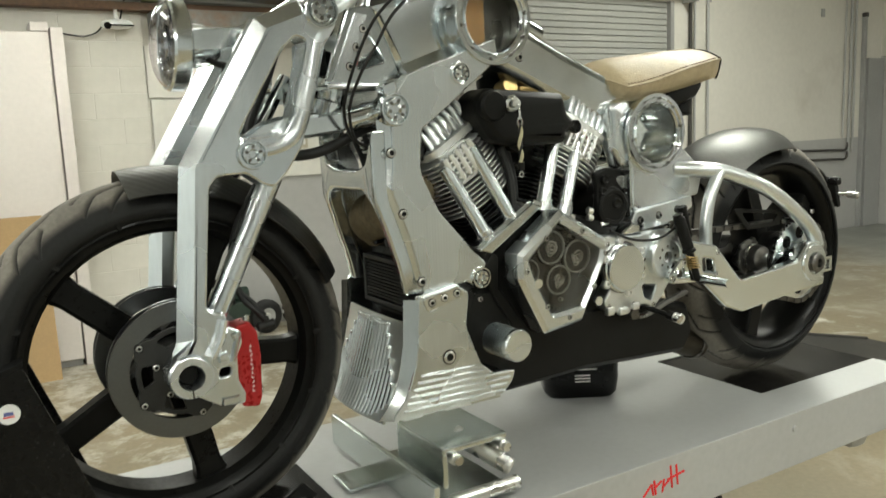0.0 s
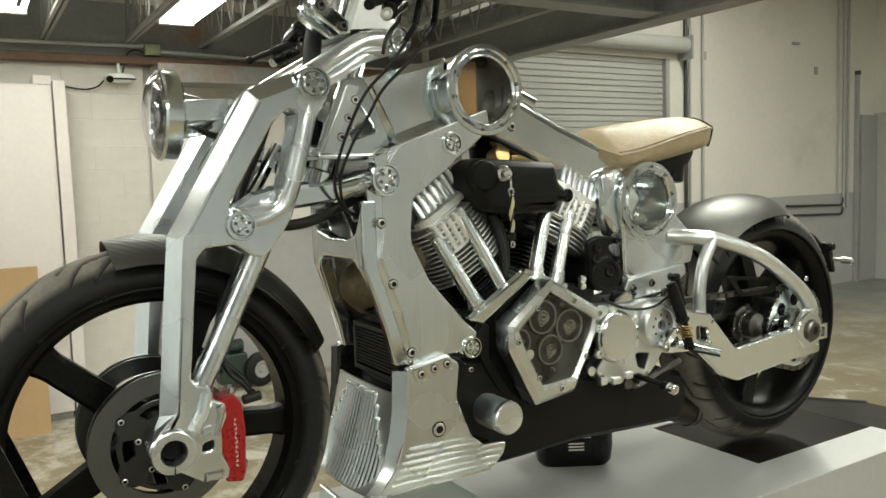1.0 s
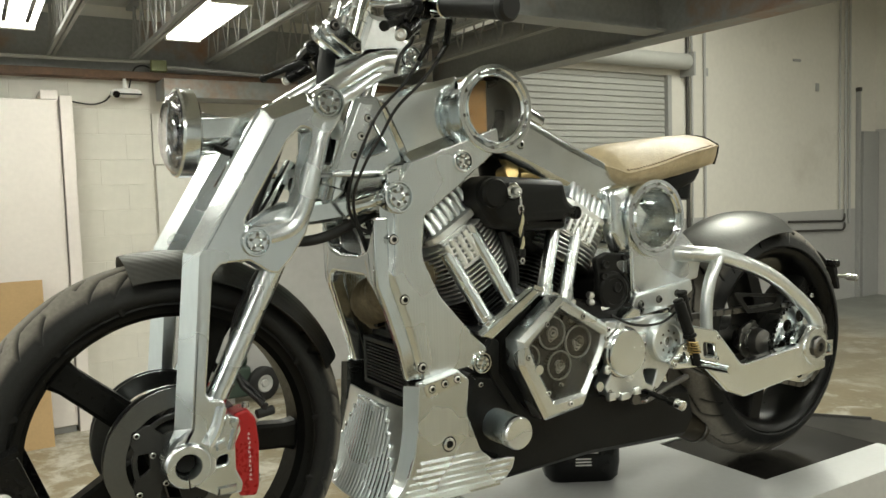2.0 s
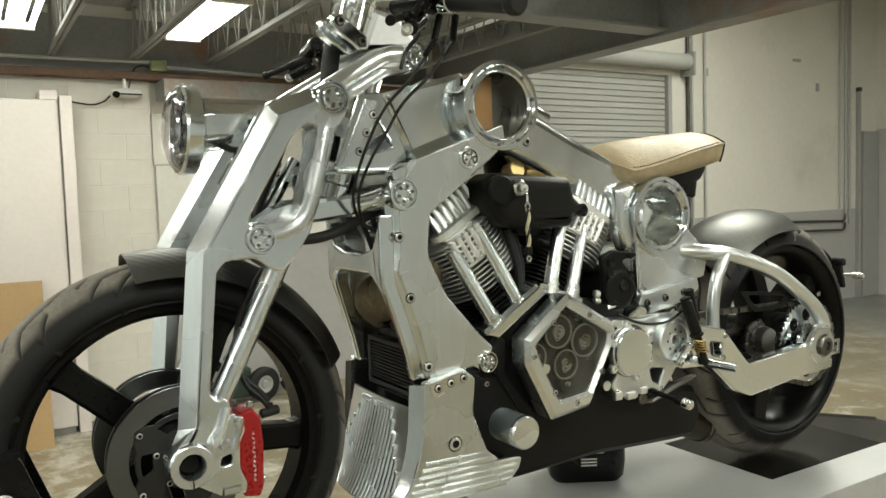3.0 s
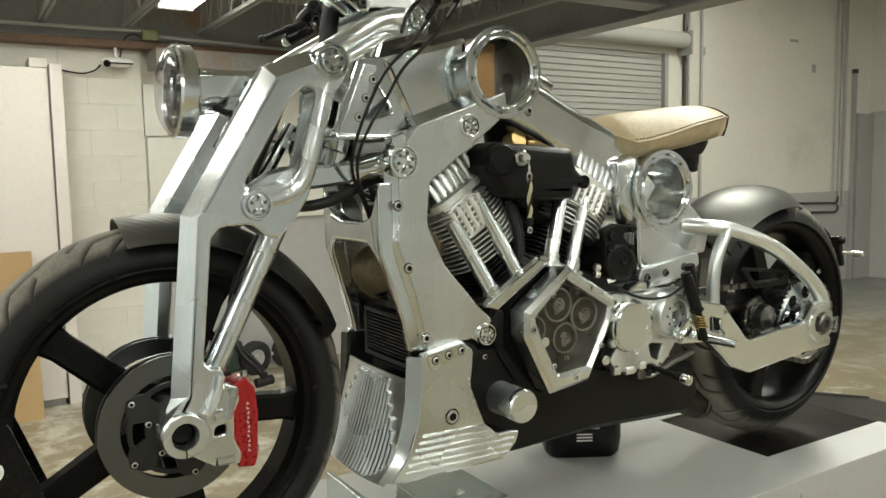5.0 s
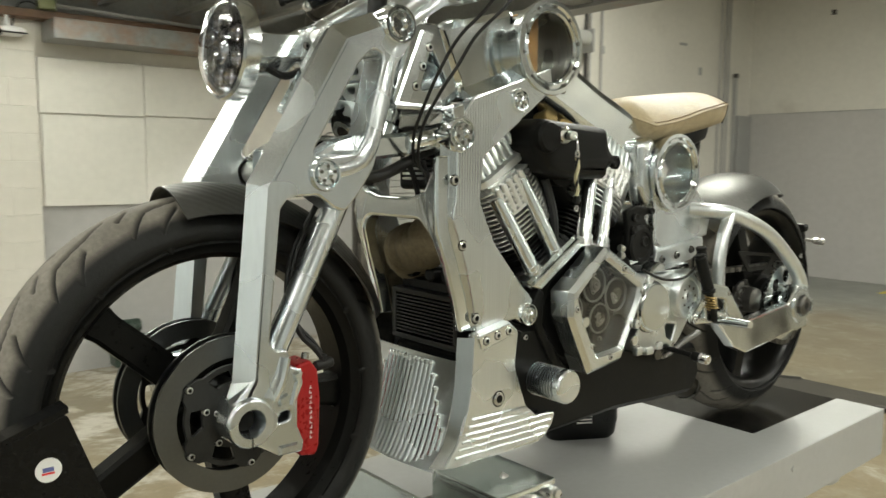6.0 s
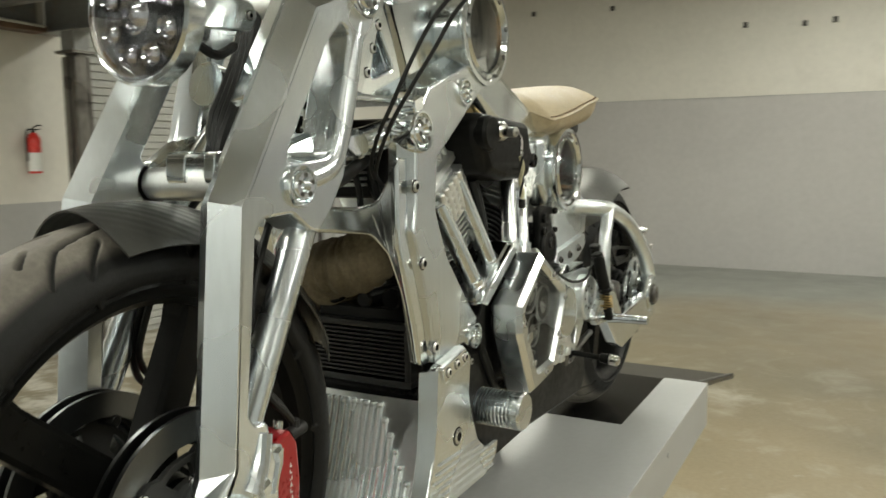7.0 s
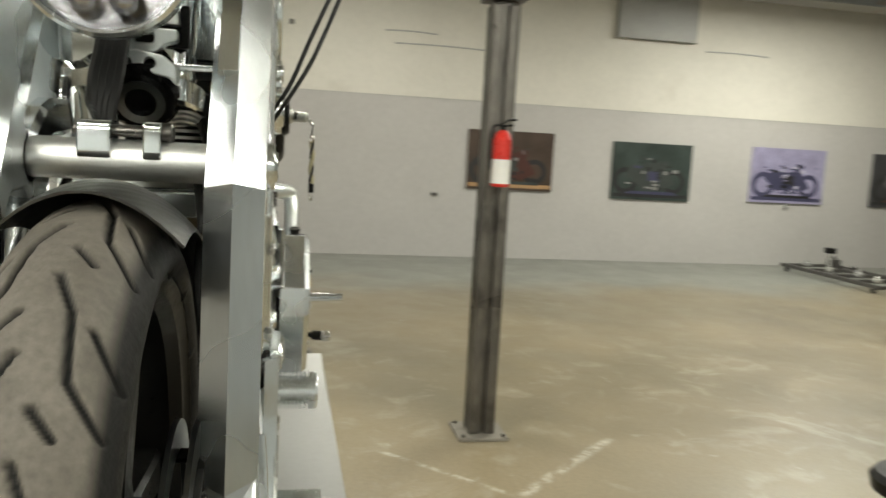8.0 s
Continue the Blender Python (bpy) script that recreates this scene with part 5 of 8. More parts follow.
# subframe plates under the rear drum
for s in (-1, 1):
    bm = bmesh.new()
    plate(bm, [(0.999, 1.604, 0.004), (0.999, 1.575, 0.006), (1.004, 1.540, 0.02), (1.006, 1.470, 0.006), (1.022, 1.455, 0.006), (1.100, 1.468, 0.01), (1.222, 1.480, 0.008), (1.238, 1.540, 0.012), (1.205, 1.565, 0.02), (1.165, 1.600, 0.01)] + [(1.074 + 0.083 * math.cos(radians(a)), 1.632 + 0.083 * math.sin(radians(a)), 0) for a in range(-22, -166, -12)], -0.110, -0.088, bev=0.005)
    sub = part("subframe_plate", bm if s < 0 else flipped(bm), M_HALF, bike, "brushed aluminium subframe plate")
    bm = bmesh.new()
    plate(bm, [(0.985, 1.420, 0.006), (1.002, 1.458, 0.008), (1.185, 1.482, 0.006), (1.190, 1.455, 0.01), (1.140, 1.430, 0.006), (1.05, 1.415, 0.006)], -0.122, -0.100, bev=0.003)
    tab = part("mount_tab", bm if s < 0 else flipped(bm), M_PAN, sub)
    for x, z in ((1.018, 1.438), (1.076, 1.444), (1.136, 1.453)):
        piece("bolt", ME_BOLTK, Matrix.Translation((x, s * 0.122 + (2 * YM if s > 0 else 0), z)) @ (FLIP if s > 0 else Matrix.Identity(4)), tab)

# seat
# x, half width, seam height, crown height, underside height, underside half width
SEAT = [(0.943, 0.040, 1.764, 1.780, 1.748, 0.030), (0.966, 0.070, 1.755, 1.794, 1.722, 0.044), (0.994, 0.110, 1.737, 1.806, 1.703, 0.066), (1.03, 0.117, 1.741, 1.813, 1.702, 0.085), (1.09, 0.124, 1.755, 1.819, 1.712, 0.095), (1.16, 0.130, 1.775, 1.827, 1.725, 0.100),
        (1.22, 0.131, 1.788, 1.833, 1.738, 0.105), (1.270, 0.121, 1.797, 1.837, 1.749, 0.102), (1.302, 0.104, 1.799, 1.835, 1.754, 0.090), (1.324, 0.083, 1.798, 1.829, 1.759, 0.072), (1.337, 0.060, 1.796, 1.820, 1.766, 0.052), (1.343, 0.030, 1.794, 1.808, 1.778, 0.026)]


def seat_at(x):
    return [float(np.interp(x, [q[0] for q in SEAT], [q[k] for q in SEAT])) for k in range(1, 6)]


def seat_dome(x, grow=0.0):
    """The upholstered crown from seam to seam at x, with a shallow dish along the middle."""
    h, zs, zt, _, _ = seat_at(x)
    rows = []
    for k in range(19):
        f = math.cos(math.pi * k / 18)
        z = zs + (zt - zs) * (1 - abs(f) ** 1.9) - 0.005 * math.exp(-(f * h / 0.045) ** 2) + grow
        rows.append((x, f * (h + grow), z))
    return rows


bm = bmesh.new()
secs = []
for x in [0.943 + 0.400 * k / 48 for k in range(49)]:
    h, zs, zt, zu, hu = seat_at(x)
    low = [(0.985 * h, zs - 0.008), (0.6 * h + 0.4 * hu, zs * 0.45 + zu * 0.55 - 0.002), (hu, zu + 0.003), (hu * 0.6, zu)]
    secs.append(seat_dome(x) + [(x, -y, z) for y, z in low] + [(x, y, z) for y, z in reversed(low)])
loft(bm, secs)
seat = part("seat", bm, M_LEATHER, bike, "tan leather solo saddle with hand stitching", sharp=48)
for s in (-1, 1):
    bm = bmesh.new()
    hose(bm, [(x, s * (seat_at(x)[0] + 0.0002), seat_at(x)[1] - 0.001) for x in (0.945, 0.956, 0.968, 0.982, 0.994, 1.01, 1.05, 1.10, 1.16, 1.22, 1.27, 1.30)], 0.0026, 8)
    part("piping", bm, M_LEATHER, seat, "rolled leather edge along the seam")
    bm = bmesh.new()
    for k in range(32):
        x = 1.0 + k / 31 * 0.265
        h, zs, zt = seat_at(x)[:3]
        y, z = 0.962 * h, zs + (zt - zs) * (1 - 0.962 ** 1.9)
        rod(bm, (x - 0.0025, s * y, z + 0.0010), (x + 0.0025, s * (y + 0.0015), z - 0.0004), 0.0012, 5)
    part("stitching", bm, M_LEATHERD, seat, "dark hand stitching")
for x in (1.310, 1.326):
    h, zs, zt, zu, hu = seat_at(x)
    bm = bmesh.new()
    hose(bm, [(x, -hu, zu), (x, -0.5 * (h + hu) - 0.002, 0.5 * (zs + zu))] + seat_dome(x, 0.0005)[::-2] + [(x, 0.5 * (h + hu) + 0.002, 0.5 * (zs + zu)), (x, hu, zu)], 0.0042, 8, steps=2)
    part("trim_band", bm, M_BLACK, seat, "dark band round the saddle tail")
bm = bmesh.new()
loft(bm, [rrect(Vector((x, 0, z)), Vector((0, 1, 0)), Vector((0, 0, 1)), h, v, 0.6) for x, z, h, v in ((1.10, 1.706, 0.06, 0.008), (1.14, 1.709, 0.075, 0.016), (1.20, 1.717, 0.08, 0.024), (1.25, 1.732, 0.08, 0.020), (1.275, 1.745, 0.07, 0.012))])
part("seat_pan", bm, M_BLACK, seat, "black pan under the saddle")
bm = bmesh.new()
rod(bm, (1.235, -0.045, 1.735), (1.225, -0.045, 1.672), 0.028, 16, soft=0.004)
part("seat_spring", bm, M_BLACK, seat)

# -- engine --
EC = Vector((0.73, 0, 1.36))
bm = bmesh.new()
lathe(bm, [(-0.125, 0), (-0.125, 0.105), (-0.11, 0.118), (0.11, 0.118), (0.125, 0.105), (0.125, 0)], EC, (0, -1, 0), 40)
plate(bm, [(0.62, 1.40), (0.73, 1.50), (0.86, 1.46), (1.02, 1.44), (1.10, 1.40), (1.09, 1.28), (0.95, 1.24), (0.74, 1.24), (0.63, 1.30)], -0.122, 0.122, bev=0.008, fil=0.02)
part("crankcase", bm, M_BLACK, bike, "black engine crankcase")


def cylinder(parent, ax, boss, dark_fins):
    """One finned cylinder with its head and ridged rocker cover, along the axis ax."""
    a = Vector((ax[0], 0, ax[1])).normalized()
    u = Vector((a.z, 0, -a.x))
    w = Vector((0, 1, 0))
    bm = bmesh.new()
    loft(bm, [rrect(EC + a * t, u, w, 0.050, 0.055, 0.9, 5) for t in (0.09, 0.215)])
    barrel = part("cylinder", bm, M_BLACK, parent, "air-cooled engine cylinder with black barrel and bright head fins")
    bm = bmesh.new()
    loft(bm, [rrect(u * 0, u, w, 0.068, 0.080, 0.55, 4), rrect(a * 0.0036, u, w, 0.068, 0.080, 0.55, 4)])
    dark = finish("fin", bm, M_BLACK)
    bm = bmesh.new()
    loft(bm, [rrect(a * t, u, w, 0.092 - c, 0.103 - c, 0.8, 6) for t, c in ((0.0, 0.002), (0.001, 0.0), (0.0032, 0.0), (0.0042, 0.002))])
    bright = finish("fin", bm, M_CAST)
    for k in range(dark_fins):
        piece("fin", dark, Matrix.Translation(EC + a * (0.112 + 0.0095 * k)), barrel)
    low = 0.114 + 0.0095 * dark_fins
    for k in range(int((0.327 - low) / 0.0100)):
        piece("fin", bright, Matrix.Translation(EC + a * (low + 0.0100 * k)), barrel)
    bm = bmesh.new()
    loft(bm, [rrect(EC + a * t, u, w, hu, hw, 0.6, 5) for t, hu, hw in ((0.21, 0.058, 0.066), (0.326, 0.060, 0.072))])
    part("head", bm, M_CAST, barrel, "cast aluminium head")
    bm = bmesh.new()
    loft(bm, [rrect(EC + a * t, u, w, hu, hw, 0.45, 5) for t, hu, hw in ((0.324, 0.072, 0.088), (0.327, 0.074, 0.090), (0.339, 0.074, 0.090), (0.342, 0.066, 0.082), (0.346, 0.060, 0.076), (0.374, 0.052, 0.068), (0.382, 0.044, 0.058))])
    cover = part("rocker_cover", bm, M_CAST, barrel, "ridged aluminium rocker cover")
    bm = bmesh.new()
    loft(bm, [rrect(a * t, u, w, 0.0056, hw, 0.7, 4) for t, hw in ((0.343, 0.083), (0.376, 0.077), (0.386, 0.070), (0.389, 0.062))])
    ridge = finish("ridge", bm, M_PAN)
    for k in range(7):
        piece("ridge", ridge, Matrix.Translation(EC + u * (-0.051 + 0.0170 * k)), cover)
    # the finned block from which the pushrod tubes come
    u0, u1, t0, t1 = boss
    mid, half = (u0 + u1) / 2, (u1 - u0) / 2
    bm = bmesh.new()
    loft(bm, [rrect(EC + a * t + u * mid - w * 0.080, u, w, half - 0.010, 0.015, 0.5, 4) for t in (t0 + 0.001, t1)])
    for k in range(5):
        c = EC + u * (mid + (half - 0.014) * (k - 2) / 2) - w * 0.1035
        rod(bm, c + a * (t0 + 0.003), c + a * (t1 - 0.003), 0.0066, 10, soft=0.002)
    block = part("tube_block", bm, M_CAST, barrel, "cast finned pushrod block")
    bm = bmesh.new()
    loft(bm, [rrect(a * t + u * mid - w * 0.080, u, w, half, 0.0278, 0.6, 4) for t in (0.0, 0.0044)])
    lip = finish("fin", bm, M_CAST)
    n = int((t1 - t0) / 0.0118)
    for k in range(n):
        piece("fin", lip, Matrix.Translation(EC + a * (t0 + 0.0118 * k)), block)
    return barrel


front_cyl = cylinder(bike, (-0.19, 0.30), (-0.066, 0.030, 0.256, 0.324), 8)
rear_cyl = cylinder(bike, (0.17, 0.305), (-0.060, 0.036, 0.262, 0.324), 11)
TUBES = [((0.535, -0.118, 1.560), (0.598, -0.128, 1.436), front_cyl), ((0.594, -0.118, 1.600), (0.660, -0.128, 1.463), front_cyl), ((0.785, -0.118, 1.612), (0.733, -0.128, 1.486), rear_cyl), ((0.842, -0.118, 1.590), (0.788, -0.128, 1.474), rear_cyl)]
for a, b, par in TUBES:
    bm = bmesh.new()
    dd = (Vector(b) - Vector(a)).normalized()
    rod(bm, Vector(a) - dd * 0.030 + Vector((0, 0.022, 0)), b, 0.0148, 24, soft=0.002)
    rod(bm, Vector(b) - dd * 0.018, Vector(b) + dd * 0.006, 0.0185, 20, soft=0.003)
    rod(bm, Vector(b) - dd * 0.026, Vector(b) - dd * 0.018, 0.016, 20)
    part("pushrod_tube", bm, M_HALF, par, "polished pushrod tube")
bm = bmesh.new()
for p, q in (((0.565, -0.125, 1.425), (0.695, -0.125, 1.505)), ((0.70, -0.125, 1.505), (0.81, -0.125, 1.462))):
    u = (Vector(q) - Vector(p)).normalized()
    n = Vector((-u.z, 0, u.x)) * 0.007
    o = Vector((0, 0.05, 0))
    loft(bm, [[Vector(p) - n - o * 0.3, Vector(p) + n - o * 0.3, Vector(p) + n + o, Vector(p) - n + o], [Vector(q) - n - o * 0.3, Vector(q) + n - o * 0.3, Vector(q) + n + o, Vector(q) - n + o]])
part("tappet_block", bm, M_SATIN, bike, "bright tappet block")

bm = bmesh.new()
plate(bm, [(0.560, 1.424, 0.003), (0.692, 1.506, 0.003), (0.716, 1.497, 0.003), (0.588, 1.415, 0.003)], -0.152, -0.121, bev=0.003)
part("tappet_ledge", bm, M_SATIN, bike)

# ignition box and dark parts between the cylinders
bm = bmesh.new()
plate(bm, [(0.575, 1.718, 0.02), (0.600, 1.735, 0.02), (0.685, 1.730, 0.02), (0.787, 1.724, 0.015), (0.799, 1.682, 0.02), (0.822, 1.664, 0.012), (0.816, 1.645, 0.010), (0.796, 1.642, 0.006), (0.790, 1.621, 0.012), (0.682, 1.619, 0.02), (0.613, 1.632, 0.03), (0.576, 1.685, 0.03)], -0.146, -0.05, bev=0.022, res=3)
ign = part("ignition_box", bm, M_BLACK, bike, "matt black ignition cover with key switch")
bm = bmesh.new()
lathe(bm, [(0, 0), (0, 0.030), (0.016, 0.030), (0.022, 0.026), (0.022, 0.0)], (0.606, -0.131, 1.700), (0, -1, 0), 28)
part("boss", bm, M_BLACK, ign)
bm = bmesh.new()
lathe(bm, [(0, 0), (0, 0.014), (0.008, 0.014), (0.010, 0.011), (0.007, 0.009), (0.007, 0)], (0.816, -0.134, 1.654), (0, -1, 0), 20)
part("knob", bm, M_BLACKG, ign)
bm = bmesh.new()
lathe(bm, [(0, 0), (0, 0.016), (0.014, 0.016), (0.020, 0.012), (0.020, 0.0)], (0.648, -0.138, 1.704), (0, -1, 0), 24)
rod(bm, (0.648, -0.140, 1.704), (0.636, -0.182, 1.702), 0.0085, 12, soft=0.002)
part("key_switch", bm, M_STEEL, ign, "bright key switch")
bm = bmesh.new()
lathe(bm, [(-0.09, 0), (-0.09, 0.05), (0.09, 0.05), (0.09, 0)], (0.715, 0, 1.655), (0, -1, 0), 28)
rod(bm, (0.715, 0, 1.70), (0.72, 0.02, 1.76), 0.035, 16)
rod(bm, (0.64, -0.04, 1.56), (0.70, -0.04, 1.63), 0.03, 16)
rod(bm, (0.80, -0.03, 1.57), (0.73, -0.03, 1.63), 0.03, 16)
part("carburettor", bm, M_BLACK, bike, "black carburettor and manifold")
bm = bmesh.new()
rod(bm, (0.715, -0.02, 1.735), (0.715, -0.055, 1.745), 0.02, 16, soft=0.003)
box(bm, 0.735, 0.79, -0.06, -0.02, 1.728, 1.742, bev=0.003)
part("fuel_fitting", bm, M_BRASS, bike, "brass fuel fitting")
bm = bmesh.new()
hose(bm, [(0.66, -0.09, 1.62), (0.675, -0.10, 1.55), (0.68, -0.105, 1.48), (0.72, -0.11, 1.44)], 0.009, 8)
hose(bm, [(0.69, -0.07, 1.61), (0.70, -0.08, 1.54), (0.69, -0.09, 1.47)], 0.007, 8)
part("engine_hose", bm, M_HOSE, bike)
bm = bmesh.new()
lathe(bm, [(-0.10, 0), (-0.10, 0.055), (0.105, 0.055), (0.115, 0.048), (0.118, 0.02), (0.118, 0)], (0.945, 0, 1.470), (0, -1, 0), 32)
lathe(bm, [(0.10, 0), (0.10, 0.018), (0.128, 0.018), (0.130, 0.0)], (0.945, 0, 1.470), (0, -1, 0), 16)
part("starter", bm, M_BLACK, bike, "black starter motor")
bm = bmesh.new()
plate(bm, [(0.880, 1.552, 0.01), (0.915, 1.563, 0.01), (0.984, 1.554, 0.004), (0.984, 1.544, 0.004), (0.935, 1.541, 0.01), (0.968, 1.510, 0.02), (0.975, 1.470, 0.02), (0.960, 1.432, 0.02), (0.905, 1.432, 0.02), (0.886, 1.470, 0.02), (0.888, 1.515, 0.01)], -0.126, -0.110, bev=0.004)
lathe(bm, [(0, 0), (0, 0.042), (0.005, 0.042), (0.009, 0.037), (0.009, 0.030), (0.006, 0.028), (0.006, 0)], (0.930, -0.124, 1.476), (0, -1, 0), 32)
for x, z, r in ((0.905, 1.537, 0.010), (0.962, 1.549, 0.007), (0.900, 1.512, 0.009), (0.938, 1.484, 0.012), (0.962, 1.510, 0.006)):
    lathe(bm, [(0, 0), (0, r), (0.005, r), (0.007, r * 0.8), (0.005, r * 0.45), (0.005, 0)], (x, -0.127, z), (0, -1, 0), 20)
hose(bm, [(0.89, -0.11, 1.50), (0.93, -0.125, 1.515), (0.97, -0.12, 1.49), (0.985, -0.115, 1.45)], 0.007, 8)
part("starter_cover", bm, M_BLACK, bike)
for z in (1.46, 1.475):
    bm = bmesh.new()
    rod(bm, (0.858, -0.125, z), (0.872, -0.125, z - 0.004), 0.008, 10, soft=0.002)
    part("terminal", bm, M_STEEL, bike)
bm = bmesh.new()
rod(bm, (0.90, -0.12, 1.44), (0.915, -0.128, 1.445), 0.006, 8)
part("terminal", bm, M_STEEL, bike)

# cam cover with its window
HEX = [(0.622, 1.412, 0.006), (0.730, 1.492, 0.006), (0.852, 1.420, 0.006), (0.855, 1.394, 0.006), (0.784, 1.256, 0.008), (0.684, 1.243, 0.008), (0.622, 1.362, 0.008)]
WIN = [(0.727, 1.464, 0.004), (0.836, 1.401, 0.004), (0.829, 1.376, 0.004), (0.778, 1.288, 0.006), (0.706, 1.282, 0.006), (0.668, 1.352, 0.004), (0.650, 1.398, 0.004)]
bm = bmesh.new()
plate(bm, HEX, -0.196, -0.137, [WIN], bev=0.009)
cam_cover = part("cam_cover", bm, M_HALF, bike, "angular aluminium cam cover with a smoked window onto gears", sharp=24)
bm = bmesh.new()
plate(bm, [(x * 1.02 - 0.0148, z * 1.02 - 0.0275, 0) for x, z, *_ in WIN], -0.189, -0.185, bev=0.0005, fil=0.003)
pane_ob = part("window_pane", bm, M_SMOKE, cam_cover, "smoked window pane")
pane_ob.visible_shadow = False
bm = bmesh.new()
plate(bm, [(0.632, 1.405), (0.730, 1.482), (0.846, 1.412), (0.780, 1.266), (0.690, 1.254), (0.630, 1.366)], -0.150, -0.144, bev=0.0005, fil=0.003)
part("gear_case", bm, M_SOOT, cam_cover, "dark case behind the gears")


def gear(x, z, r, y=-0.168, teeth=28):
    bm = bmesh.new()
    out = []
    for k in range(teeth):
        for f, rr in ((0.0, r * 0.93), (0.3, r), (0.55, r), (0.85, r * 0.93)):
            a = 2 * math.pi * (k + f) / teeth
            out.append((x + rr * math.cos(a), z + rr * math.sin(a), 0))
    plate(bm, out, y, y + 0.012, [ring_pts(x, z, r * 0.12, 12)], bev=0.0008, fil=0)
    g = part("gear", bm, M_GEARD, cam_cover, "dark gear wheel")
    bm = bmesh.new()
    if r > 0.029:
        lathe(bm, [(0.0, r * 0.97), (0.003, r * 0.95), (0.003, r * 0.88), (0.0, r * 0.86)], (x, y, z), (0, -1, 0), 32)
        part("gear_rim", bm, M_CLAMP, g, "pale machined rim")
        bm = bmesh.new()
        hose(bm, [(x - r * 0.30, y - 0.002, z - r * 0.10), (x - r * 0.26, y - 0.003, z - r * 0.42), (x - r * 0.05, y - 0.003, z - r * 0.46), (x + r * 0.24, y - 0.002, z - r * 0.16)], 0.0013, 6)
        lathe(bm, [(0, r * 0.40), (0.005, r * 0.38), (0.005, r * 0.29), (0.003, r * 0.27)], (x, y, z), (0, -1, 0), 24)
    lathe(bm, [(0, r * 0.22), (0.006, r * 0.20), (0.006, r * 0.11), (0, r * 0.1)], (x, y, z), (0, -1, 0), 20)
    part("gear_hub", bm, M_STEEL, g, "bright gear hub")


for x, z, r in ((0.720, 1.414, 0.036), (0.788, 1.388, 0.036), (0.663, 1.368, 0.030), (0.738, 1.345, 0.032), (0.772, 1.432, 0.020), (0.745, 1.303, 0.020)):
    gear(x, z, r, -0.168 if r > 0.031 else -0.163)
for x, z in ((0.688, 1.438), (0.782, 1.445), (0.845, 1.392), (0.812, 1.325), (0.745, 1.270), (0.688, 1.300), (0.640, 1.378)):
    piece("bolt", ME_BOLTS, Matrix.Translation((x, -0.196, z)), cam_cover)
for x, z in ((0.644, 1.35), (0.802, 1.292)):
    bm = bmesh.new()
    lathe(bm, [(0, 0), (0, 0.010), (0.004, 0.010), (0.004, 0)], (x + 0.022, -0.193, z), (0, -1, 0), 16)
    part("bolt_lug", bm, M_SATIN, cam_cover)
bm = bmesh.new()
plate(bm, [(0.600, 1.415), (0.615, 1.405), (0.612, 1.34), (0.685, 1.235), (0.668, 1.22), (0.60, 1.325), (0.578, 1.38)], -0.135, -0.115, bev=0.003, fil=0.01)
part("cover_base", bm, M_BLACK, bike)

# gearbox covers
bm = bmesh.new()
plate(bm, [(0.872, 1.420, 0.01), (0.975, 1.412, 0.01), (1.02, 1.418, 0.01), (1.108, 1.412, 0.02), (1.108, 1.335, 0.03), (1.048, 1.262, 0.01), (1.020, 1.238, 0.008), (0.995, 1.252, 0.01), (0.955, 1.250, 0.01), (0.950, 1.238, 0.006), (0.890, 1.250, 0.008), (0.872, 1.275, 0.01), (0.902, 1.318, 0.02)], -0.158, -0.120,
      [[(0.985, 1.300, 0.008), (1.034, 1.294, 0.008), (1.016, 1.258, 0.006), (0.996, 1.268, 0.006)]], bev=0.004)
gearbox = part("gearbox_cover", bm, M_PAN, bike, "machined gearbox cover with round caps")
bm = bmesh.new()
lathe(bm, [(0, 0), (0, 0.055), (0.006, 0.055), (0.008, 0.0515), (0.014, 0.0515), (0.017, 0.049), (0.017, 0)], (0.927, -0.158, 1.346), (0, -1, 0), 56)
part("round_cap", bm, M_BRUSH, gearbox, "flat round satin cap")
# dark flat ring gives the shade where the cap meets the cover
bm = bmesh.new()
lathe(bm, [(0.0, 0.0552), (0.0, 0.0572), (0.0012, 0.0572), (0.0012, 0.0552)], (0.927, -0.158, 1.346), (0, -1, 0), 56, closed=True)
part("seam_ring", bm, M_GEAR, gearbox, "dark ring painting in the shade round the cap")
for ang in (28, 100, 155, 212, 285, 335):
    x, z = 0.927 + 0.060 * math.cos(radians(ang)), 1.346 + 0.060 * math.sin(radians(ang))
    bm = bmesh.new()
    lathe(bm, [(0, 0), (0, 0.0105), (0.008, 0.0095), (0.010, 0.0075), (0.010, 0.004), (0.006, 0.0036), (0.006, 0)], (x, -0.157, z), (0, -1, 0), 16)
    part("lug", bm, M_CAST, gearbox)
for x0, x1, z0, z1 in ((0.880, 0.900, 1.244, 1.262), (0.915, 0.940, 1.240, 1.256), (0.955, 0.975, 1.246, 1.262)):
    part("foot_rib", boxes((x0, x1, -0.164, -0.150, z0, z1), bev=0.003), M_CAST, gearbox)
bm = bmesh.new()
lathe(bm, [(0, 0), (0, 0.049), (0.018, 0.049), (0.022, 0.046), (0.022, 0.040), (0.019, 0.038), (0.019, 0.016), (0.021, 0.015), (0.021, 0.0125), (0.006, 0.012), (0.006, 0)], (1.047, -0.158, 1.357), (0, -1, 0), 48)
cap = part("pulley_cap", bm, M_PAN, gearbox, "turned cap with a ring of small dark pips")
for k in range(8):
    a = 2 * math.pi * k / 8
    piece("bolt", ME_PIP, Matrix.Translation((1.047 + 0.024 * math.cos(a), -0.1772, 1.357 + 0.024 * math.sin(a))) @ Matrix.Scale(1.2, 4), cap)
bm = bmesh.new()
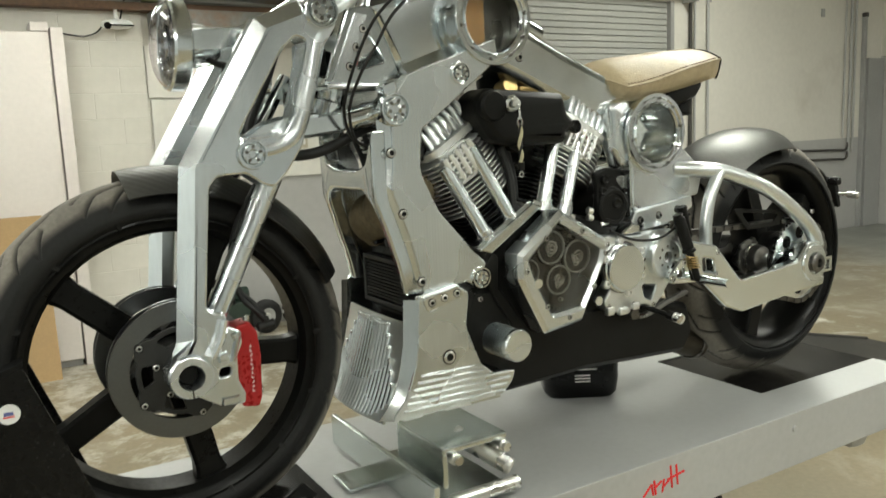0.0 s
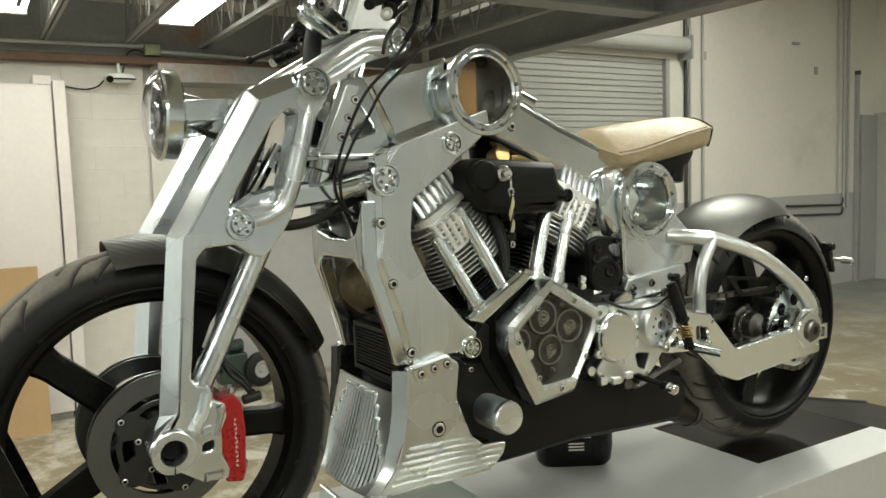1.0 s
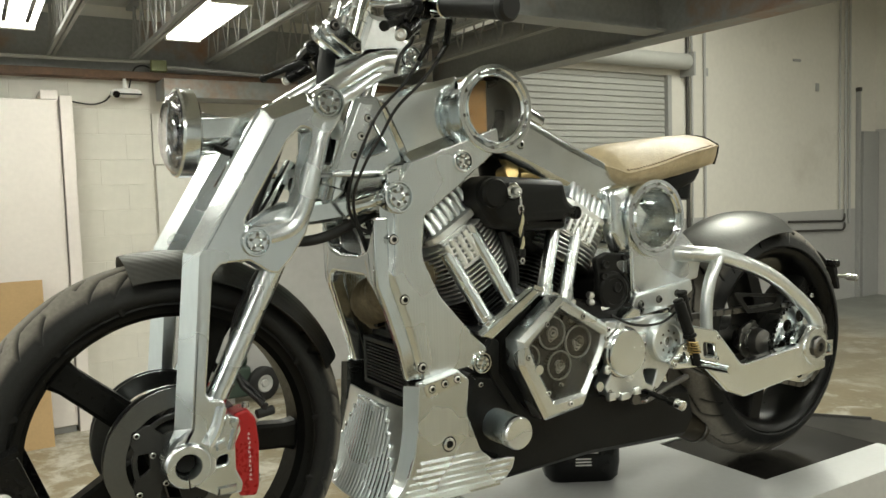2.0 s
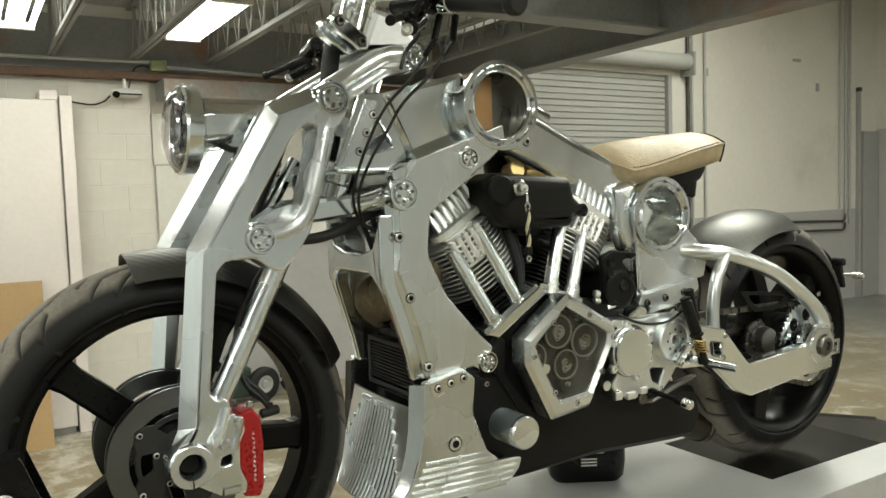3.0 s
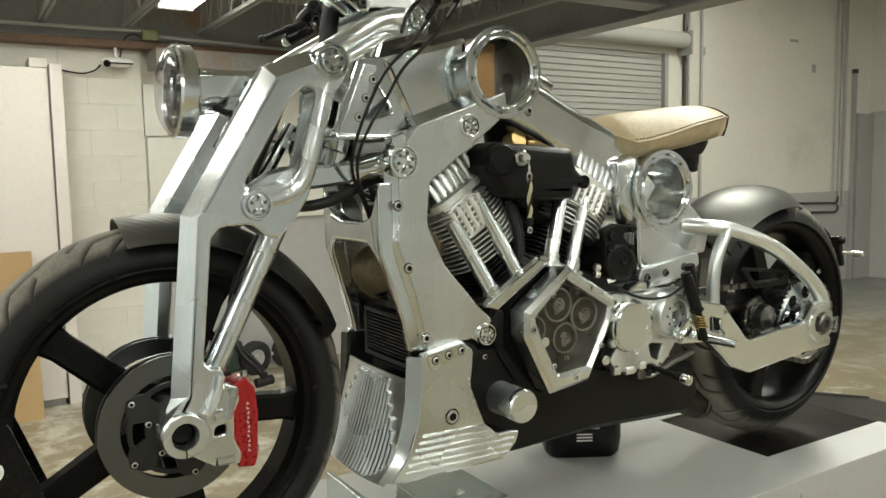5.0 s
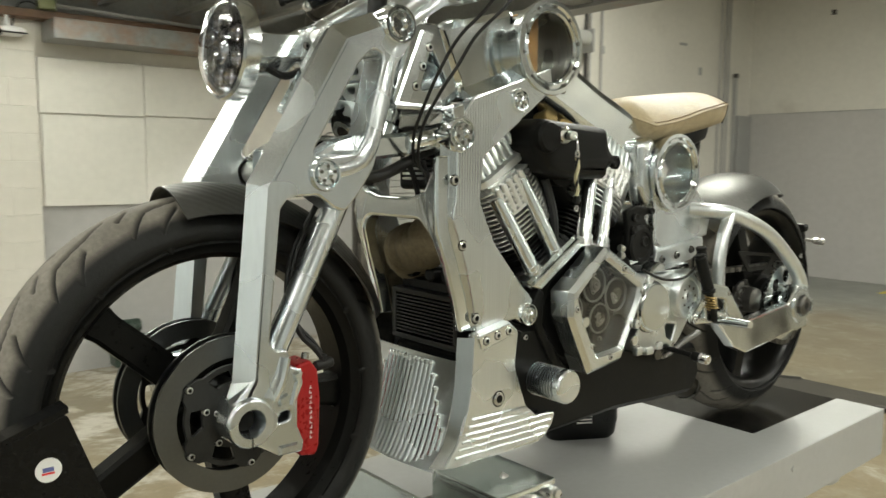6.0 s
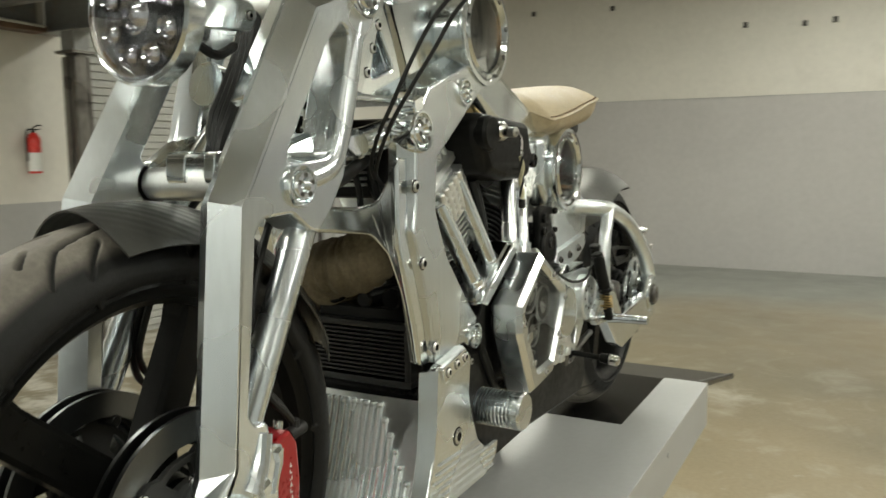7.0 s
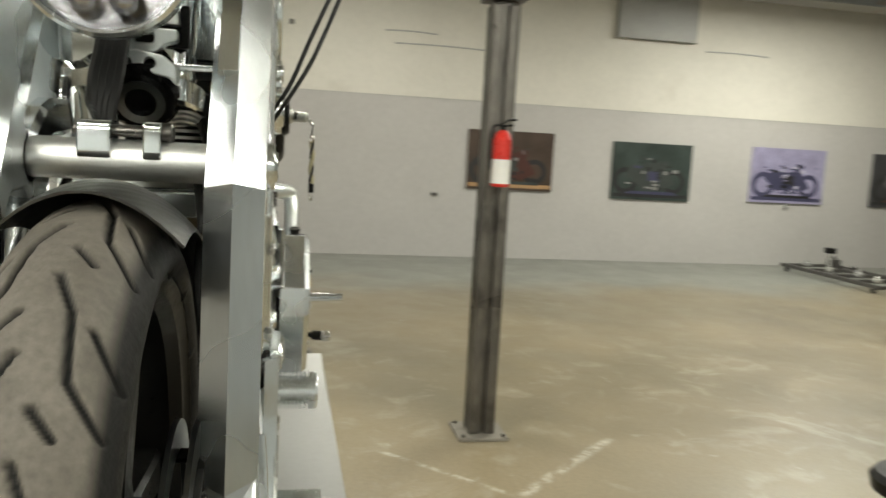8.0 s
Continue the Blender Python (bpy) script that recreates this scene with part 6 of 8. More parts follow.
lathe(bm, [(0, 0), (0, 0.0118), (0.002, 0.0118), (0.002, 0)], (1.047, -0.166, 1.357), (0, -1, 0), 20)
part("bore", bm, M_GEAR, cap, "dark disc set in the bore of the cap")
for x, z in ((0.885, 1.400), (0.990, 1.375), (0.992, 1.355), (0.990, 1.335), (0.888, 1.262), (1.022, 1.248), (1.098, 1.398), (0.96, 1.258)):
    piece("bolt", ME_BOLTS, Matrix.Translation((x, -0.158, z)), gearbox)
bm = bmesh.new()
plate(bm, [(0.92, 1.416), (0.965, 1.440), (0.985, 1.434), (0.985, 1.422), (1.08, 1.430), (1.08, 1.414)], -0.155, -0.10, bev=0.004, fil=0.006)
part("top_bracket", bm, M_SATIN, gearbox)
bm = bmesh.new()
hose(bm, [(0.89, -0.162, 1.430), (0.95, -0.172, 1.405), (1.02, -0.178, 1.402), (1.08, -0.172, 1.422), (1.13, -0.165, 1.445)], 0.003, 8)
part("cable", bm, M_HOSE, gearbox)

# foot controls
bm = bmesh.new()
plate(bm, [(1.026, 1.317, 0.008), (1.040, 1.298, 0.006), (1.122, 1.292, 0.008), (1.124, 1.306, 0.008), (1.100, 1.314, 0.01), (1.084, 1.352, 0.012), (1.064, 1.352, 0.010)], -0.200, -0.184, [[(1.073, 1.334, 0.004), (1.086, 1.309, 0.004), (1.050, 1.312, 0.004)]], bev=0.003)
foot = part("foot_bracket", bm, M_SATIN, bike, "bright triangular foot control bracket")
bm = bmesh.new()
hose(bm, [(1.122, -0.185, 1.300), (1.118, -0.24, 1.302), (1.113, -0.290, 1.303)], 0.0095, 12, radii=[0.0105, 0.0095, 0.009])
part("foot_peg", bm, M_SATIN, foot)
bolts(ME_BOLTS, [(1.074, -0.200, 1.343), (1.041, -0.200, 1.309)], foot)
bm = bmesh.new()
rod(bm, (1.012, -0.150, 1.240), (1.0065, -0.218, 1.237), 0.006, 12, soft=0.002)
rod(bm, (1.0065, -0.216, 1.237), (1.004, -0.250, 1.235), 0.0105, 14, soft=0.003)
peg = part("shift_peg", bm, M_BLACK, bike, "dark steel shift peg with bright tip")
bm = bmesh.new()
rod(bm, (1.0052, -0.236, 1.236), (1.0036, -0.258, 1.2345), 0.0115, 14, soft=0.003)
part("tip", bm, M_STEEL, peg)
bm = bmesh.new()
lathe(bm, [(0, 0), (0, 0.012), (0.008, 0.012), (0.008, 0)], (0.965, -0.15, 1.234), (0, -1, 0), 12)
hose(bm, [(0.965, -0.152, 1.234), (1.0, -0.15, 1.225), (1.07, -0.15, 1.245), (1.13, -0.155, 1.262)], 0.007, 8)
part("shift_linkage", bm, M_GEAR, bike)

# coil-over damper
bm = bmesh.new()
rod(bm, (1.066, -0.190, 1.446), (1.088, -0.200, 1.372), 0.0130, 20, soft=0.003)
rod(bm, (1.064, -0.189, 1.452), (1.066, -0.190, 1.446), 0.012, 16, soft=0.002)
rod(bm, (1.088, -0.200, 1.372), (1.090, -0.201, 1.364), 0.0155, 20, soft=0.002)
rod(bm, (1.090, -0.201, 1.366), (1.112, -0.205, 1.300), 0.0085, 14)
damper = part("damper", bm, M_BLACK, bike, "black gas damper with a brass spring")
bm = bmesh.new()
rod(bm, (1.093, -0.175, 1.462), (1.114, -0.175, 1.392), 0.0110, 18, soft=0.003)
rod(bm, (1.092, -0.175, 1.466), (1.094, -0.175, 1.458), 0.0125, 18, soft=0.002)
part("reservoir", bm, M_BLACK, damper, "black reservoir")
bm = bmesh.new()
pts = []
for k in range(60):
    t = k / 59
    a = 2 * math.pi * 5.5 * t
    c = Vector((1.094, -0.202, 1.358)).lerp(Vector((1.104, -0.204, 1.326)), t)
    pts.append(c + Vector((0.0125 * math.cos(a), 0.0115 * math.sin(a), 0)))
hose(bm, pts, 0.0019, 6, steps=0)
part("spring", bm, M_BRASS, damper, "brass coil spring")

# belly: black exhaust box, finned aluminium pan
bm = bmesh.new()
plate(bm, [(0.553, 1.346, 0.01), (0.630, 1.340, 0.01), (0.705, 1.240, 0.02), (0.86, 1.262, 0.02), (1.175, 1.225, 0.03), (1.190, 1.150, 0.03), (1.160, 1.106, 0.02), (1.021, 1.112, 0.01), (0.852, 1.121, 0.01), (0.632, 1.115, 0.006), (0.600, 1.165, 0.006), (0.545, 1.19, 0.006), (0.522, 1.273, 0.01)], -0.128, 0.128, bev=0.012)
exhaust = part("exhaust_box", bm, M_BLACK, bike, "matt black exhaust box under the engine")
bolts(ME_BOLTS, [(0.572, -0.128, 1.322)], exhaust)
bm = bmesh.new()
rings = [(0.0, 0.0), (0.0, 0.0225)]
for k in range(10):
    y = 0.004 + k * 0.0068
    rings += [(y, 0.0240), (y + 0.0007, 0.0318), (y + 0.0036, 0.0318), (y + 0.0043, 0.0240)]
rings += [(0.0735, 0.0240), (0.0745, 0.0322), (0.085, 0.0322), (0.089, 0.0295), (0.089, 0.0)]
lathe(bm, rings, (0.603, -0.124, 1.238), (0, -1, 0), 48)
part("frame_slider", bm, M_HALF, exhaust, "turned aluminium crash slider with grooves")

BP = [(0.420, 1.350, 0.004), (0.506, 1.366, 0.012), (0.534, 1.343, 0.012), (0.526, 1.277, 0.04), (0.557, 1.196, 0.03), (0.586, 1.173, 0.015), (0.640, 1.169, 0.006), (0.632, 1.146, 0.01), (0.608, 1.123, 0.008), (0.352, 1.120, 0.006), (0.386, 1.160, 0.04), (0.408, 1.22, 0.05), (0.416, 1.27, 0.03)]
for s in (-1, 1):
    bm = bmesh.new()
    plate(bm, BP, -0.147, -0.133, bev=0.003)
    belly = part("belly_plate", bm if s < 0 else flipped(bm), M_BRUSH, bike, "brushed aluminium belly plate with milled ridges")
    bm = bmesh.new()
    plate(bm, [(0.428, 1.346, 0.004), (0.505, 1.361, 0.008), (0.528, 1.341, 0.008), (0.438, 1.321, 0.004)], -0.151, -0.146, bev=0.0015)
    cap = part("bolt_strip", bm if s < 0 else flipped(bm), M_POL, belly)
    for x, z in ((0.447, 1.337), (0.475, 1.343), (0.503, 1.348)):
        piece("bolt", ME_BOLTS, Matrix.Translation((x, s * 0.151 + (2 * YM if s > 0 else 0), z)) @ Matrix.Scale(1.35, 4) @ (FLIP if s > 0 else Matrix.Identity(4)), cap)
    piece("bolt", ME_BOLTL, Matrix.Translation((0.483, s * 0.147 + (2 * YM if s > 0 else 0), 1.224)) @ (FLIP if s > 0 else Matrix.Identity(4)), belly)
    for k in range(6):
        z = 1.198 - 0.0125 * k
        x0, x1 = 0.418 - 0.008 * k, (0.555 + 0.012 * k if k < 2 else 0.615 + 0.004 * k) - (0.010 * (k - 3) if k > 3 else 0)
        bm = bmesh.new()
        rod(bm, (x0, -0.146, z), (x1, -0.146, z - 0.004), 0.0036, 8, soft=0.002)
        part("ridge", bm if s < 0 else flipped(bm), M_BRUSH, belly)


def belly_x(z, y):
    """The front of the belly pan: it leans forward and bows out in the middle."""
    return 0.343 + 0.069 * ((z - 1.11) / 0.19) ** 0.6 - (0.006 + 0.010 * (1.298 - z) / 0.19) * (1 - (y / 0.134) ** 2) if z > 1.11 else 0.343


bm = bmesh.new()
secs = []
for k in range(15):
    z = 1.112 + (1.298 - 1.112) * k / 14
    secs.append([(belly_x(z, y), y, z) for y in np.linspace(-0.127, 0.127, 15)])
rows = [[bm.verts.new(p) for p in s] for s in secs]
for p, q in zip(rows, rows[1:]):
    for k in range(14):
        bm.faces.new((p[k], q[k], q[k + 1], p[k + 1]))
bmesh.ops.recalc_face_normals(bm, faces=bm.faces[:])
bmesh.ops.solidify(bm, geom=bm.faces[:], thickness=0.006)
pan = part("belly_pan", bm, M_PAN, bike, "bowed aluminium belly pan with upright ribs", sharp=50)
for k in range(21):
    y = 0.0120 * (k - 10)
    step = max(0, abs(k - 10) - 5)
    top, foot_z = 1.288 - 0.021 * step, 1.118 + 0.0012 * step ** 2
    bm = bmesh.new()
    hose(bm, [(belly_x(z, y) - 0.0085, y, z) for z in np.linspace(foot_z, top, 11)], 0.0042, 8, steps=0)
    lathe(bm, [(-0.006, 0.0), (-0.004, 0.0045), (0.0, 0.0058), (0.004, 0.0045), (0.006, 0.0)], (belly_x(top, y) - 0.009, y, top), (0, 0, 1), 10)
    part("rib", bm, M_HALF, pan)
for s in (-1, 1):
    bm = bmesh.new()
    loft(bm, [[(x1 - 0.022, -0.127, z), (x1, -0.1465, z), (x1 + 0.004, -0.134, z), (x1 - 0.012, -0.120, z)] for x0, x1, z in ((0.348, 0.357, 1.122), (0.360, 0.374, 1.14), (0.372, 0.389, 1.16), (0.386, 0.404, 1.20), (0.398, 0.416, 1.26), (0.408, 0.421, 1.345))])
    part("chamfer_strip", bm if s < 0 else flipped(bm), M_SATIN, pan)
part("pan_floor", boxes((0.385, 0.61, -0.133, 0.133, 1.112, 1.120)), M_BRUSH, pan)

# header pipe, cooler and dark parts inside the frame
bm = bmesh.new()
pipe = [(0.60, -0.02, 1.56), (0.52, -0.03, 1.545), (0.445, -0.045, 1.528), (0.424, 0.0, 1.497), (0.436, 0.06, 1.482), (0.50, 0.08, 1.43), (0.56, 0.07, 1.34)]
path = smooth_path(pipe, 14)
radii = [float(np.interp(k / len(path), [0, 0.28, 0.42, 1.0], [0.030, 0.032, 0.047, 0.045])) + 0.0024 * math.sin(k * 1.55) for k in range(len(path))]
hose(bm, path, 0.036, 18, steps=0, radii=radii)
part("header_pipe", bm, M_WRAP, bike, "exhaust header in tan heat wrap")
cooler = part("oil_cooler", boxes((0.425, 0.46, -0.098, 0.098, 1.308, 1.318), (0.425, 0.46, -0.098, 0.098, 1.398, 1.408), (0.425, 0.46, -0.098, -0.086, 1.318, 1.398), (0.425, 0.46, 0.086, 0.098, 1.318, 1.398), (0.44, 0.455, -0.086, 0.086, 1.318, 1.398), bev=0.002), M_COOL, bike, "black finned oil cooler")
bm = bmesh.new()
box(bm, 0.427, 0.458, -0.086, 0.086, -0.0012, 0.0012)
ME_FIN = finish("fin", bm, M_COOL)
for k in range(11):
    piece("fin", ME_FIN, Matrix.Translation((0, 0, 1.3245 + 0.0068 * k)), cooler)
bm = boxes((0.44, 0.56, -0.10, 0.10, 1.20, 1.300), bev=0.006)
box(bm, 0.44, 0.50, -0.085, 0.085, 1.300, 1.430, bev=0.004)
part("regulator", bm, M_BLACKG, bike, "gloss black electrics behind the cooler")
for y, z, r in ((-0.06, 1.445, 0.018), (-0.01, 1.441, 0.014), (0.05, 1.446, 0.016)):
    bm = bmesh.new()
    rod(bm, (0.43, y, z), (0.52, y, z), r, 14, soft=0.003)
    part("relay", bm, M_BLACKG, bike)
bm = bmesh.new()
box(bm, 0.42, 0.50, -0.07, 0.07, 1.60, 1.72, bev=0.008)
hose(bm, [(0.36, -0.06, 1.70), (0.37, -0.07, 1.64), (0.40, -0.06, 1.60), (0.43, -0.03, 1.62)], 0.006, 8)
hose(bm, [(0.34, -0.03, 1.70), (0.36, -0.05, 1.63), (0.385, -0.04, 1.58), (0.42, -0.02, 1.56)], 0.005, 8)
hose(bm, [(0.19, -0.05, 1.628), (0.236, -0.07, 1.624), (0.284, -0.072, 1.632), (0.334, -0.072, 1.653), (0.377, -0.068, 1.670), (0.42, -0.05, 1.68)], 0.010, 12)
part("wiring", bm, M_HOSE, bike, "black wiring and coil inside the frame")
bm = bmesh.new()
for k in range(7):
    lathe(bm, [(0, 0.010), (0, 0.026), (0.004, 0.026), (0.004, 0.010)], (0.40, -0.01, 1.62 + 0.009 * k), (0, 0, 1), 20, closed=True)
part("horn", bm, M_CAST, bike, "finned pale housing")

# steering neck, shock and bars
bm = bmesh.new()
rod(bm, (0.318, 0, 1.70), (0.415, 0, 1.985), 0.034, 28, soft=0.004)
rod(bm, (0.312, 0, 1.685), (0.324, 0, 1.718), 0.046, 28, soft=0.004)
part("steering_neck", bm, M_POL, bike, "polished steering neck")
bm = bmesh.new()
rod(bm, (0.225, 0.01, 1.70), (0.30, 0.015, 1.745), 0.044, 28, soft=0.006)
SHY = 0.012
shock = part("front_shock", bm, M_BLACKG, bike, "black front shock with polished end clamp")
bm = bmesh.new()
lathe(bm, [(-0.004, 0.018), (-0.004, 0.028), (0.004, 0.028), (0.004, 0.018)], (0.223, 0.01, 1.698), (-0.86, 0, -0.5), 28, closed=True)
part("ring", bm, M_POL, shock)
PLATES = [
    ([(-0.045, 1.716, 0.004), (-0.043, 1.740, 0.010), (-0.028, 1.752, 0.012), (0.0, 1.757, 0.02), (0.028, 1.752, 0.012), (0.043, 1.740, 0.010), (0.045, 1.716, 0.004), (0.034, 1.727, 0.010), (0.0, 1.731, 0.02), (-0.034, 1.727, 0.010)], [ring_pts(-0.013, 1.742, 0.0065, 16), ring_pts(0.013, 1.742, 0.0065, 16)]),
    ([(-0.052, 1.786, 0.004), (0.048, 1.786, 0.004), (0.046, 1.774, 0.006), (0.030, 1.766, 0.012), (0.018, 1.757, 0.010), (-0.020, 1.757, 0.010), (-0.032, 1.767, 0.012), (-0.052, 1.772, 0.006)], [[(-0.018, 1.780, 0.005), (0.014, 1.780, 0.005), (0.014, 1.768, 0.006), (-0.018, 1.768, 0.006)]]),
    ([(-0.050, 1.826, 0.006), (0.030, 1.828, 0.006), (0.036, 1.791, 0.004), (-0.054, 1.791, 0.004)], [[(-0.026, 1.814, 0.006), (0.016, 1.814, 0.004), (0.018, 1.801, 0.004), (-0.034, 1.801, 0.006)]]),
]
for k, (shape, holes) in enumerate(PLATES):
    bm = bmesh.new()
    wide, near = (1.0, 0.026) if k == 0 else (0.78, 0.0)
    plate(bm, [(0.012 + wide * p[0], *p[1:]) for p in shape], 0.234 - near, 0.262 - near, [[(0.012 + wide * p[0], *p[1:]) for p in h] for h in holes], bev=0.002, axis="x")
    part("clamp_plate", bm, M_PAN, shock)
# black filler added behind the plates to darken their holes and slots
bm = bmesh.new()
box(bm, 0.222, 0.272, -0.020, 0.044, 1.722, 1.750, bev=0.003)
box(bm, 0.256, 0.272, -0.040, 0.026, 1.766, 1.818, bev=0.003)
part("inner_block", bm, M_BLACK, shock)
shock.location.x, shock.location.y = 0.045, SHY
bm = bmesh.new()
rod(bm, (0.20, 0.045, 1.668), (0.27, 0.07, 1.77), 0.012, 12)
rod(bm, (0.135, 0.05, 1.64), (0.21, 0.075, 1.70), 0.014, 12, soft=0.004)
lathe(bm, [(-0.014, 0.0), (-0.014, 0.030), (0.014, 0.030), (0.014, 0)], (0.225, 0.088, 1.76), (-1, 0, 0.2), 28)
part("linkage", bm, M_POL, bike, "polished steering linkage")
for k in range(4):
    bm = bmesh.new()
    o = 0.007 * k
    hose(bm, [(0.255, 0.032 + o, 1.86), (0.236, 0.032 + o, 1.80), (0.213 - o * 0.3, 0.034 + o, 1.746), (0.198 - o * 0.4, 0.036 + o, 1.716), (0.186, 0.040 + o * 0.8, 1.685), (0.180, 0.042 + o * 0.6, 1.650)], 0.0075, 8)
    part("front_cable", bm, M_HOSE, bike, "black cable in a bundle")
bm = bmesh.new()
plate(bm, [(0.352, 1.960, 0.006), (0.384, 2.044, 0.01), (0.436, 2.034, 0.02), (0.474, 1.992, 0.012), (0.460, 1.970, 0.006)], -0.072, 0.072, bev=0.012)
plate(bm, [(0.362, 1.962, 0.012), (0.440, 1.977, 0.012), (0.452, 1.930, 0.012), (0.368, 1.921, 0.012)], -0.094, 0.094, bev=0.008)
part("top_clamp", bm, M_CLAMP, bike, "machined top clamp")
for yy in (-0.092, -0.040):
    bm = bmesh.new()
    plate(bm, [(0.281, 2.000, 0.016), (0.286, 2.018, 0.014), (0.304, 2.020, 0.014), (0.352, 1.982, 0.006), (0.352, 1.960, 0.006), (0.334, 1.958, 0.006), (0.290, 1.988, 0.016)], yy - 0.012, yy + 0.012, bev=0.004)
    part("link_arm", bm, M_SATIN, bike, "forked aluminium link arm")
bolts(ME_BOLTK, [(0.299, -0.104, 2.005), (0.340, -0.104, 1.972)], bike)
bm = bmesh.new()
hose(bm, [(0.345, 0.0, 2.03), (0.333, 0.0, 1.995), (0.321, 0.0, 1.933), (0.318, 0.0, 1.86)], 0.017, 14)
part("stem_hose", bm, M_HOSE, bike, "thick black hose at the steering head")
for y in (-0.055, 0.055):
    bm = bmesh.new()
    rod(bm, (0.352, y, 1.985), (0.385, y, 2.085), 0.019, 24, soft=0.003)
    for k in range(3):
        lathe(bm, [(-0.002, 0.018), (-0.002, 0.0215), (0.002, 0.0215), (0.002, 0.018)], (0.366 + 0.007 * k, y, 2.028 + 0.021 * k), (0.31, 0, 0.95), 24, closed=True)
    part("riser", bm, M_POL, bike, "polished bar riser")
bm = bmesh.new()
hose(bm, [(0.452, -0.42, 1.985), (0.424, -0.255, 2.022), (0.405, -0.14, 2.055), (0.395, 0.0, 2.075), (0.405, 0.14, 2.055), (0.424, 0.255, 2.022), (0.452, 0.42, 1.985)], 0.0125, 16)
bars = part("handlebar", bm, M_POL, bike, "low polished handlebar with black grips and levers")


def cluster(s):
    """Grip, bright collar, master cylinder, lever and hose of one side."""
    bm = bmesh.new()
    hose(bm, [(0.428, s * 0.278, 2.016), (0.436, s * 0.33, 2.005), (0.449, s * 0.405, 1.988)], 0.0205, 20)
    lathe(bm, [(0, 0), (0, 0.0215), (0.006, 0.024), (0.014, 0.023), (0.018, 0.018), (0.018, 0)], (0.449, s * 0.405, 1.988), (0.15, s * 0.97, -0.2), 20)
    part("grip", bm, M_HOSE, bars, "black rubber grip")
    bm = bmesh.new()
    rod(bm, (0.424, s * 0.250, 2.022), (0.428, s * 0.276, 2.016), 0.0225, 24, soft=0.002)
    part("collar", bm, M_POL, bars, "bright knurled collar")
    bm = bmesh.new()
    rod(bm, (0.421, s * 0.243, 2.024), (0.417, s * 0.205, 2.034), 0.020, 20, soft=0.003)
    box(bm, 0.375, 0.420, s * 0.228 - 0.012, s * 0.228 + 0.012, 2.000, 2.030, bev=0.005)
    rod(bm, (0.380, s * 0.262, 2.010), (0.372, s * 0.175, 2.020), 0.0155, 20, soft=0.004)
    rod(bm, (0.392, s * 0.215, 2.012), (0.400, s * 0.215, 1.975), 0.007, 12, soft=0.002)
    clampv = part("lever_clamp", bm, M_BLACKG, bars, "gloss black master cylinder and clamp")
    bm = bmesh.new()
    hose(bm, [(0.384, s * 0.232, 1.998), (0.356, s * 0.250, 1.990), (0.330, s * 0.268, 1.980), (0.308, s * 0.286, 1.971), (0.296, s * 0.298, 1.966)], 0.0075, 12, radii=[0.010, 0.0085, 0.0062, 0.0058, 0.0085])
    part("lever", bm, M_BLACK, bars, "black lever")
    bm = bmesh.new()
    rod(bm, (0.377, s * 0.240, 2.018), (0.376, s * 0.240, 1.986), 0.0075, 12, soft=0.002)
    part("pivot", bm, M_STEEL, clampv)
    bm = bmesh.new()
    rod(bm, (0.346, s * 0.268, 1.966), (0.388, s * 0.232, 1.990), 0.0145, 18, soft=0.004)
    rod(bm, (0.352, s * 0.270, 1.984), (0.396, s * 0.246, 2.034), 0.0065, 10, soft=0.002)
    part("reservoir", bm, M_BLACKG, clampv, "gloss black fluid reservoir")
    bm = bmesh.new()
    lathe(bm, [(-0.008, 0), (-0.008, 0.0125), (0.004, 0.0125), (0.007, 0.0095), (0.007, 0)], (0.394, s * 0.25, 2.036), (-0.3, -1, 0), 20)
    part("cap", bm, M_SATIN, clampv, "bright round cap")
    bm = bmesh.new()
    lathe(bm, [(-0.01, 0), (-0.01, 0.0095), (0.004, 0.0095), (0.006, 0.007), (0.003, 0.004), (0.003, 0)], (0.342, s * 0.268, 1.962), (-0.4, -1, 0), 16)
    part("adjuster", bm, M_STEEL, clampv, "bright lever adjuster")
    bm = bmesh.new()
    hose(bm, [(0.398, s * 0.21, 1.98), (0.396, s * 0.205, 1.965), (0.395, s * 0.18, 1.955), (0.405, s * 0.14, 1.945), (0.42, s * 0.10, 1.93)], 0.0036, 8)
    part("brake_line", bm, M_HOSE, bars)


for s in (-1, 1):
    cluster(s)
CABLES = [[(0.425, -0.235, 2.0), (0.412, -0.235, 1.955), (0.375, -0.22, 1.895), (0.334, -0.197, 1.845), (0.312, -0.174, 1.79), (0.298, -0.15, 1.73), (0.302, -0.125, 1.69), (0.33, -0.095, 1.65), (0.38, -0.07, 1.63)],
          [(0.45, -0.245, 2.0), (0.442, -0.245, 1.955), (0.405, -0.232, 1.90), (0.360, -0.212, 1.851), (0.336, -0.193, 1.802), (0.314, -0.173, 1.756), (0.306, -0.14, 1.70), (0.335, -0.10, 1.645), (0.40, -0.07, 1.62)]]
for path in CABLES:
    bm = bmesh.new()
    hose(bm, path, 0.0029, 8)
    part("control_cable", bm, M_HOSE, bars)
    bm = bmesh.new()
    rod(bm, path[1], Vector(path[1]).lerp(Vector(path[2]), 0.45), 0.0048, 10, soft=0.001)
    rod(bm, path[0], path[1], 0.0062, 10, soft=0.002)
    part("cable_adjuster", bm, M_BLACKG, bars)

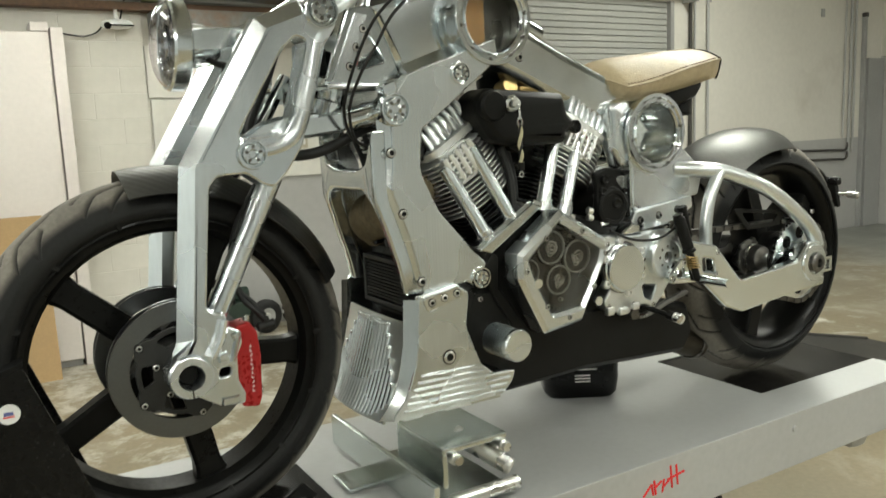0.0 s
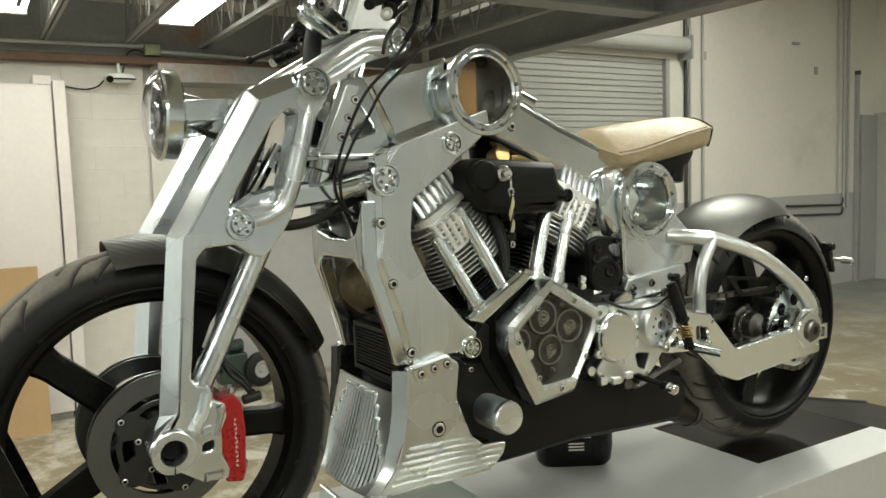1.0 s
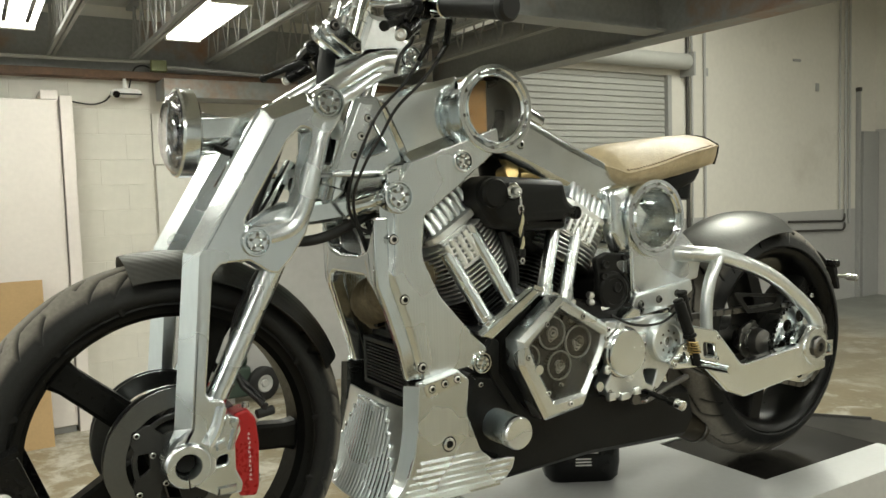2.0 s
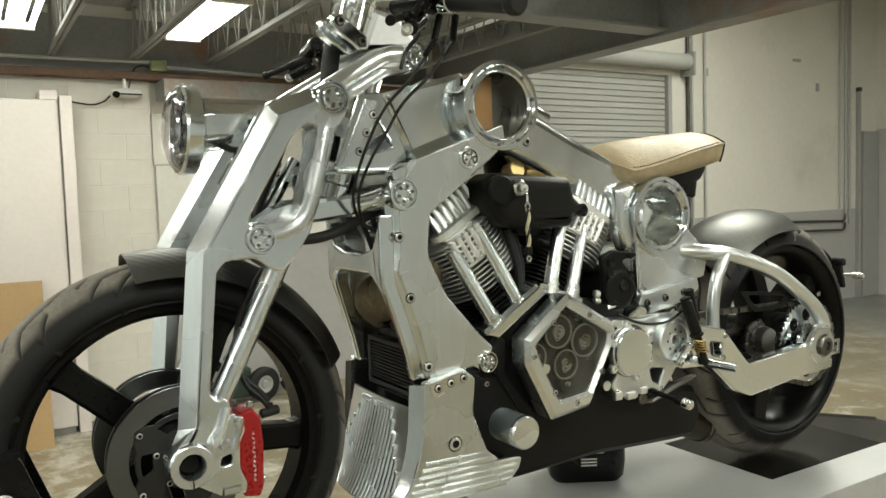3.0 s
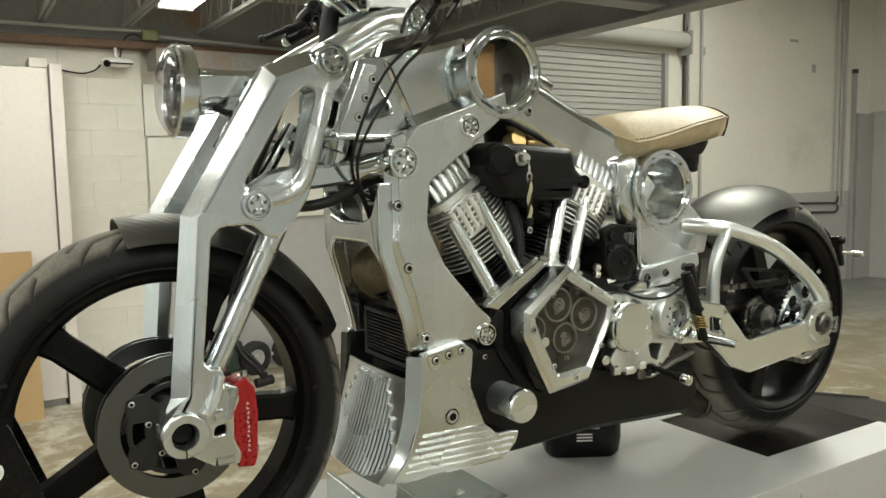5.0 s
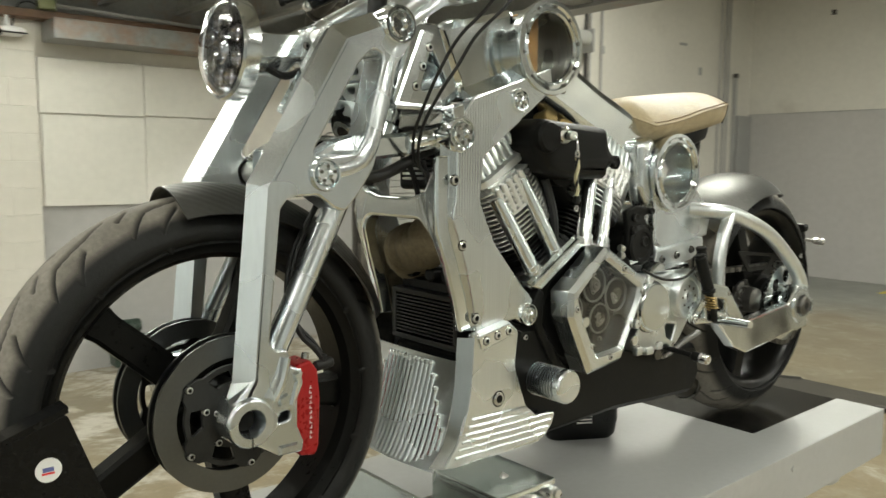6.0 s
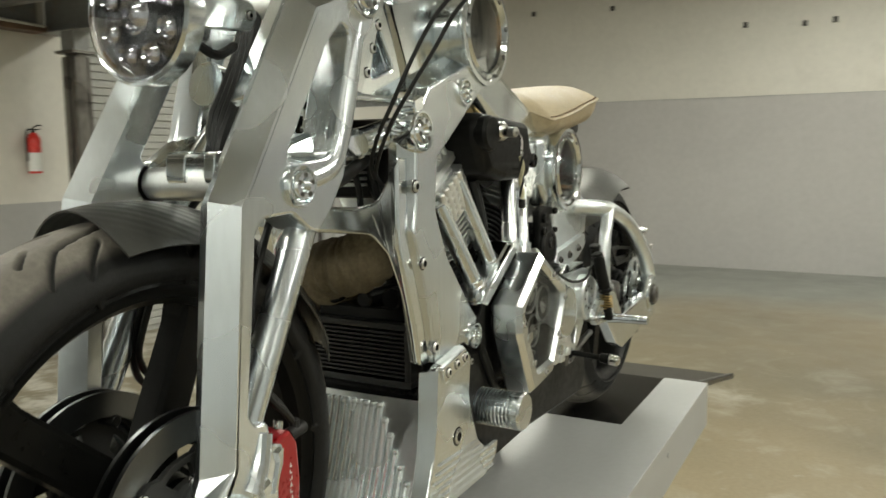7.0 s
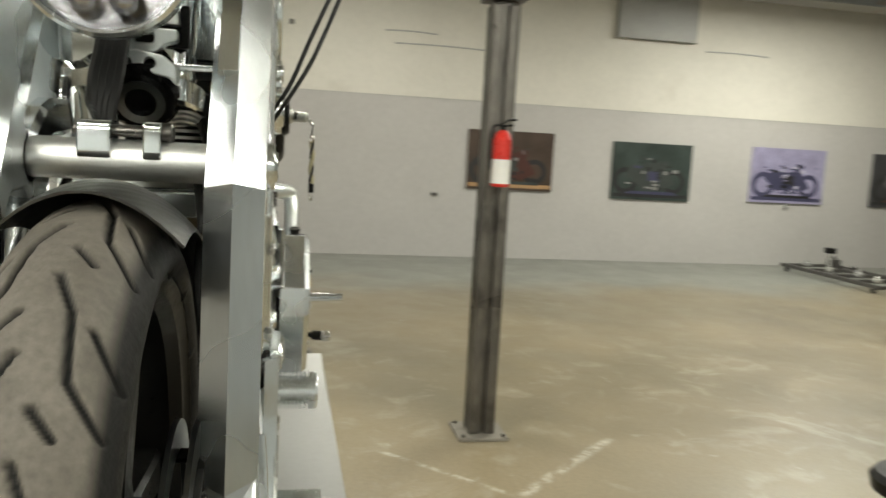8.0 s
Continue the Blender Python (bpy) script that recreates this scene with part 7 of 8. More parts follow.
# -- rear end --
rw_bm = bmesh.new()
ring(rw_bm, [(-0.075, 0.256), (-0.078, 0.248), (-0.074, 0.240), (-0.068, 0.232), (-0.05, 0.222), (0.05, 0.222), (0.068, 0.232), (0.074, 0.240), (0.078, 0.248), (0.075, 0.256)], (RX_, 0, RZ_))
lathe(rw_bm, [(-0.11, 0.015), (-0.11, 0.045), (-0.05, 0.05), (0.05, 0.05), (0.11, 0.045), (0.11, 0.015)], (RX_, 0, RZ_), (0, -1, 0), 40, closed=True)
rwheel = part("rear_wheel", rw_bm, M_CARBON, bike, "wide black carbon rear wheel")
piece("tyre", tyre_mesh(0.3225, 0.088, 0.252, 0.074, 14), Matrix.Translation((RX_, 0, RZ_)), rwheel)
for k in range(5):
    spoke(rwheel, RX_, RZ_, radians(38 + 72 * k), 0.042, 0.226, 0.055, 0.05, 0.045)
bm = bmesh.new()
out = []
for k in range(48):
    for f, rr in ((0.0, 0.104), (0.3, 0.110), (0.5, 0.110), (0.8, 0.104)):
        a = 2 * math.pi * (k + f) / 48
        out.append((RX_ + rr * math.cos(a), RZ_ + rr * math.sin(a), 0))
holes = [ring_pts(RX_ + 0.074 * math.cos(2 * math.pi * k / 8), RZ_ + 0.074 * math.sin(2 * math.pi * k / 8), 0.017, 16) for k in range(8)] + [ring_pts(RX_, RZ_, 0.03, 24)]
plate(bm, out, -0.140, -0.132, holes, bev=0.001, fil=0)
part("sprocket", bm, M_SATIN, rwheel, "bright drilled sprocket")
bm = bmesh.new()
lathe(bm, [(0.05, 0), (0.05, 0.07), (0.075, 0.07), (0.080, 0.062), (0.096, 0.062), (0.098, 0.055), (0.106, 0.055), (0.108, 0.048), (0.130, 0.048), (0.134, 0.044), (0.134, 0)], (RX_, 0, RZ_), (0, -1, 0), 32)
part("hub", bm, M_BLACK, rwheel, "black hub drum")
bm = bmesh.new()
lathe(bm, [(-0.03, 0.0), (-0.03, 0.028), (0.012, 0.028), (0.016, 0.034), (0.030, 0.034), (0.044, 0.031), (0.048, 0.024), (0.048, 0.0)], (1.440, -0.085, 1.300), (0, -1, 0), 32)
for k in range(6):
    a = 2 * math.pi * (k + 0.3) / 6
    c = Vector((1.440 + 0.043 * math.cos(a), -0.085, 1.300 + 0.043 * math.sin(a)))
    rod(bm, c, c + Vector((0, -0.012, 0)), 0.009, 14, soft=0.002)
lathe(bm, [(0.0, 0.0), (0.0, 0.046), (0.008, 0.046), (0.010, 0.040), (0.010, 0.0)], (1.440, -0.085, 1.300), (0, -1, 0), 40)
part("cush_drum", bm, M_GEAR, rwheel, "dark drive drum on a lobed flange")
bm = bmesh.new()
for y in (0.014, 0.020):
    lathe(bm, [(y, 0.034), (y, 0.0355), (y + 0.0025, 0.0355), (y + 0.0025, 0.034)], (1.440, -0.085, 1.300), (0, -1, 0), 32, closed=True)
part("drum_ring", bm, M_STEEL, rwheel, "bright rings round the drum")

# chain
bm = bmesh.new()
loop = [(1.045 + 0.04 * math.cos(radians(a)), 1.358 + 0.04 * math.sin(radians(a))) for a in range(90, 271, 20)]
loop += [(RX_ + 0.109 * math.cos(radians(a)), RZ_ + 0.109 * math.sin(radians(a))) for a in range(-92, 93, 8)]
full = []
for (x0, z0), (x1, z1) in zip(loop, loop[1:] + loop[:1]):
    n = max(1, round(math.hypot(x1 - x0, z1 - z0) / 0.0155))
    full += [(x0 + (x1 - x0) * k / n, z0 + (z1 - z0) * k / n) for k in range(n)]
for k, (x0, z0) in enumerate(full):
    x1, z1 = full[(k + 1) % len(full)]
    a = math.atan2(z1 - z0, x1 - x0)
    m = Matrix.Translation(((x0 + x1) / 2, -0.136, (z0 + z1) / 2)) @ Matrix.Rotation(-a, 4, "Y")
    w = 0.009 if k % 2 else 0.0065
    box(bm, -0.0095, 0.0095, -w, w, -0.0062, 0.0062, m=m)
tagged(part("chain", bm, M_GEAR, bike, "dark drive chain"), kind="stuff")
bm = bmesh.new()
plate(bm, [(1.295, 1.442, 0.006), (1.50, 1.420, 0.01), (1.47, 1.385, 0.02), (1.35, 1.385, 0.012)], -0.152, -0.148, [[(1.325, 1.430, 0.006), (1.47, 1.416, 0.008), (1.45, 1.396, 0.012), (1.358, 1.396, 0.008)]], bev=0.001)
part("chain_guard", bm, M_BLACK, bike, "black chain guard")

# swingarm
SA = [(1.108, 1.388, 0.012), (1.195, 1.368, 0.02), (1.243, 1.317, 0.02), (1.283, 1.275, 0.02), (1.500, 1.292, 0.02), (1.545, 1.338, 0.02), (1.612, 1.334, 0.006), (1.612, 1.316, 0.004), (1.585, 1.312, 0.01), (1.585, 1.250, 0.01), (1.615, 1.240, 0.006), (1.612, 1.218, 0.006), (1.485, 1.212, 0.03), (1.291, 1.193, 0.03), (1.231, 1.216, 0.03), (1.154, 1.283, 0.03), (1.105, 1.320, 0.02)]
for s in (-1, 1):
    bm = bmesh.new()
    plate(bm, SA, -0.188, -0.160, [[(1.150, 1.344, 0.006), (1.186, 1.335, 0.006), (1.190, 1.305, 0.006), (1.152, 1.312, 0.006)]], bev=0.005)
    lathe(bm, [(0.150, 0.0), (0.150, 0.052), (0.182, 0.052), (0.192, 0.046), (0.192, 0.030), (0.186, 0.028), (0.186, 0)], (1.568, 0, RZ_), (0, -1, 0), 40)
    arm = part("swingarm", bm if s < 0 else flipped(bm), M_SATIN, bike, "machined aluminium swingarm")
    bm = bmesh.new()
    hose(bm, [(1.150, -0.10, 1.545), (1.200, -0.145, 1.541), (1.260, -0.163, 1.530), (1.400, -0.170, 1.482), (1.530, -0.170, 1.404), (1.585, -0.170, 1.355), (1.600, -0.170, 1.325)], 0.0185, 16)
    part("upper_tube", bm if s < 0 else flipped(bm), M_PAN, arm, "bent satin aluminium tube")
    bm = bmesh.new()
    hose(bm, [(1.232, -0.163, 1.535), (1.195, -0.168, 1.48), (1.180, -0.170, 1.42), (1.178, -0.172, 1.365)], 0.0145, 14)
    part("strut", bm if s < 0 else flipped(bm), M_PAN, arm)
    bm = bmesh.new()
    lathe(bm, [(0.186, 0), (0.186, 0.027), (0.198, 0.027), (0.202, 0.022), (0.202, 0.012), (0.194, 0.010), (0.194, 0)], (1.572, 0, RZ_), (0, -1, 0), 8)
    part("axle_nut", bm if s < 0 else flipped(bm), M_GEAR, arm)
    bm = bmesh.new()
    plate(bm, [(1.606, 1.290, 0.002), (1.648, 1.290, 0.002), (1.648, 1.250, 0.002), (1.606, 1.250, 0.002)], -0.186, -0.168, [[(1.618, 1.282, 0.002), (1.638, 1.282, 0.002), (1.638, 1.258, 0.002), (1.618, 1.258, 0.002)]], bev=0.001)
    part("adjuster", bm if s < 0 else flipped(bm), M_POL, arm)
    for x, z in ((1.200, 1.350), (1.195, 1.300), (1.555, 1.415)):
        piece("bolt", ME_BOLTS, Matrix.Translation((x, s * 0.188 + (2 * YM if s > 0 else 0), z)) @ (FLIP if s > 0 else Matrix.Identity(4)), arm)

# rear fender
secs = []
for k in range(41):
    f = k / 40
    a = radians(143 - 63 * f)
    rad = 0.406 - 0.068 * f ** 0.8
    half = 0.124 * (1 - 0.35 * (max(0, 0.16 - f) / 0.16) ** 2 - 0.30 * (max(0, f - 0.78) / 0.22) ** 2)
    row = []
    for j in range(21):
        u = j / 20 * 2 - 1
        r = rad - 0.070 * abs(u) ** 2.3 * (1 - 0.25 * f)
        row.append((RX_ + r * math.cos(a), half * u, RZ_ + r * math.sin(a)))
    secs.append(row)
part("rear_fender", shell(secs), M_DARKST, bike, "hand-beaten dark satin steel rear fender", sharp=60)
for s in (-1, 1):
    bm = bmesh.new()
    rod(bm, (1.26, s * 0.118, 1.545), (1.27, s * 0.126, 1.548), 0.007, 10, soft=0.002)
    part("fender_bolt", bm, M_STEEL, bike)

# tail: plate bracket and signals
bm = bmesh.new()
hose(bm, [(1.70, -0.03, 1.52), (1.82, -0.02, 1.50), (1.90, 0.0, 1.46)], 0.008, 8)
plate(bm, [(1.890, 1.462), (1.912, 1.460), (1.930, 1.385), (1.915, 1.385)], -0.03, 0.03, bev=0.003, fil=0.006)
tail = part("tail_bracket", bm, M_BLACK, bike, "black tail bracket with lamp")
bm = boxes((1.890, 1.918, -0.04, 0.04, 1.450, 1.474), bev=0.008)
part("tail_lamp", bm, M_BLACKG, tail)
for s in (-1, 1):
    bm = bmesh.new()
    rod(bm, (1.915, s * 0.02, 1.425), (1.925, s * 0.058, 1.423), 0.005, 8)
    rod(bm, (1.923, s * 0.050, 1.423), (1.932, s * 0.082, 1.421), 0.010, 12, soft=0.003)
    part("signal", bm, M_STEEL, tail, "small bright turn signal")

# exhaust tip
bm = bmesh.new()
rod(bm, (1.205, -0.01, 1.118), (1.345, 0.0, 1.062), 0.038, 28, soft=0.003)
tip = part("exhaust_tip", bm, surf("burnt_steel", (0.05, 0.042, 0.03), 0.46, 1, 0.25, 10, 60, 0.1), bike, "heat-browned exhaust tip")
dv = Vector((0.14, 0.01, -0.056)).normalized()
for t in (0.02, 0.13):
    bm = bmesh.new()
    lathe(bm, [(-0.004, 0.038), (-0.004, 0.0405), (0.004, 0.0405), (0.004, 0.038)], Vector((1.205, -0.01, 1.118)) + dv * t, dv, 32, closed=True)
    part("clamp_ring", bm, M_GEAR, tip)


# ---- things in the hall ----
def post(x, y, top):
    """A square steel post with welded corner angles, on a base plate."""
    ob = thing("steel_post", (x, y, 0), "bare dark steel square post bolted to the floor", "post", "mezzanine posts")
    bm = bmesh.new()
    box(bm, x - 0.045, x + 0.045, y - 0.07, y + 0.07, 0.02, top, bev=0.006)
    part("shaft", bm, M_POST, ob)
    for sx in (-1, 1):
        for sy in (-1, 1):
            part("corner_bar", boxes((x + sx * 0.060 - 0.016, x + sx * 0.060 + 0.016, y + sy * 0.046 - 0.032, y + sy * 0.046 + 0.032, 0.02, top - 0.02), bev=0.009), M_POST, ob)
    part("base_plate", boxes((x - 0.15, x + 0.15, y - 0.15, y + 0.15, 0.0, 0.02), bev=0.004), M_PLATE, ob, "dusty worn base plate")
    part("cap_plate", boxes((x - 0.11, x + 0.11, y - 0.11, y + 0.11, top, top + 0.025), bev=0.003), M_POST, ob)
    part("cap_stub", boxes((x - 0.07, x + 0.07, y - 0.08, y + 0.08, top + 0.025, MZ)), M_BEAM, ob)
    for sx in (-1, 1):
        for sy in (-1, 1):
            bm = bmesh.new()
            rod(bm, (x + sx * 0.12, y + sy * 0.12, 0.02), (x + sx * 0.12, y + sy * 0.12, 0.035), 0.012, 6)
            part("anchor_bolt", bm, M_POST, ob)
    return ob


post(3.66, -1.33, 2.50)
post(3.735, 4.98, 2.50)


def extinguisher(x, y, z, tall, facing=(-1, 0, 0)):
    """A bottle hung on a bracket, its base at z; it stands off in the direction of facing."""
    f = Vector(facing).normalized()
    sd = Vector((-f.y, f.x, 0))
    c = Vector((x, y, z)) + f * 0.075
    r = 0.052
    ob = thing("fire_extinguisher", tuple(c), "red fire extinguisher with a white label, hung on a bracket", "fire extinguisher", "fire extinguishers")
    bm = bmesh.new()
    h = tall * 0.82
    lathe(bm, [(0, 0), (0, r - 0.006), (0.008, r), (h - 0.05, r), (h - 0.02, r * 0.75), (h, 0.022), (h, 0)], c, (0, 0, 1), 28)
    body = part("bottle", bm, M_EXT, ob)
    bm = bmesh.new()
    lathe(bm, [(0.018, r + 0.0006), (h - 0.16, r + 0.0006), (h - 0.16, r - 0.002), (0.018, r - 0.002)], c, (0, 0, 1), 28, closed=True)
    part("label_band", bm, M_WHITEP, body, "white paper label")
    bm = bmesh.new()
    rod(bm, c + Vector((0, 0, h)), c + Vector((0, 0, h + 0.03)), 0.014, 12)
    hose(bm, [c + Vector((0, 0, h + 0.03)) - sd * 0.01, c + Vector((0, 0, h + 0.055)) + sd * 0.03, c + Vector((0, 0, h + 0.06)) + sd * 0.075], 0.006, 8)
    hose(bm, [c + Vector((0, 0, h + 0.02)) - sd * 0.01, c + Vector((0, 0, h + 0.03)) + sd * 0.06], 0.005, 8)
    part("valve_handle", bm, M_BLACKG, ob)
    bm = bmesh.new()
    hose(bm, [c + Vector((0, 0, h + 0.02)), c + Vector((0, 0, h + 0.02)) - sd * 0.05, c + Vector((0, 0, h - 0.06)) - sd * 0.066, c + Vector((0, 0, 0.1)) - sd * 0.062], 0.007, 8)
    part("hose", bm, M_HOSE, ob)
    bm = bmesh.new()
    k = c - f * 0.0635
    u = f * 0.012
    loft(bm, [[k - sd * 0.03 + Vector((0, 0, zz)), k + sd * 0.03 + Vector((0, 0, zz)), k + sd * 0.03 + u + Vector((0, 0, zz)), k - sd * 0.03 + u + Vector((0, 0, zz))] for zz in (0.05, h - 0.05)])
    part("bracket", bm, M_GREYP, ob)
    return ob


extinguisher(3.582, -1.325, 1.478, 0.38)
extinguisher(3.52, WY, 1.55, 0.40, (0, -1, 0))

# framed prints on the end wall: dark machines on coloured grounds, as plain shapes
INK = surf("print_black", (0.02, 0.02, 0.022), 0.45)
GLINT = surf("print_highlight", (0.24, 0.24, 0.235), 0.4)
PALE = surf("print_pale_violet", (0.42, 0.40, 0.50), 0.4)
PAPERS = [surf("print_brown", (0.062, 0.040, 0.029), 0.4, var=0.35, scale=3), surf("print_dark_green", (0.035, 0.05, 0.045), 0.4, var=0.5, scale=3), surf("print_violet", (0.30, 0.28, 0.42), 0.4, var=0.25, scale=4), surf("print_dark", (0.04, 0.04, 0.045), 0.4, var=0.4, scale=3)]
TONES = [surf("print_red", (0.07, 0.024, 0.018), 0.4), surf("print_silver", (0.045, 0.053, 0.05), 0.4), surf("print_blue", (0.05, 0.05, 0.10), 0.4), surf("print_grey", (0.12, 0.12, 0.12), 0.4)]
for k, (yc, zc) in enumerate(((-3.67, 1.56), (-6.09, 1.50), (-8.60, 1.545), (-10.95, 1.545))):
    hw, hh = 0.70, 0.465
    pr = thing("wall_print", (WX, yc, zc - hh), ("brown", "dark green", "violet", "dark")[k] + " mounted print of a machine on the end wall", "picture", "wall prints")
    part("panel", boxes((WX - 0.035, WX - 0.002, yc - hw, yc + hw, zc - hh, zc + hh), bev=0.003), PAPERS[k], pr)
    face = WX - 0.0365
    for dy, rr in ((-0.40, 0.20), (0.46, 0.22)):
        bm = bmesh.new()
        lathe(bm, [(-0.0008, rr * 0.62), (-0.0008, rr), (0.0008, rr), (0.0008, rr * 0.62)], (face, yc + dy, zc - 0.16), (-1, 0, 0), 24, closed=True)
        part("wheel_shape", bm, INK if k != 2 else TONES[2], pr)
    bm = bmesh.new()
    plate(bm, [(yc + 1.25 * dy, zc + 1.2 * dz) for dy, dz in ((-0.34, -0.16), (-0.18, 0.08), (-0.26, 0.16), (-0.12, 0.14), (0.10, 0.05), (0.24, 0.09), (0.33, 0.08), (0.36, -0.05), (0.12, -0.25), (-0.14, -0.25))], face - 0.0014, face + 0.0006, bev=0.0003, fil=0.03, axis="x")
    part("body_shape", bm, TONES[k], pr)
    rng = random.Random(40 + k)
    # engine, tank, seat, bars and pipes of the pictured machine
    for name, y0, z0, w, h, tone in [("tank_shape", 0.06, 0.10, 0.20, 0.09, 4), ("seat_shape", 0.26, 0.07, 0.16, 0.04, 5), ("engine_shape", -0.02, -0.08, 0.22, 0.18, 5), ("lamp_shape", -0.24, 0.10, 0.07, 0.07, 4), ("ground_shape", 0.0, -0.35, 1.0, 0.05, 5)]:
        bm = bmesh.new()
        plate(bm, [(yc + y0 - w / 2, zc + z0 - h / 2), (yc + y0 - w / 2 * 0.8, zc + z0 + h / 2), (yc + y0 + w / 2 * 0.7, zc + z0 + h / 2), (yc + y0 + w / 2, zc + z0 - h / 3)], face - 0.0030, face - 0.0016, bev=0.0003, fil=0.02, axis="x")
        part(name, bm, (TONES[k], TONES[(k + 1) % 4])[tone - 4] if k != 2 else (PAPERS[2], INK)[tone - 4], pr)
    for j in range(34):
        y0, z0 = yc + rng.gauss(0.04, 0.22), zc + rng.uniform(-0.30, 0.22)
        w, h = rng.uniform(0.02, 0.12), rng.uniform(0.014, 0.06)
        bm = bmesh.new()
        plate(bm, [(y0 - w / 2, z0 - h / 2), (y0 - w / 2, z0 + h / 2), (y0 + w / 2, z0 + h / 2), (y0 + w / 2, z0 - h / 2)], face - 0.0046, face - 0.0032, bev=0.0003, fil=0.006, axis="x")
        part("print_detail", bm, rng.choice([INK, INK, GLINT, TONES[k], GLINT if k == 1 else TONES[1]] if k != 2 else [INK, TONES[2], PAPERS[2], PALE, TONES[2]]), pr)
    bm = bmesh.new()
    plate(bm, [(yc - hw + 0.03, zc - hh + 0.04), (yc + hw - 0.03, zc - hh + 0.04), (yc + hw - 0.03, zc - hh + 0.10), (yc - hw + 0.03, zc - hh + 0.10)], face - 0.0004, face + 0.0006, bev=0.0002, fil=0.0, axis="x")
    part("caption_bar", bm, (M_PLY, INK, TONES[2], INK)[k], pr)
solid("outlet_box", boxes((WX - 0.04, WX - 0.002, -8.67, -8.59, 0.99, 1.07), bev=0.006), M_GREYP, "small grey outlet box on the end wall", "outlet")
solid("outlet_box", boxes((WX - 0.03, WX - 0.002, -2.51, -2.43, 0.955, 1.005), bev=0.006), M_PIPE, "small dark outlet on the end wall", "outlet")
solid("wall_hatch", boxes((WX - 0.12, WX - 0.002, -6.64, -5.28, 3.60, 4.40), bev=0.01), M_GREYP, "grey sheet-metal vent box high on the end wall", "vent box")
solid("roof_beam", i_beam(WX - 0.5, WX - 0.25, -12.9, -6.9, 4.33, 0.4), M_BEAM, "dark steel roof beam by the end wall", "beam", kind="structure")
for k, (y0, y1, z) in enumerate(((-8.02, -6.88, 3.50), (-3.2, -1.75, 3.24), (-2.4, -1.6, 3.42))):
    bm = bmesh.new()
    hose(bm, [(WX - 0.002, y0, z - 0.006), (WX - 0.002, (y0 + y1) / 2, z + 0.01), (WX - 0.002, y1, z)], 0.012, 6)
    solid("wall_scuff", bm, M_WALLG, "long grey scrape on the end wall", "scuff", "wall scuffs", "structure")
for y, z in ((4.09, 3.87), (2.82, 3.84), (0.92, 3.44), (0.16, 3.40), (-0.21, 3.42)):
    solid("wall_anchor", boxes((WX - 0.03, WX - 0.002, y - 0.03, y + 0.03, z - 0.03, z + 0.04), bev=0.004), M_PIPE, "rusty anchor left in the end wall", "anchor", "wall anchors", "structure")
bm = boxes((WX - 0.006, WX - 0.001, YL, WY, 2.455, 2.462))
solid("wall_trim", bm, M_GREYP, "dark edge where the grey paint ends", "trim", kind="structure")

# a low wheeled frame on the floor by the end wall
dolly = thing("wheeled_frame", (10.0, -8.7, 0), "low dark steel wheeled frame lying on the floor", "dolly")
for y in (-8.30, -9.25):
    part("rail", boxes((8.6, 10.85, y - 0.03, y + 0.03, 0.07, 0.125), bev=0.006), M_DOLLY, dolly)
for x in (8.65, 9.2, 9.7, 10.25, 10.8):
    part("cross_rail", boxes((x - 0.025, x + 0.025, -9.22, -8.33, 0.072, 0.122), bev=0.006), M_DOLLY, dolly)
for x in (8.75, 10.7):
    for y in (-8.30, -9.25):
        bm = bmesh.new()
        rod(bm, (x, y - 0.02, 0.04), (x, y + 0.02, 0.04), 0.04, 16, soft=0.006)
        part("caster", bm, M_HOSE, dolly)
part("upright", boxes((10.3, 10.34, -8.80, -8.76, 0.10, 0.40), bev=0.006), M_CAST, dolly, "thin bright upright")
part("head", boxes((10.26, 10.40, -8.85, -8.71, 0.36, 0.45), bev=0.02), M_BLACK, dolly, "black head on the upright")
for x, y, w, h, m in ((9.05, -8.95, 0.10, 0.10, M_DOLLY), (9.45, -8.62, 0.06, 0.07, M_GREYP), (9.85, -8.85, 0.14, 0.05, M_DOLLY), (9.95, -8.50, 0.05, 0.07, M_DECK), (10.5, -9.0, 0.10, 0.13, M_DOLLY), (10.55, -8.55, 0.07, 0.06, M_GREYP), (8.95, -8.52, 0.06, 0.05, M_DECK)):
    bm = bmesh.new()
    box(bm, x - w, x + w, y - w * 0.7, y + w * 0.7, 0.122, 0.122 + h, bev=0.014)
    rod(bm, (x, y, 0.12 + h), (x + 0.03, y, 0.145 + h), w * 0.4, 12, soft=0.004)
    part("fitting", bm, m, dolly)

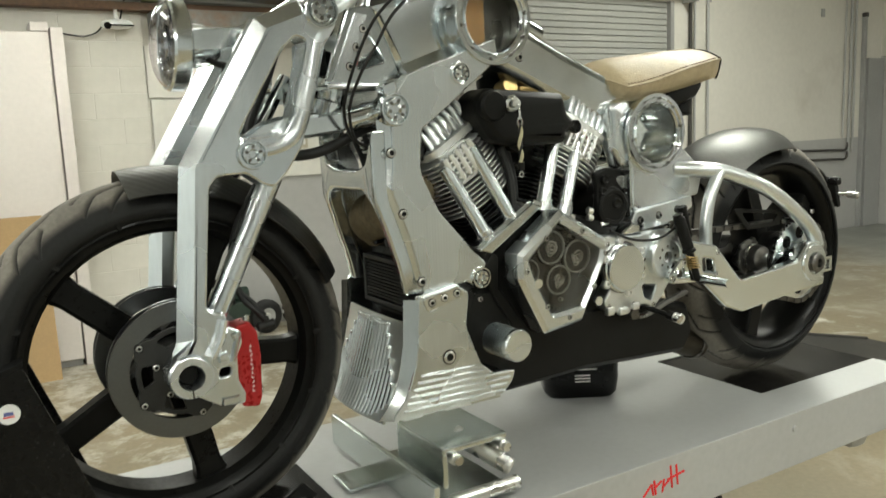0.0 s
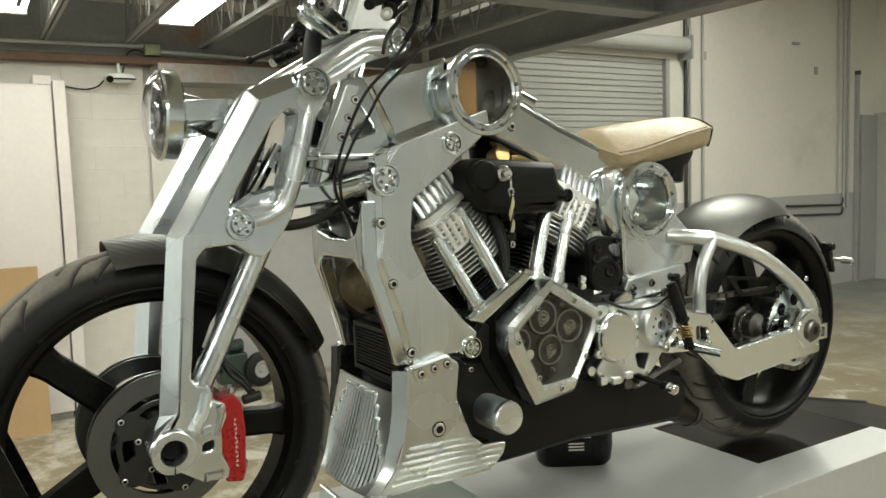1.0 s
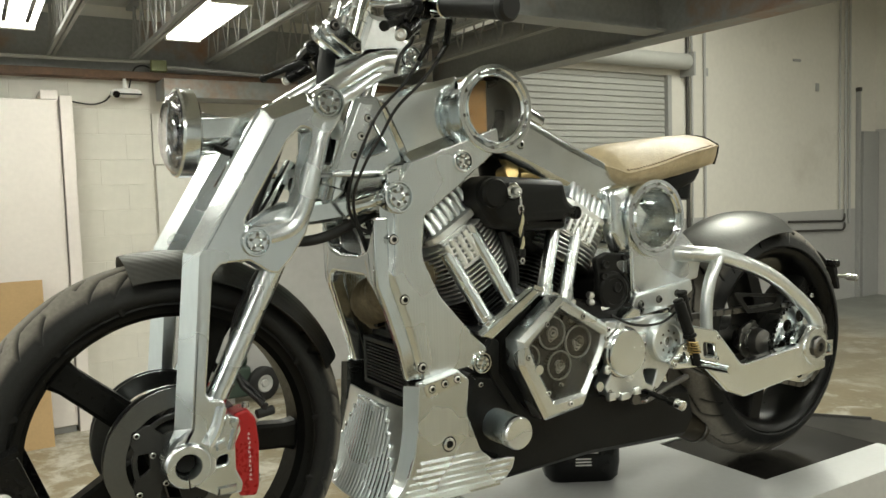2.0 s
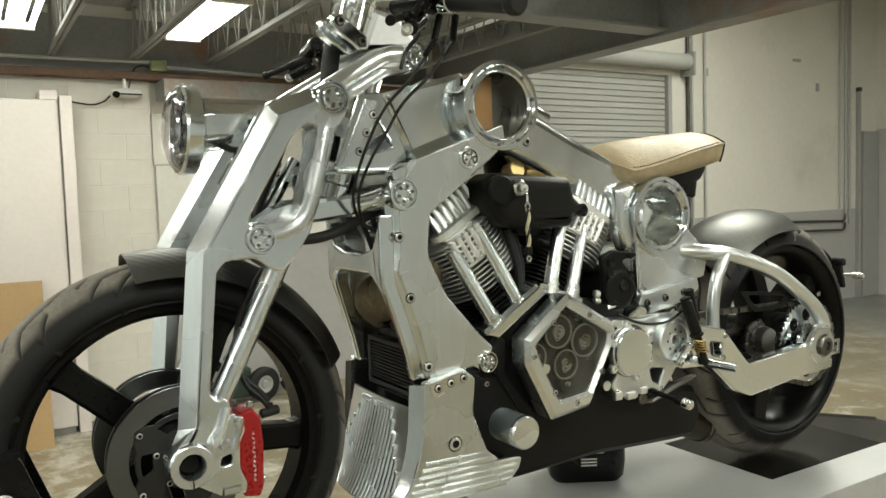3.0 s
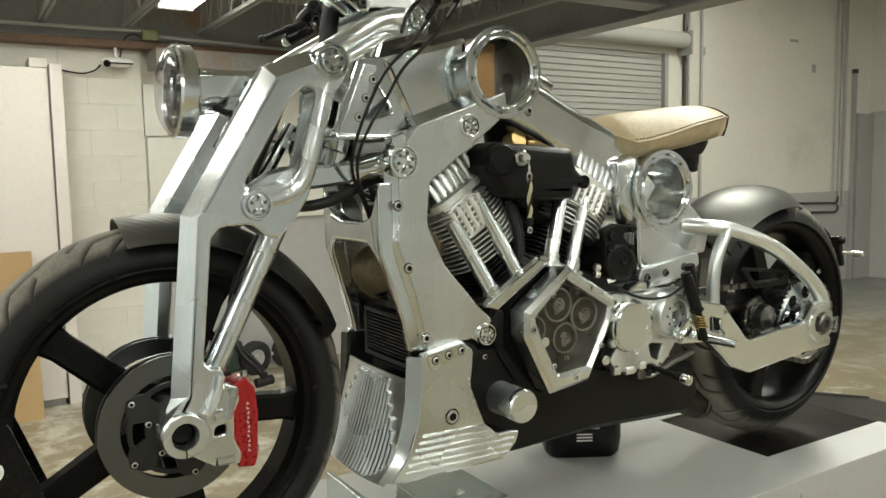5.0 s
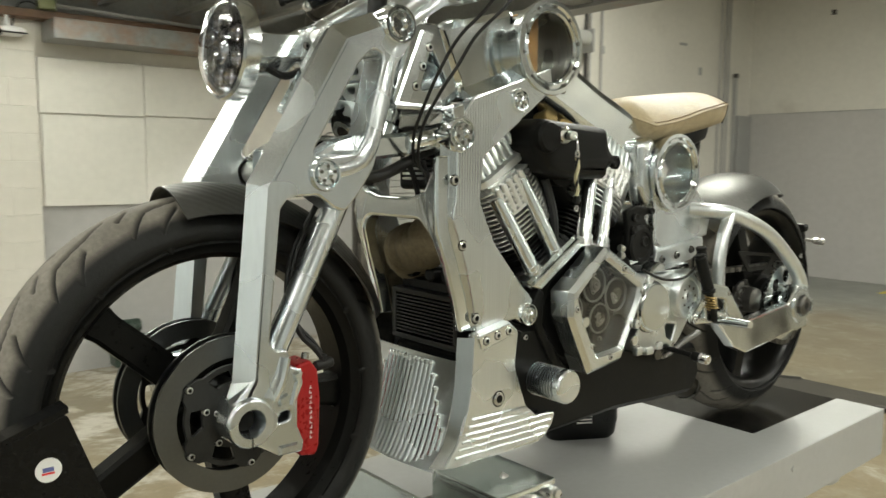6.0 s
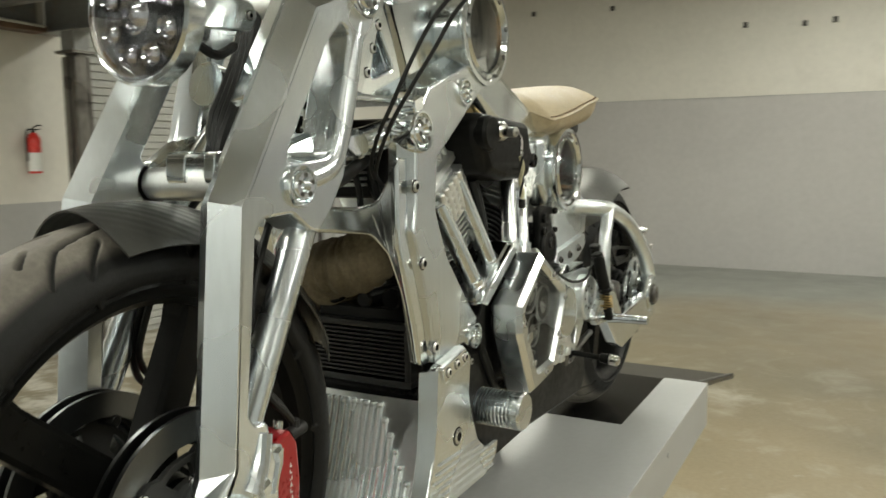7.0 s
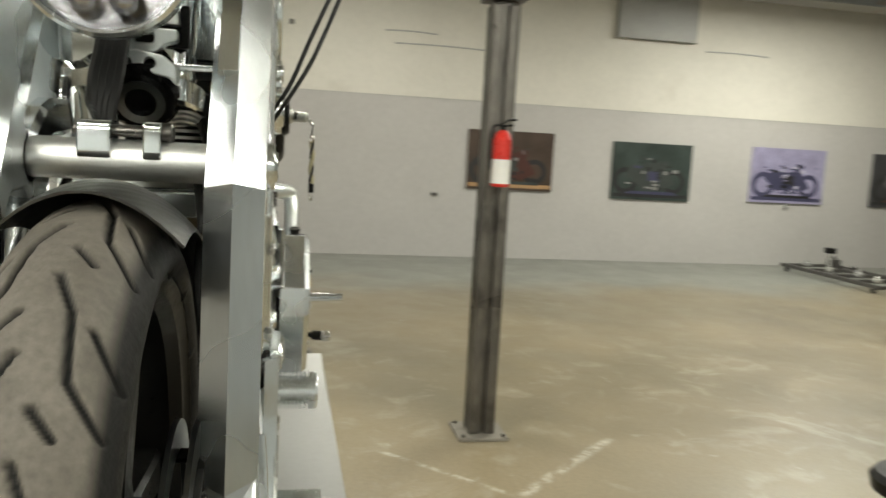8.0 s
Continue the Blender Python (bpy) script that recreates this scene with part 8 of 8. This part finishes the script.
# black stool edge near the post
bm = bmesh.new()
lathe(bm, [(0.0, 0), (0.0, 0.17), (0.01, 0.19), (0.06, 0.20), (0.085, 0.18), (0.09, 0.0)], (1.80, -2.67, 0.40), (0, 0, 1), 40)
stool = thing("work_stool", (1.80, -2.67, 0), "round black padded work stool standing on the concrete", "stool")
part("seat_pad", bm, M_BLACK, stool)
bm = bmesh.new()
rod(bm, (1.80, -2.67, 0.07), (1.80, -2.67, 0.40), 0.025, 14)
part("column", bm, M_GREYP, stool)
for k in range(5):
    a = 2 * math.pi * k / 5
    bm = bmesh.new()
    rod(bm, (1.80, -2.67, 0.08), (1.80 + 0.22 * math.cos(a), -2.67 + 0.22 * math.sin(a), 0.06), 0.016, 8)
    foot_leg = part("leg", bm, M_BLACK, stool)
    bm = bmesh.new()
    rod(bm, (1.785 + 0.22 * math.cos(a), -2.67 + 0.22 * math.sin(a), 0.03), (1.815 + 0.22 * math.cos(a), -2.67 + 0.22 * math.sin(a), 0.03), 0.03, 14, soft=0.004)
    part("caster", bm, M_HOSE, foot_leg)

# white cabinet and cardboard by the pier
cab = thing("storage_cabinet", (-0.45, 5.1, 0), "tall white storage cabinet against the block pier", "cabinet")
part("body", boxes((-1.25, 0.352, 5.02, 5.29, 0.05, 2.475), bev=0.004), M_CAB, cab)
for x0, x1 in ((-1.24, -0.53), (-0.525, 0.338)):
    part("door", boxes((x0, x1, 4.995, 5.018, 0.06, 2.47), bev=0.004), M_CAB, cab, "flat white door")
part("plinth", boxes((-1.23, 0.34, 5.04, 5.28, 0.0, 0.05)), M_GREYP, cab)
part("top_cap", boxes((0.235, 0.352, 5.0, 5.29, 2.475, 2.54), bev=0.004), M_CAB, cab)
solid("white_panel", boxes((0.362, 0.445, 5.0, 5.29, 0.0, 2.505), bev=0.004), M_CAB, "narrow white panel standing beside the cabinet", "panel")
bm = bmesh.new()
box(bm, -0.75, 0.165, -0.006, 0.006, 0.0, 1.19, bev=0.001, m=Matrix.Translation((0, 4.72, 0)) @ Matrix.Rotation(radians(-10), 4, "X"))
solid("cardboard_sheet", bm, M_CARD, "large brown cardboard sheet leaning on the white cabinet", "cardboard")

# security light, its cable, pipe runs
sl = thing("security_light", (0.85, 5.2, 2.55), "white wall security lamp with a black sensor eye", "wall lamp")
bm = bmesh.new()
loft(bm, [rrect(Vector((x, 5.20, 2.565)), Vector((0, 1, 0)), Vector((0, 0, 1)), h, v, 0.8, 4) for x, h, v in ((0.745, 0.03, 0.014), (0.77, 0.05, 0.026), (0.86, 0.06, 0.036), (0.94, 0.05, 0.028), (0.965, 0.03, 0.014))])
part("housing", bm, M_WHITEP, sl)
bm = bmesh.new()
rod(bm, (0.775, 5.15, 2.548), (0.775, 5.12, 2.542), 0.026, 16, soft=0.005)
part("sensor", bm, M_BLACKG, sl)
part("band", boxes((0.80, 0.965, 5.132, 5.142, 2.545, 2.556), bev=0.002), M_BLACK, sl)
bm = bmesh.new()
rod(bm, (0.85, 5.20, 2.60), (0.85, 5.20, 2.68), 0.014, 10)
part("mount", bm, M_WHITEP, sl)
bm = bmesh.new()
hose(bm, [(0.45, 5.27, 2.50), (0.53, 5.27, 2.485), (0.62, 5.25, 2.475), (0.70, 5.23, 2.50), (0.74, 5.2, 2.54)], 0.006, 6)
part("cable", bm, M_HOSE, sl)
bm = bmesh.new()
hose(bm, [(0.88, 5.2, 2.60), (0.90, 5.2, 2.68), (0.93, 5.18, 2.76), (1.0, 5.17, 2.78), (1.06, 5.17, 2.75)], 0.006, 6)
part("cable", bm, M_HOSE, sl)
bm = bmesh.new()
hose(bm, [(-3.0, 5.16, 2.80), (0.0, 5.16, 2.80), (1.04, 5.16, 2.81)], 0.013, 8)
hose(bm, [(1.16, 5.16, 2.775), (2.2, 5.16, 2.745), (3.6, 5.16, 2.72)], 0.013, 8)
pipe_run = thing("pipe_run", (1.1, 5.16, 2.8), "thin grey conduit with a junction box under the ledger", "conduit")
part("conduit", bm, M_ROLL, pipe_run)
part("junction_box", boxes((1.04, 1.165, 5.13, 5.19, 2.735, 2.825), bev=0.008), surf("olive_box", (0.14, 0.15, 0.06), 0.4, 0.3), pipe_run, "olive junction box")

# what hangs on the boards between pier and door
# duct wears the dark beam paint to give the shadow under the ledger
solid("wall_duct", boxes((1.1, 2.46, 4.98, 5.30, 2.52, 2.665), bev=0.006), M_BEAM, "sheet-metal duct under the ledger, dark for the shadow there", "duct")
sw = thing("light_switch", (2.35, 5.32, 1.55), "cream light switch on the white board", "switch")
part("plate", boxes((2.305, 2.385, 5.305, 5.319, 1.555, 1.665), bev=0.004), surf("cream_plastic", (0.50, 0.46, 0.36), 0.4), sw)
part("rocker", boxes((2.33, 2.36, 5.298, 5.305, 1.585, 1.635), bev=0.002), M_WHITEP, sw)
bm = bmesh.new()
rod(bm, (2.725, 5.30, 1.31), (2.725, 5.30, 2.66), 0.014, 8)
solid("conduit", bm, M_BOARD, "thin white conduit running up the boards", "conduit")
reel = thing("hose_reel", (2.88, 5.33, 1.4), "round white wall-mounted reel beside the door", "hose reel")
bm = bmesh.new()
lathe(bm, [(0.0, 0), (0.0, 0.05), (0.02, 0.05), (0.02, 0.17), (0.03, 0.18), (0.045, 0.17), (0.045, 0.12), (0.035, 0.11), (0.035, 0.06), (0.05, 0.05), (0.05, 0.0)], (2.90, WY - 0.002, 1.62), (0, -1, 0), 40)
part("drum", bm, M_BOARD, reel)
bm = bmesh.new()
lathe(bm, [(0.05, 0), (0.05, 0.02), (0.06, 0.02), (0.06, 0)], (2.90, WY - 0.002, 1.62), (0, -1, 0), 16)
part("hub", bm, M_PIPE, reel)

# right of the roller door: conduits, post, panel
for x, z0, z1, r in ((7.41, 0.0, TOP, 0.014), (7.64, 0.0, TOP, 0.016), (10.46, 1.32, TOP, 0.014), (10.60, 1.1, TOP, 0.02), (10.70, 1.1, TOP, 0.016)):
    bm = bmesh.new()
    rod(bm, (x, WY - 0.03, z0), (x, WY - 0.03, z1), r, 8)
    solid("conduit", bm, M_WALLG, "painted conduit running up the long wall", "conduit", "wall conduits")
bm = bmesh.new()
rod(bm, (7.335, WY - 0.03, 0.0), (7.335, WY - 0.03, TOP), 0.022, 10)
solid("conduit", bm, M_PIPE, "dark pipe running up the long wall beside the door", "conduit")
bm = bmesh.new()
for z in (1.15, 1.02):
    hose(bm, [(9.3, WY - 0.03, z + 0.03), (10.3, WY - 0.03, z), (10.55, WY - 0.03, z), (10.6, WY - 0.03, z + 0.12)], 0.016, 8)
solid("pipe_run", bm, M_PIPE, "two dark pipes along the long wall", "pipe")
solid("corner_channel_cap", boxes((10.88, 10.94, WY - 0.07, WY - 0.002, 3.0, 3.06), bev=0.006), M_PIPE, "dark cap on the channel by the corner", "channel", kind="structure")
solid("corner_channel", boxes((10.885, 10.935, WY - 0.06, WY - 0.002, 0.0, 3.0), bev=0.006), M_GREYP, "grey steel channel standing by the corner", "channel", kind="structure")
solid("corner_door", boxes((11.0, 11.39, WY - 0.06, WY - 0.002, 0.0, 2.43), bev=0.006), M_GREYP, "grey panel in the corner of the hall", "panel", kind="structure")
for x, z, w, h in ((9.957, 3.023, 0.035, 0.055), (9.5, 3.366, 0.08, 0.018), (7.70, 3.11, 0.02, 0.05)):
    solid("wall_anchor", boxes((x - w, x + w, WY - 0.02, WY - 0.002, z - h, z + h), bev=0.005), M_GREYP, "small dark fitting on the long wall", "fitting", "wall fittings", "structure")
solid("floor_tape", boxes((10.5, 10.95, 2.85, 2.93, 0.0, 0.003)), M_YELLOW, "short strip of yellow tape on the concrete", "floor tape", kind="structure")

# low green compressor by the boards
ht = thing("air_compressor", (1.78, 5.1, 0), "low green wheeled compressor with black rubber wheels on the concrete", "compressor")
for x, y in ((1.80, 5.05), (2.12, 5.16)):
    bm = bmesh.new()
    lathe(bm, [(-0.035, 0.075), (-0.035, 0.12), (-0.02, 0.145), (0.02, 0.145), (0.035, 0.12), (0.035, 0.075)], (x, y, 0.145), (0.25, -1, 0), 32, closed=True)
    wh = part("wheel", bm, M_HOSE, ht, "black rubber wheel")
    bm = bmesh.new()
    lathe(bm, [(-0.03, 0.0), (-0.03, 0.077), (0.03, 0.077), (0.034, 0.065), (0.02, 0.035), (0.034, 0.026), (0.034, 0.0)], (x, y, 0.145), (0.25, -1, 0), 24)
    part("rim", bm, M_GREYP, wh)
part("body", boxes((1.46, 1.70, 5.05, 5.21, 0.05, 0.30), bev=0.015), M_GREEN, ht, "dark green body")
bm = bmesh.new()
rod(bm, (1.50, 5.13, 0.355), (1.68, 5.13, 0.355), 0.058, 20, soft=0.01)
part("motor", bm, M_GREEN, ht, "dark green motor")
part("foot", boxes((1.52, 1.56, 5.08, 5.20, 0.0, 0.05), bev=0.004), M_GREYP, ht)
part("axle", boxes((1.70, 2.12, 5.11, 5.15, 0.13, 0.16), bev=0.004), M_GREYP, ht)

# black tin bag under the engine, key with its lanyard
bag = thing("battery_pack", (1.05, 0.14, TZ), "black glossy battery pack with a pale label, on the lift deck", "battery pack")
bm = bmesh.new()
loft(bm, [rrect(Vector((1.06, 0.15, z)), Vector((0.86, -0.5, 0)), Vector((0.5, 0.86, 0)), hu, hv, 0.5, 4) for z, hu, hv in ((TZ, 0.085, 0.055), (TZ + 0.012, 0.095, 0.062), (TZ + 0.05, 0.10, 0.066), (TZ + 0.105, 0.10, 0.066), (TZ + 0.12, 0.09, 0.058))])
case = part("case", bm, M_BLACKG, bag)
for dz, w in ((0.080, 0.075), (0.064, 0.040), (0.056, 0.040), (0.048, 0.040)):
    bm = bmesh.new()
    box(bm, -w / 2, w / 2, -0.0676, -0.0664, dz - 0.0018, dz + 0.0018, m=Matrix.Translation((1.06, 0.15, TZ)) @ Matrix.Rotation(radians(-30.2), 4, "Z"))
    part("label_bar", bm, M_WHITEINK, case, "pale printed line")
key = thing("key_lanyard", (0.633, -0.192, 1.58), "ignition key with a braided pale and black lanyard", "key")
bm = bmesh.new()
hose(bm, [(0.636, -0.182, 1.702), (0.634, -0.191, 1.692), (0.634, -0.192, 1.675)], 0.0022, 6)
lathe(bm, [(-0.0015, 0.006), (-0.0015, 0.0085), (0.0015, 0.0085), (0.0015, 0.006)], (0.634, -0.192, 1.668), (0.3, -1, 0), 16, closed=True)
part("key_ring", bm, M_STEEL, key)
for k, cord in enumerate((surf("pale_cord", (0.46, 0.42, 0.27), 0.8), M_HOSE)):
    bm = bmesh.new()
    hose(bm, [(0.634 + 0.0025 * math.sin(j * 1.3 + math.pi * k), -0.192 + 0.002 * math.cos(j * 1.3 + math.pi * k), 1.662 - 0.009 * j) for j in range(9)], 0.0036 - 0.0014 * k, 7, steps=4)
    part("braid", bm, cord, key, "braided pale cord" if k == 0 else "braided black cord")
bm = boxes((0.628, 0.640, -0.197, -0.188, 1.576, 1.592), bev=0.002)
part("end_bead", bm, M_BLACK, key, "black end bead")
bm = bmesh.new()
lathe(bm, [(-0.0015, 0.004), (-0.0015, 0.0065), (0.0015, 0.0065), (0.0015, 0.004)], (0.634, -0.192, 1.568), (0.2, -1, 0), 14, closed=True)
part("end_ring", bm, M_STEEL, key)
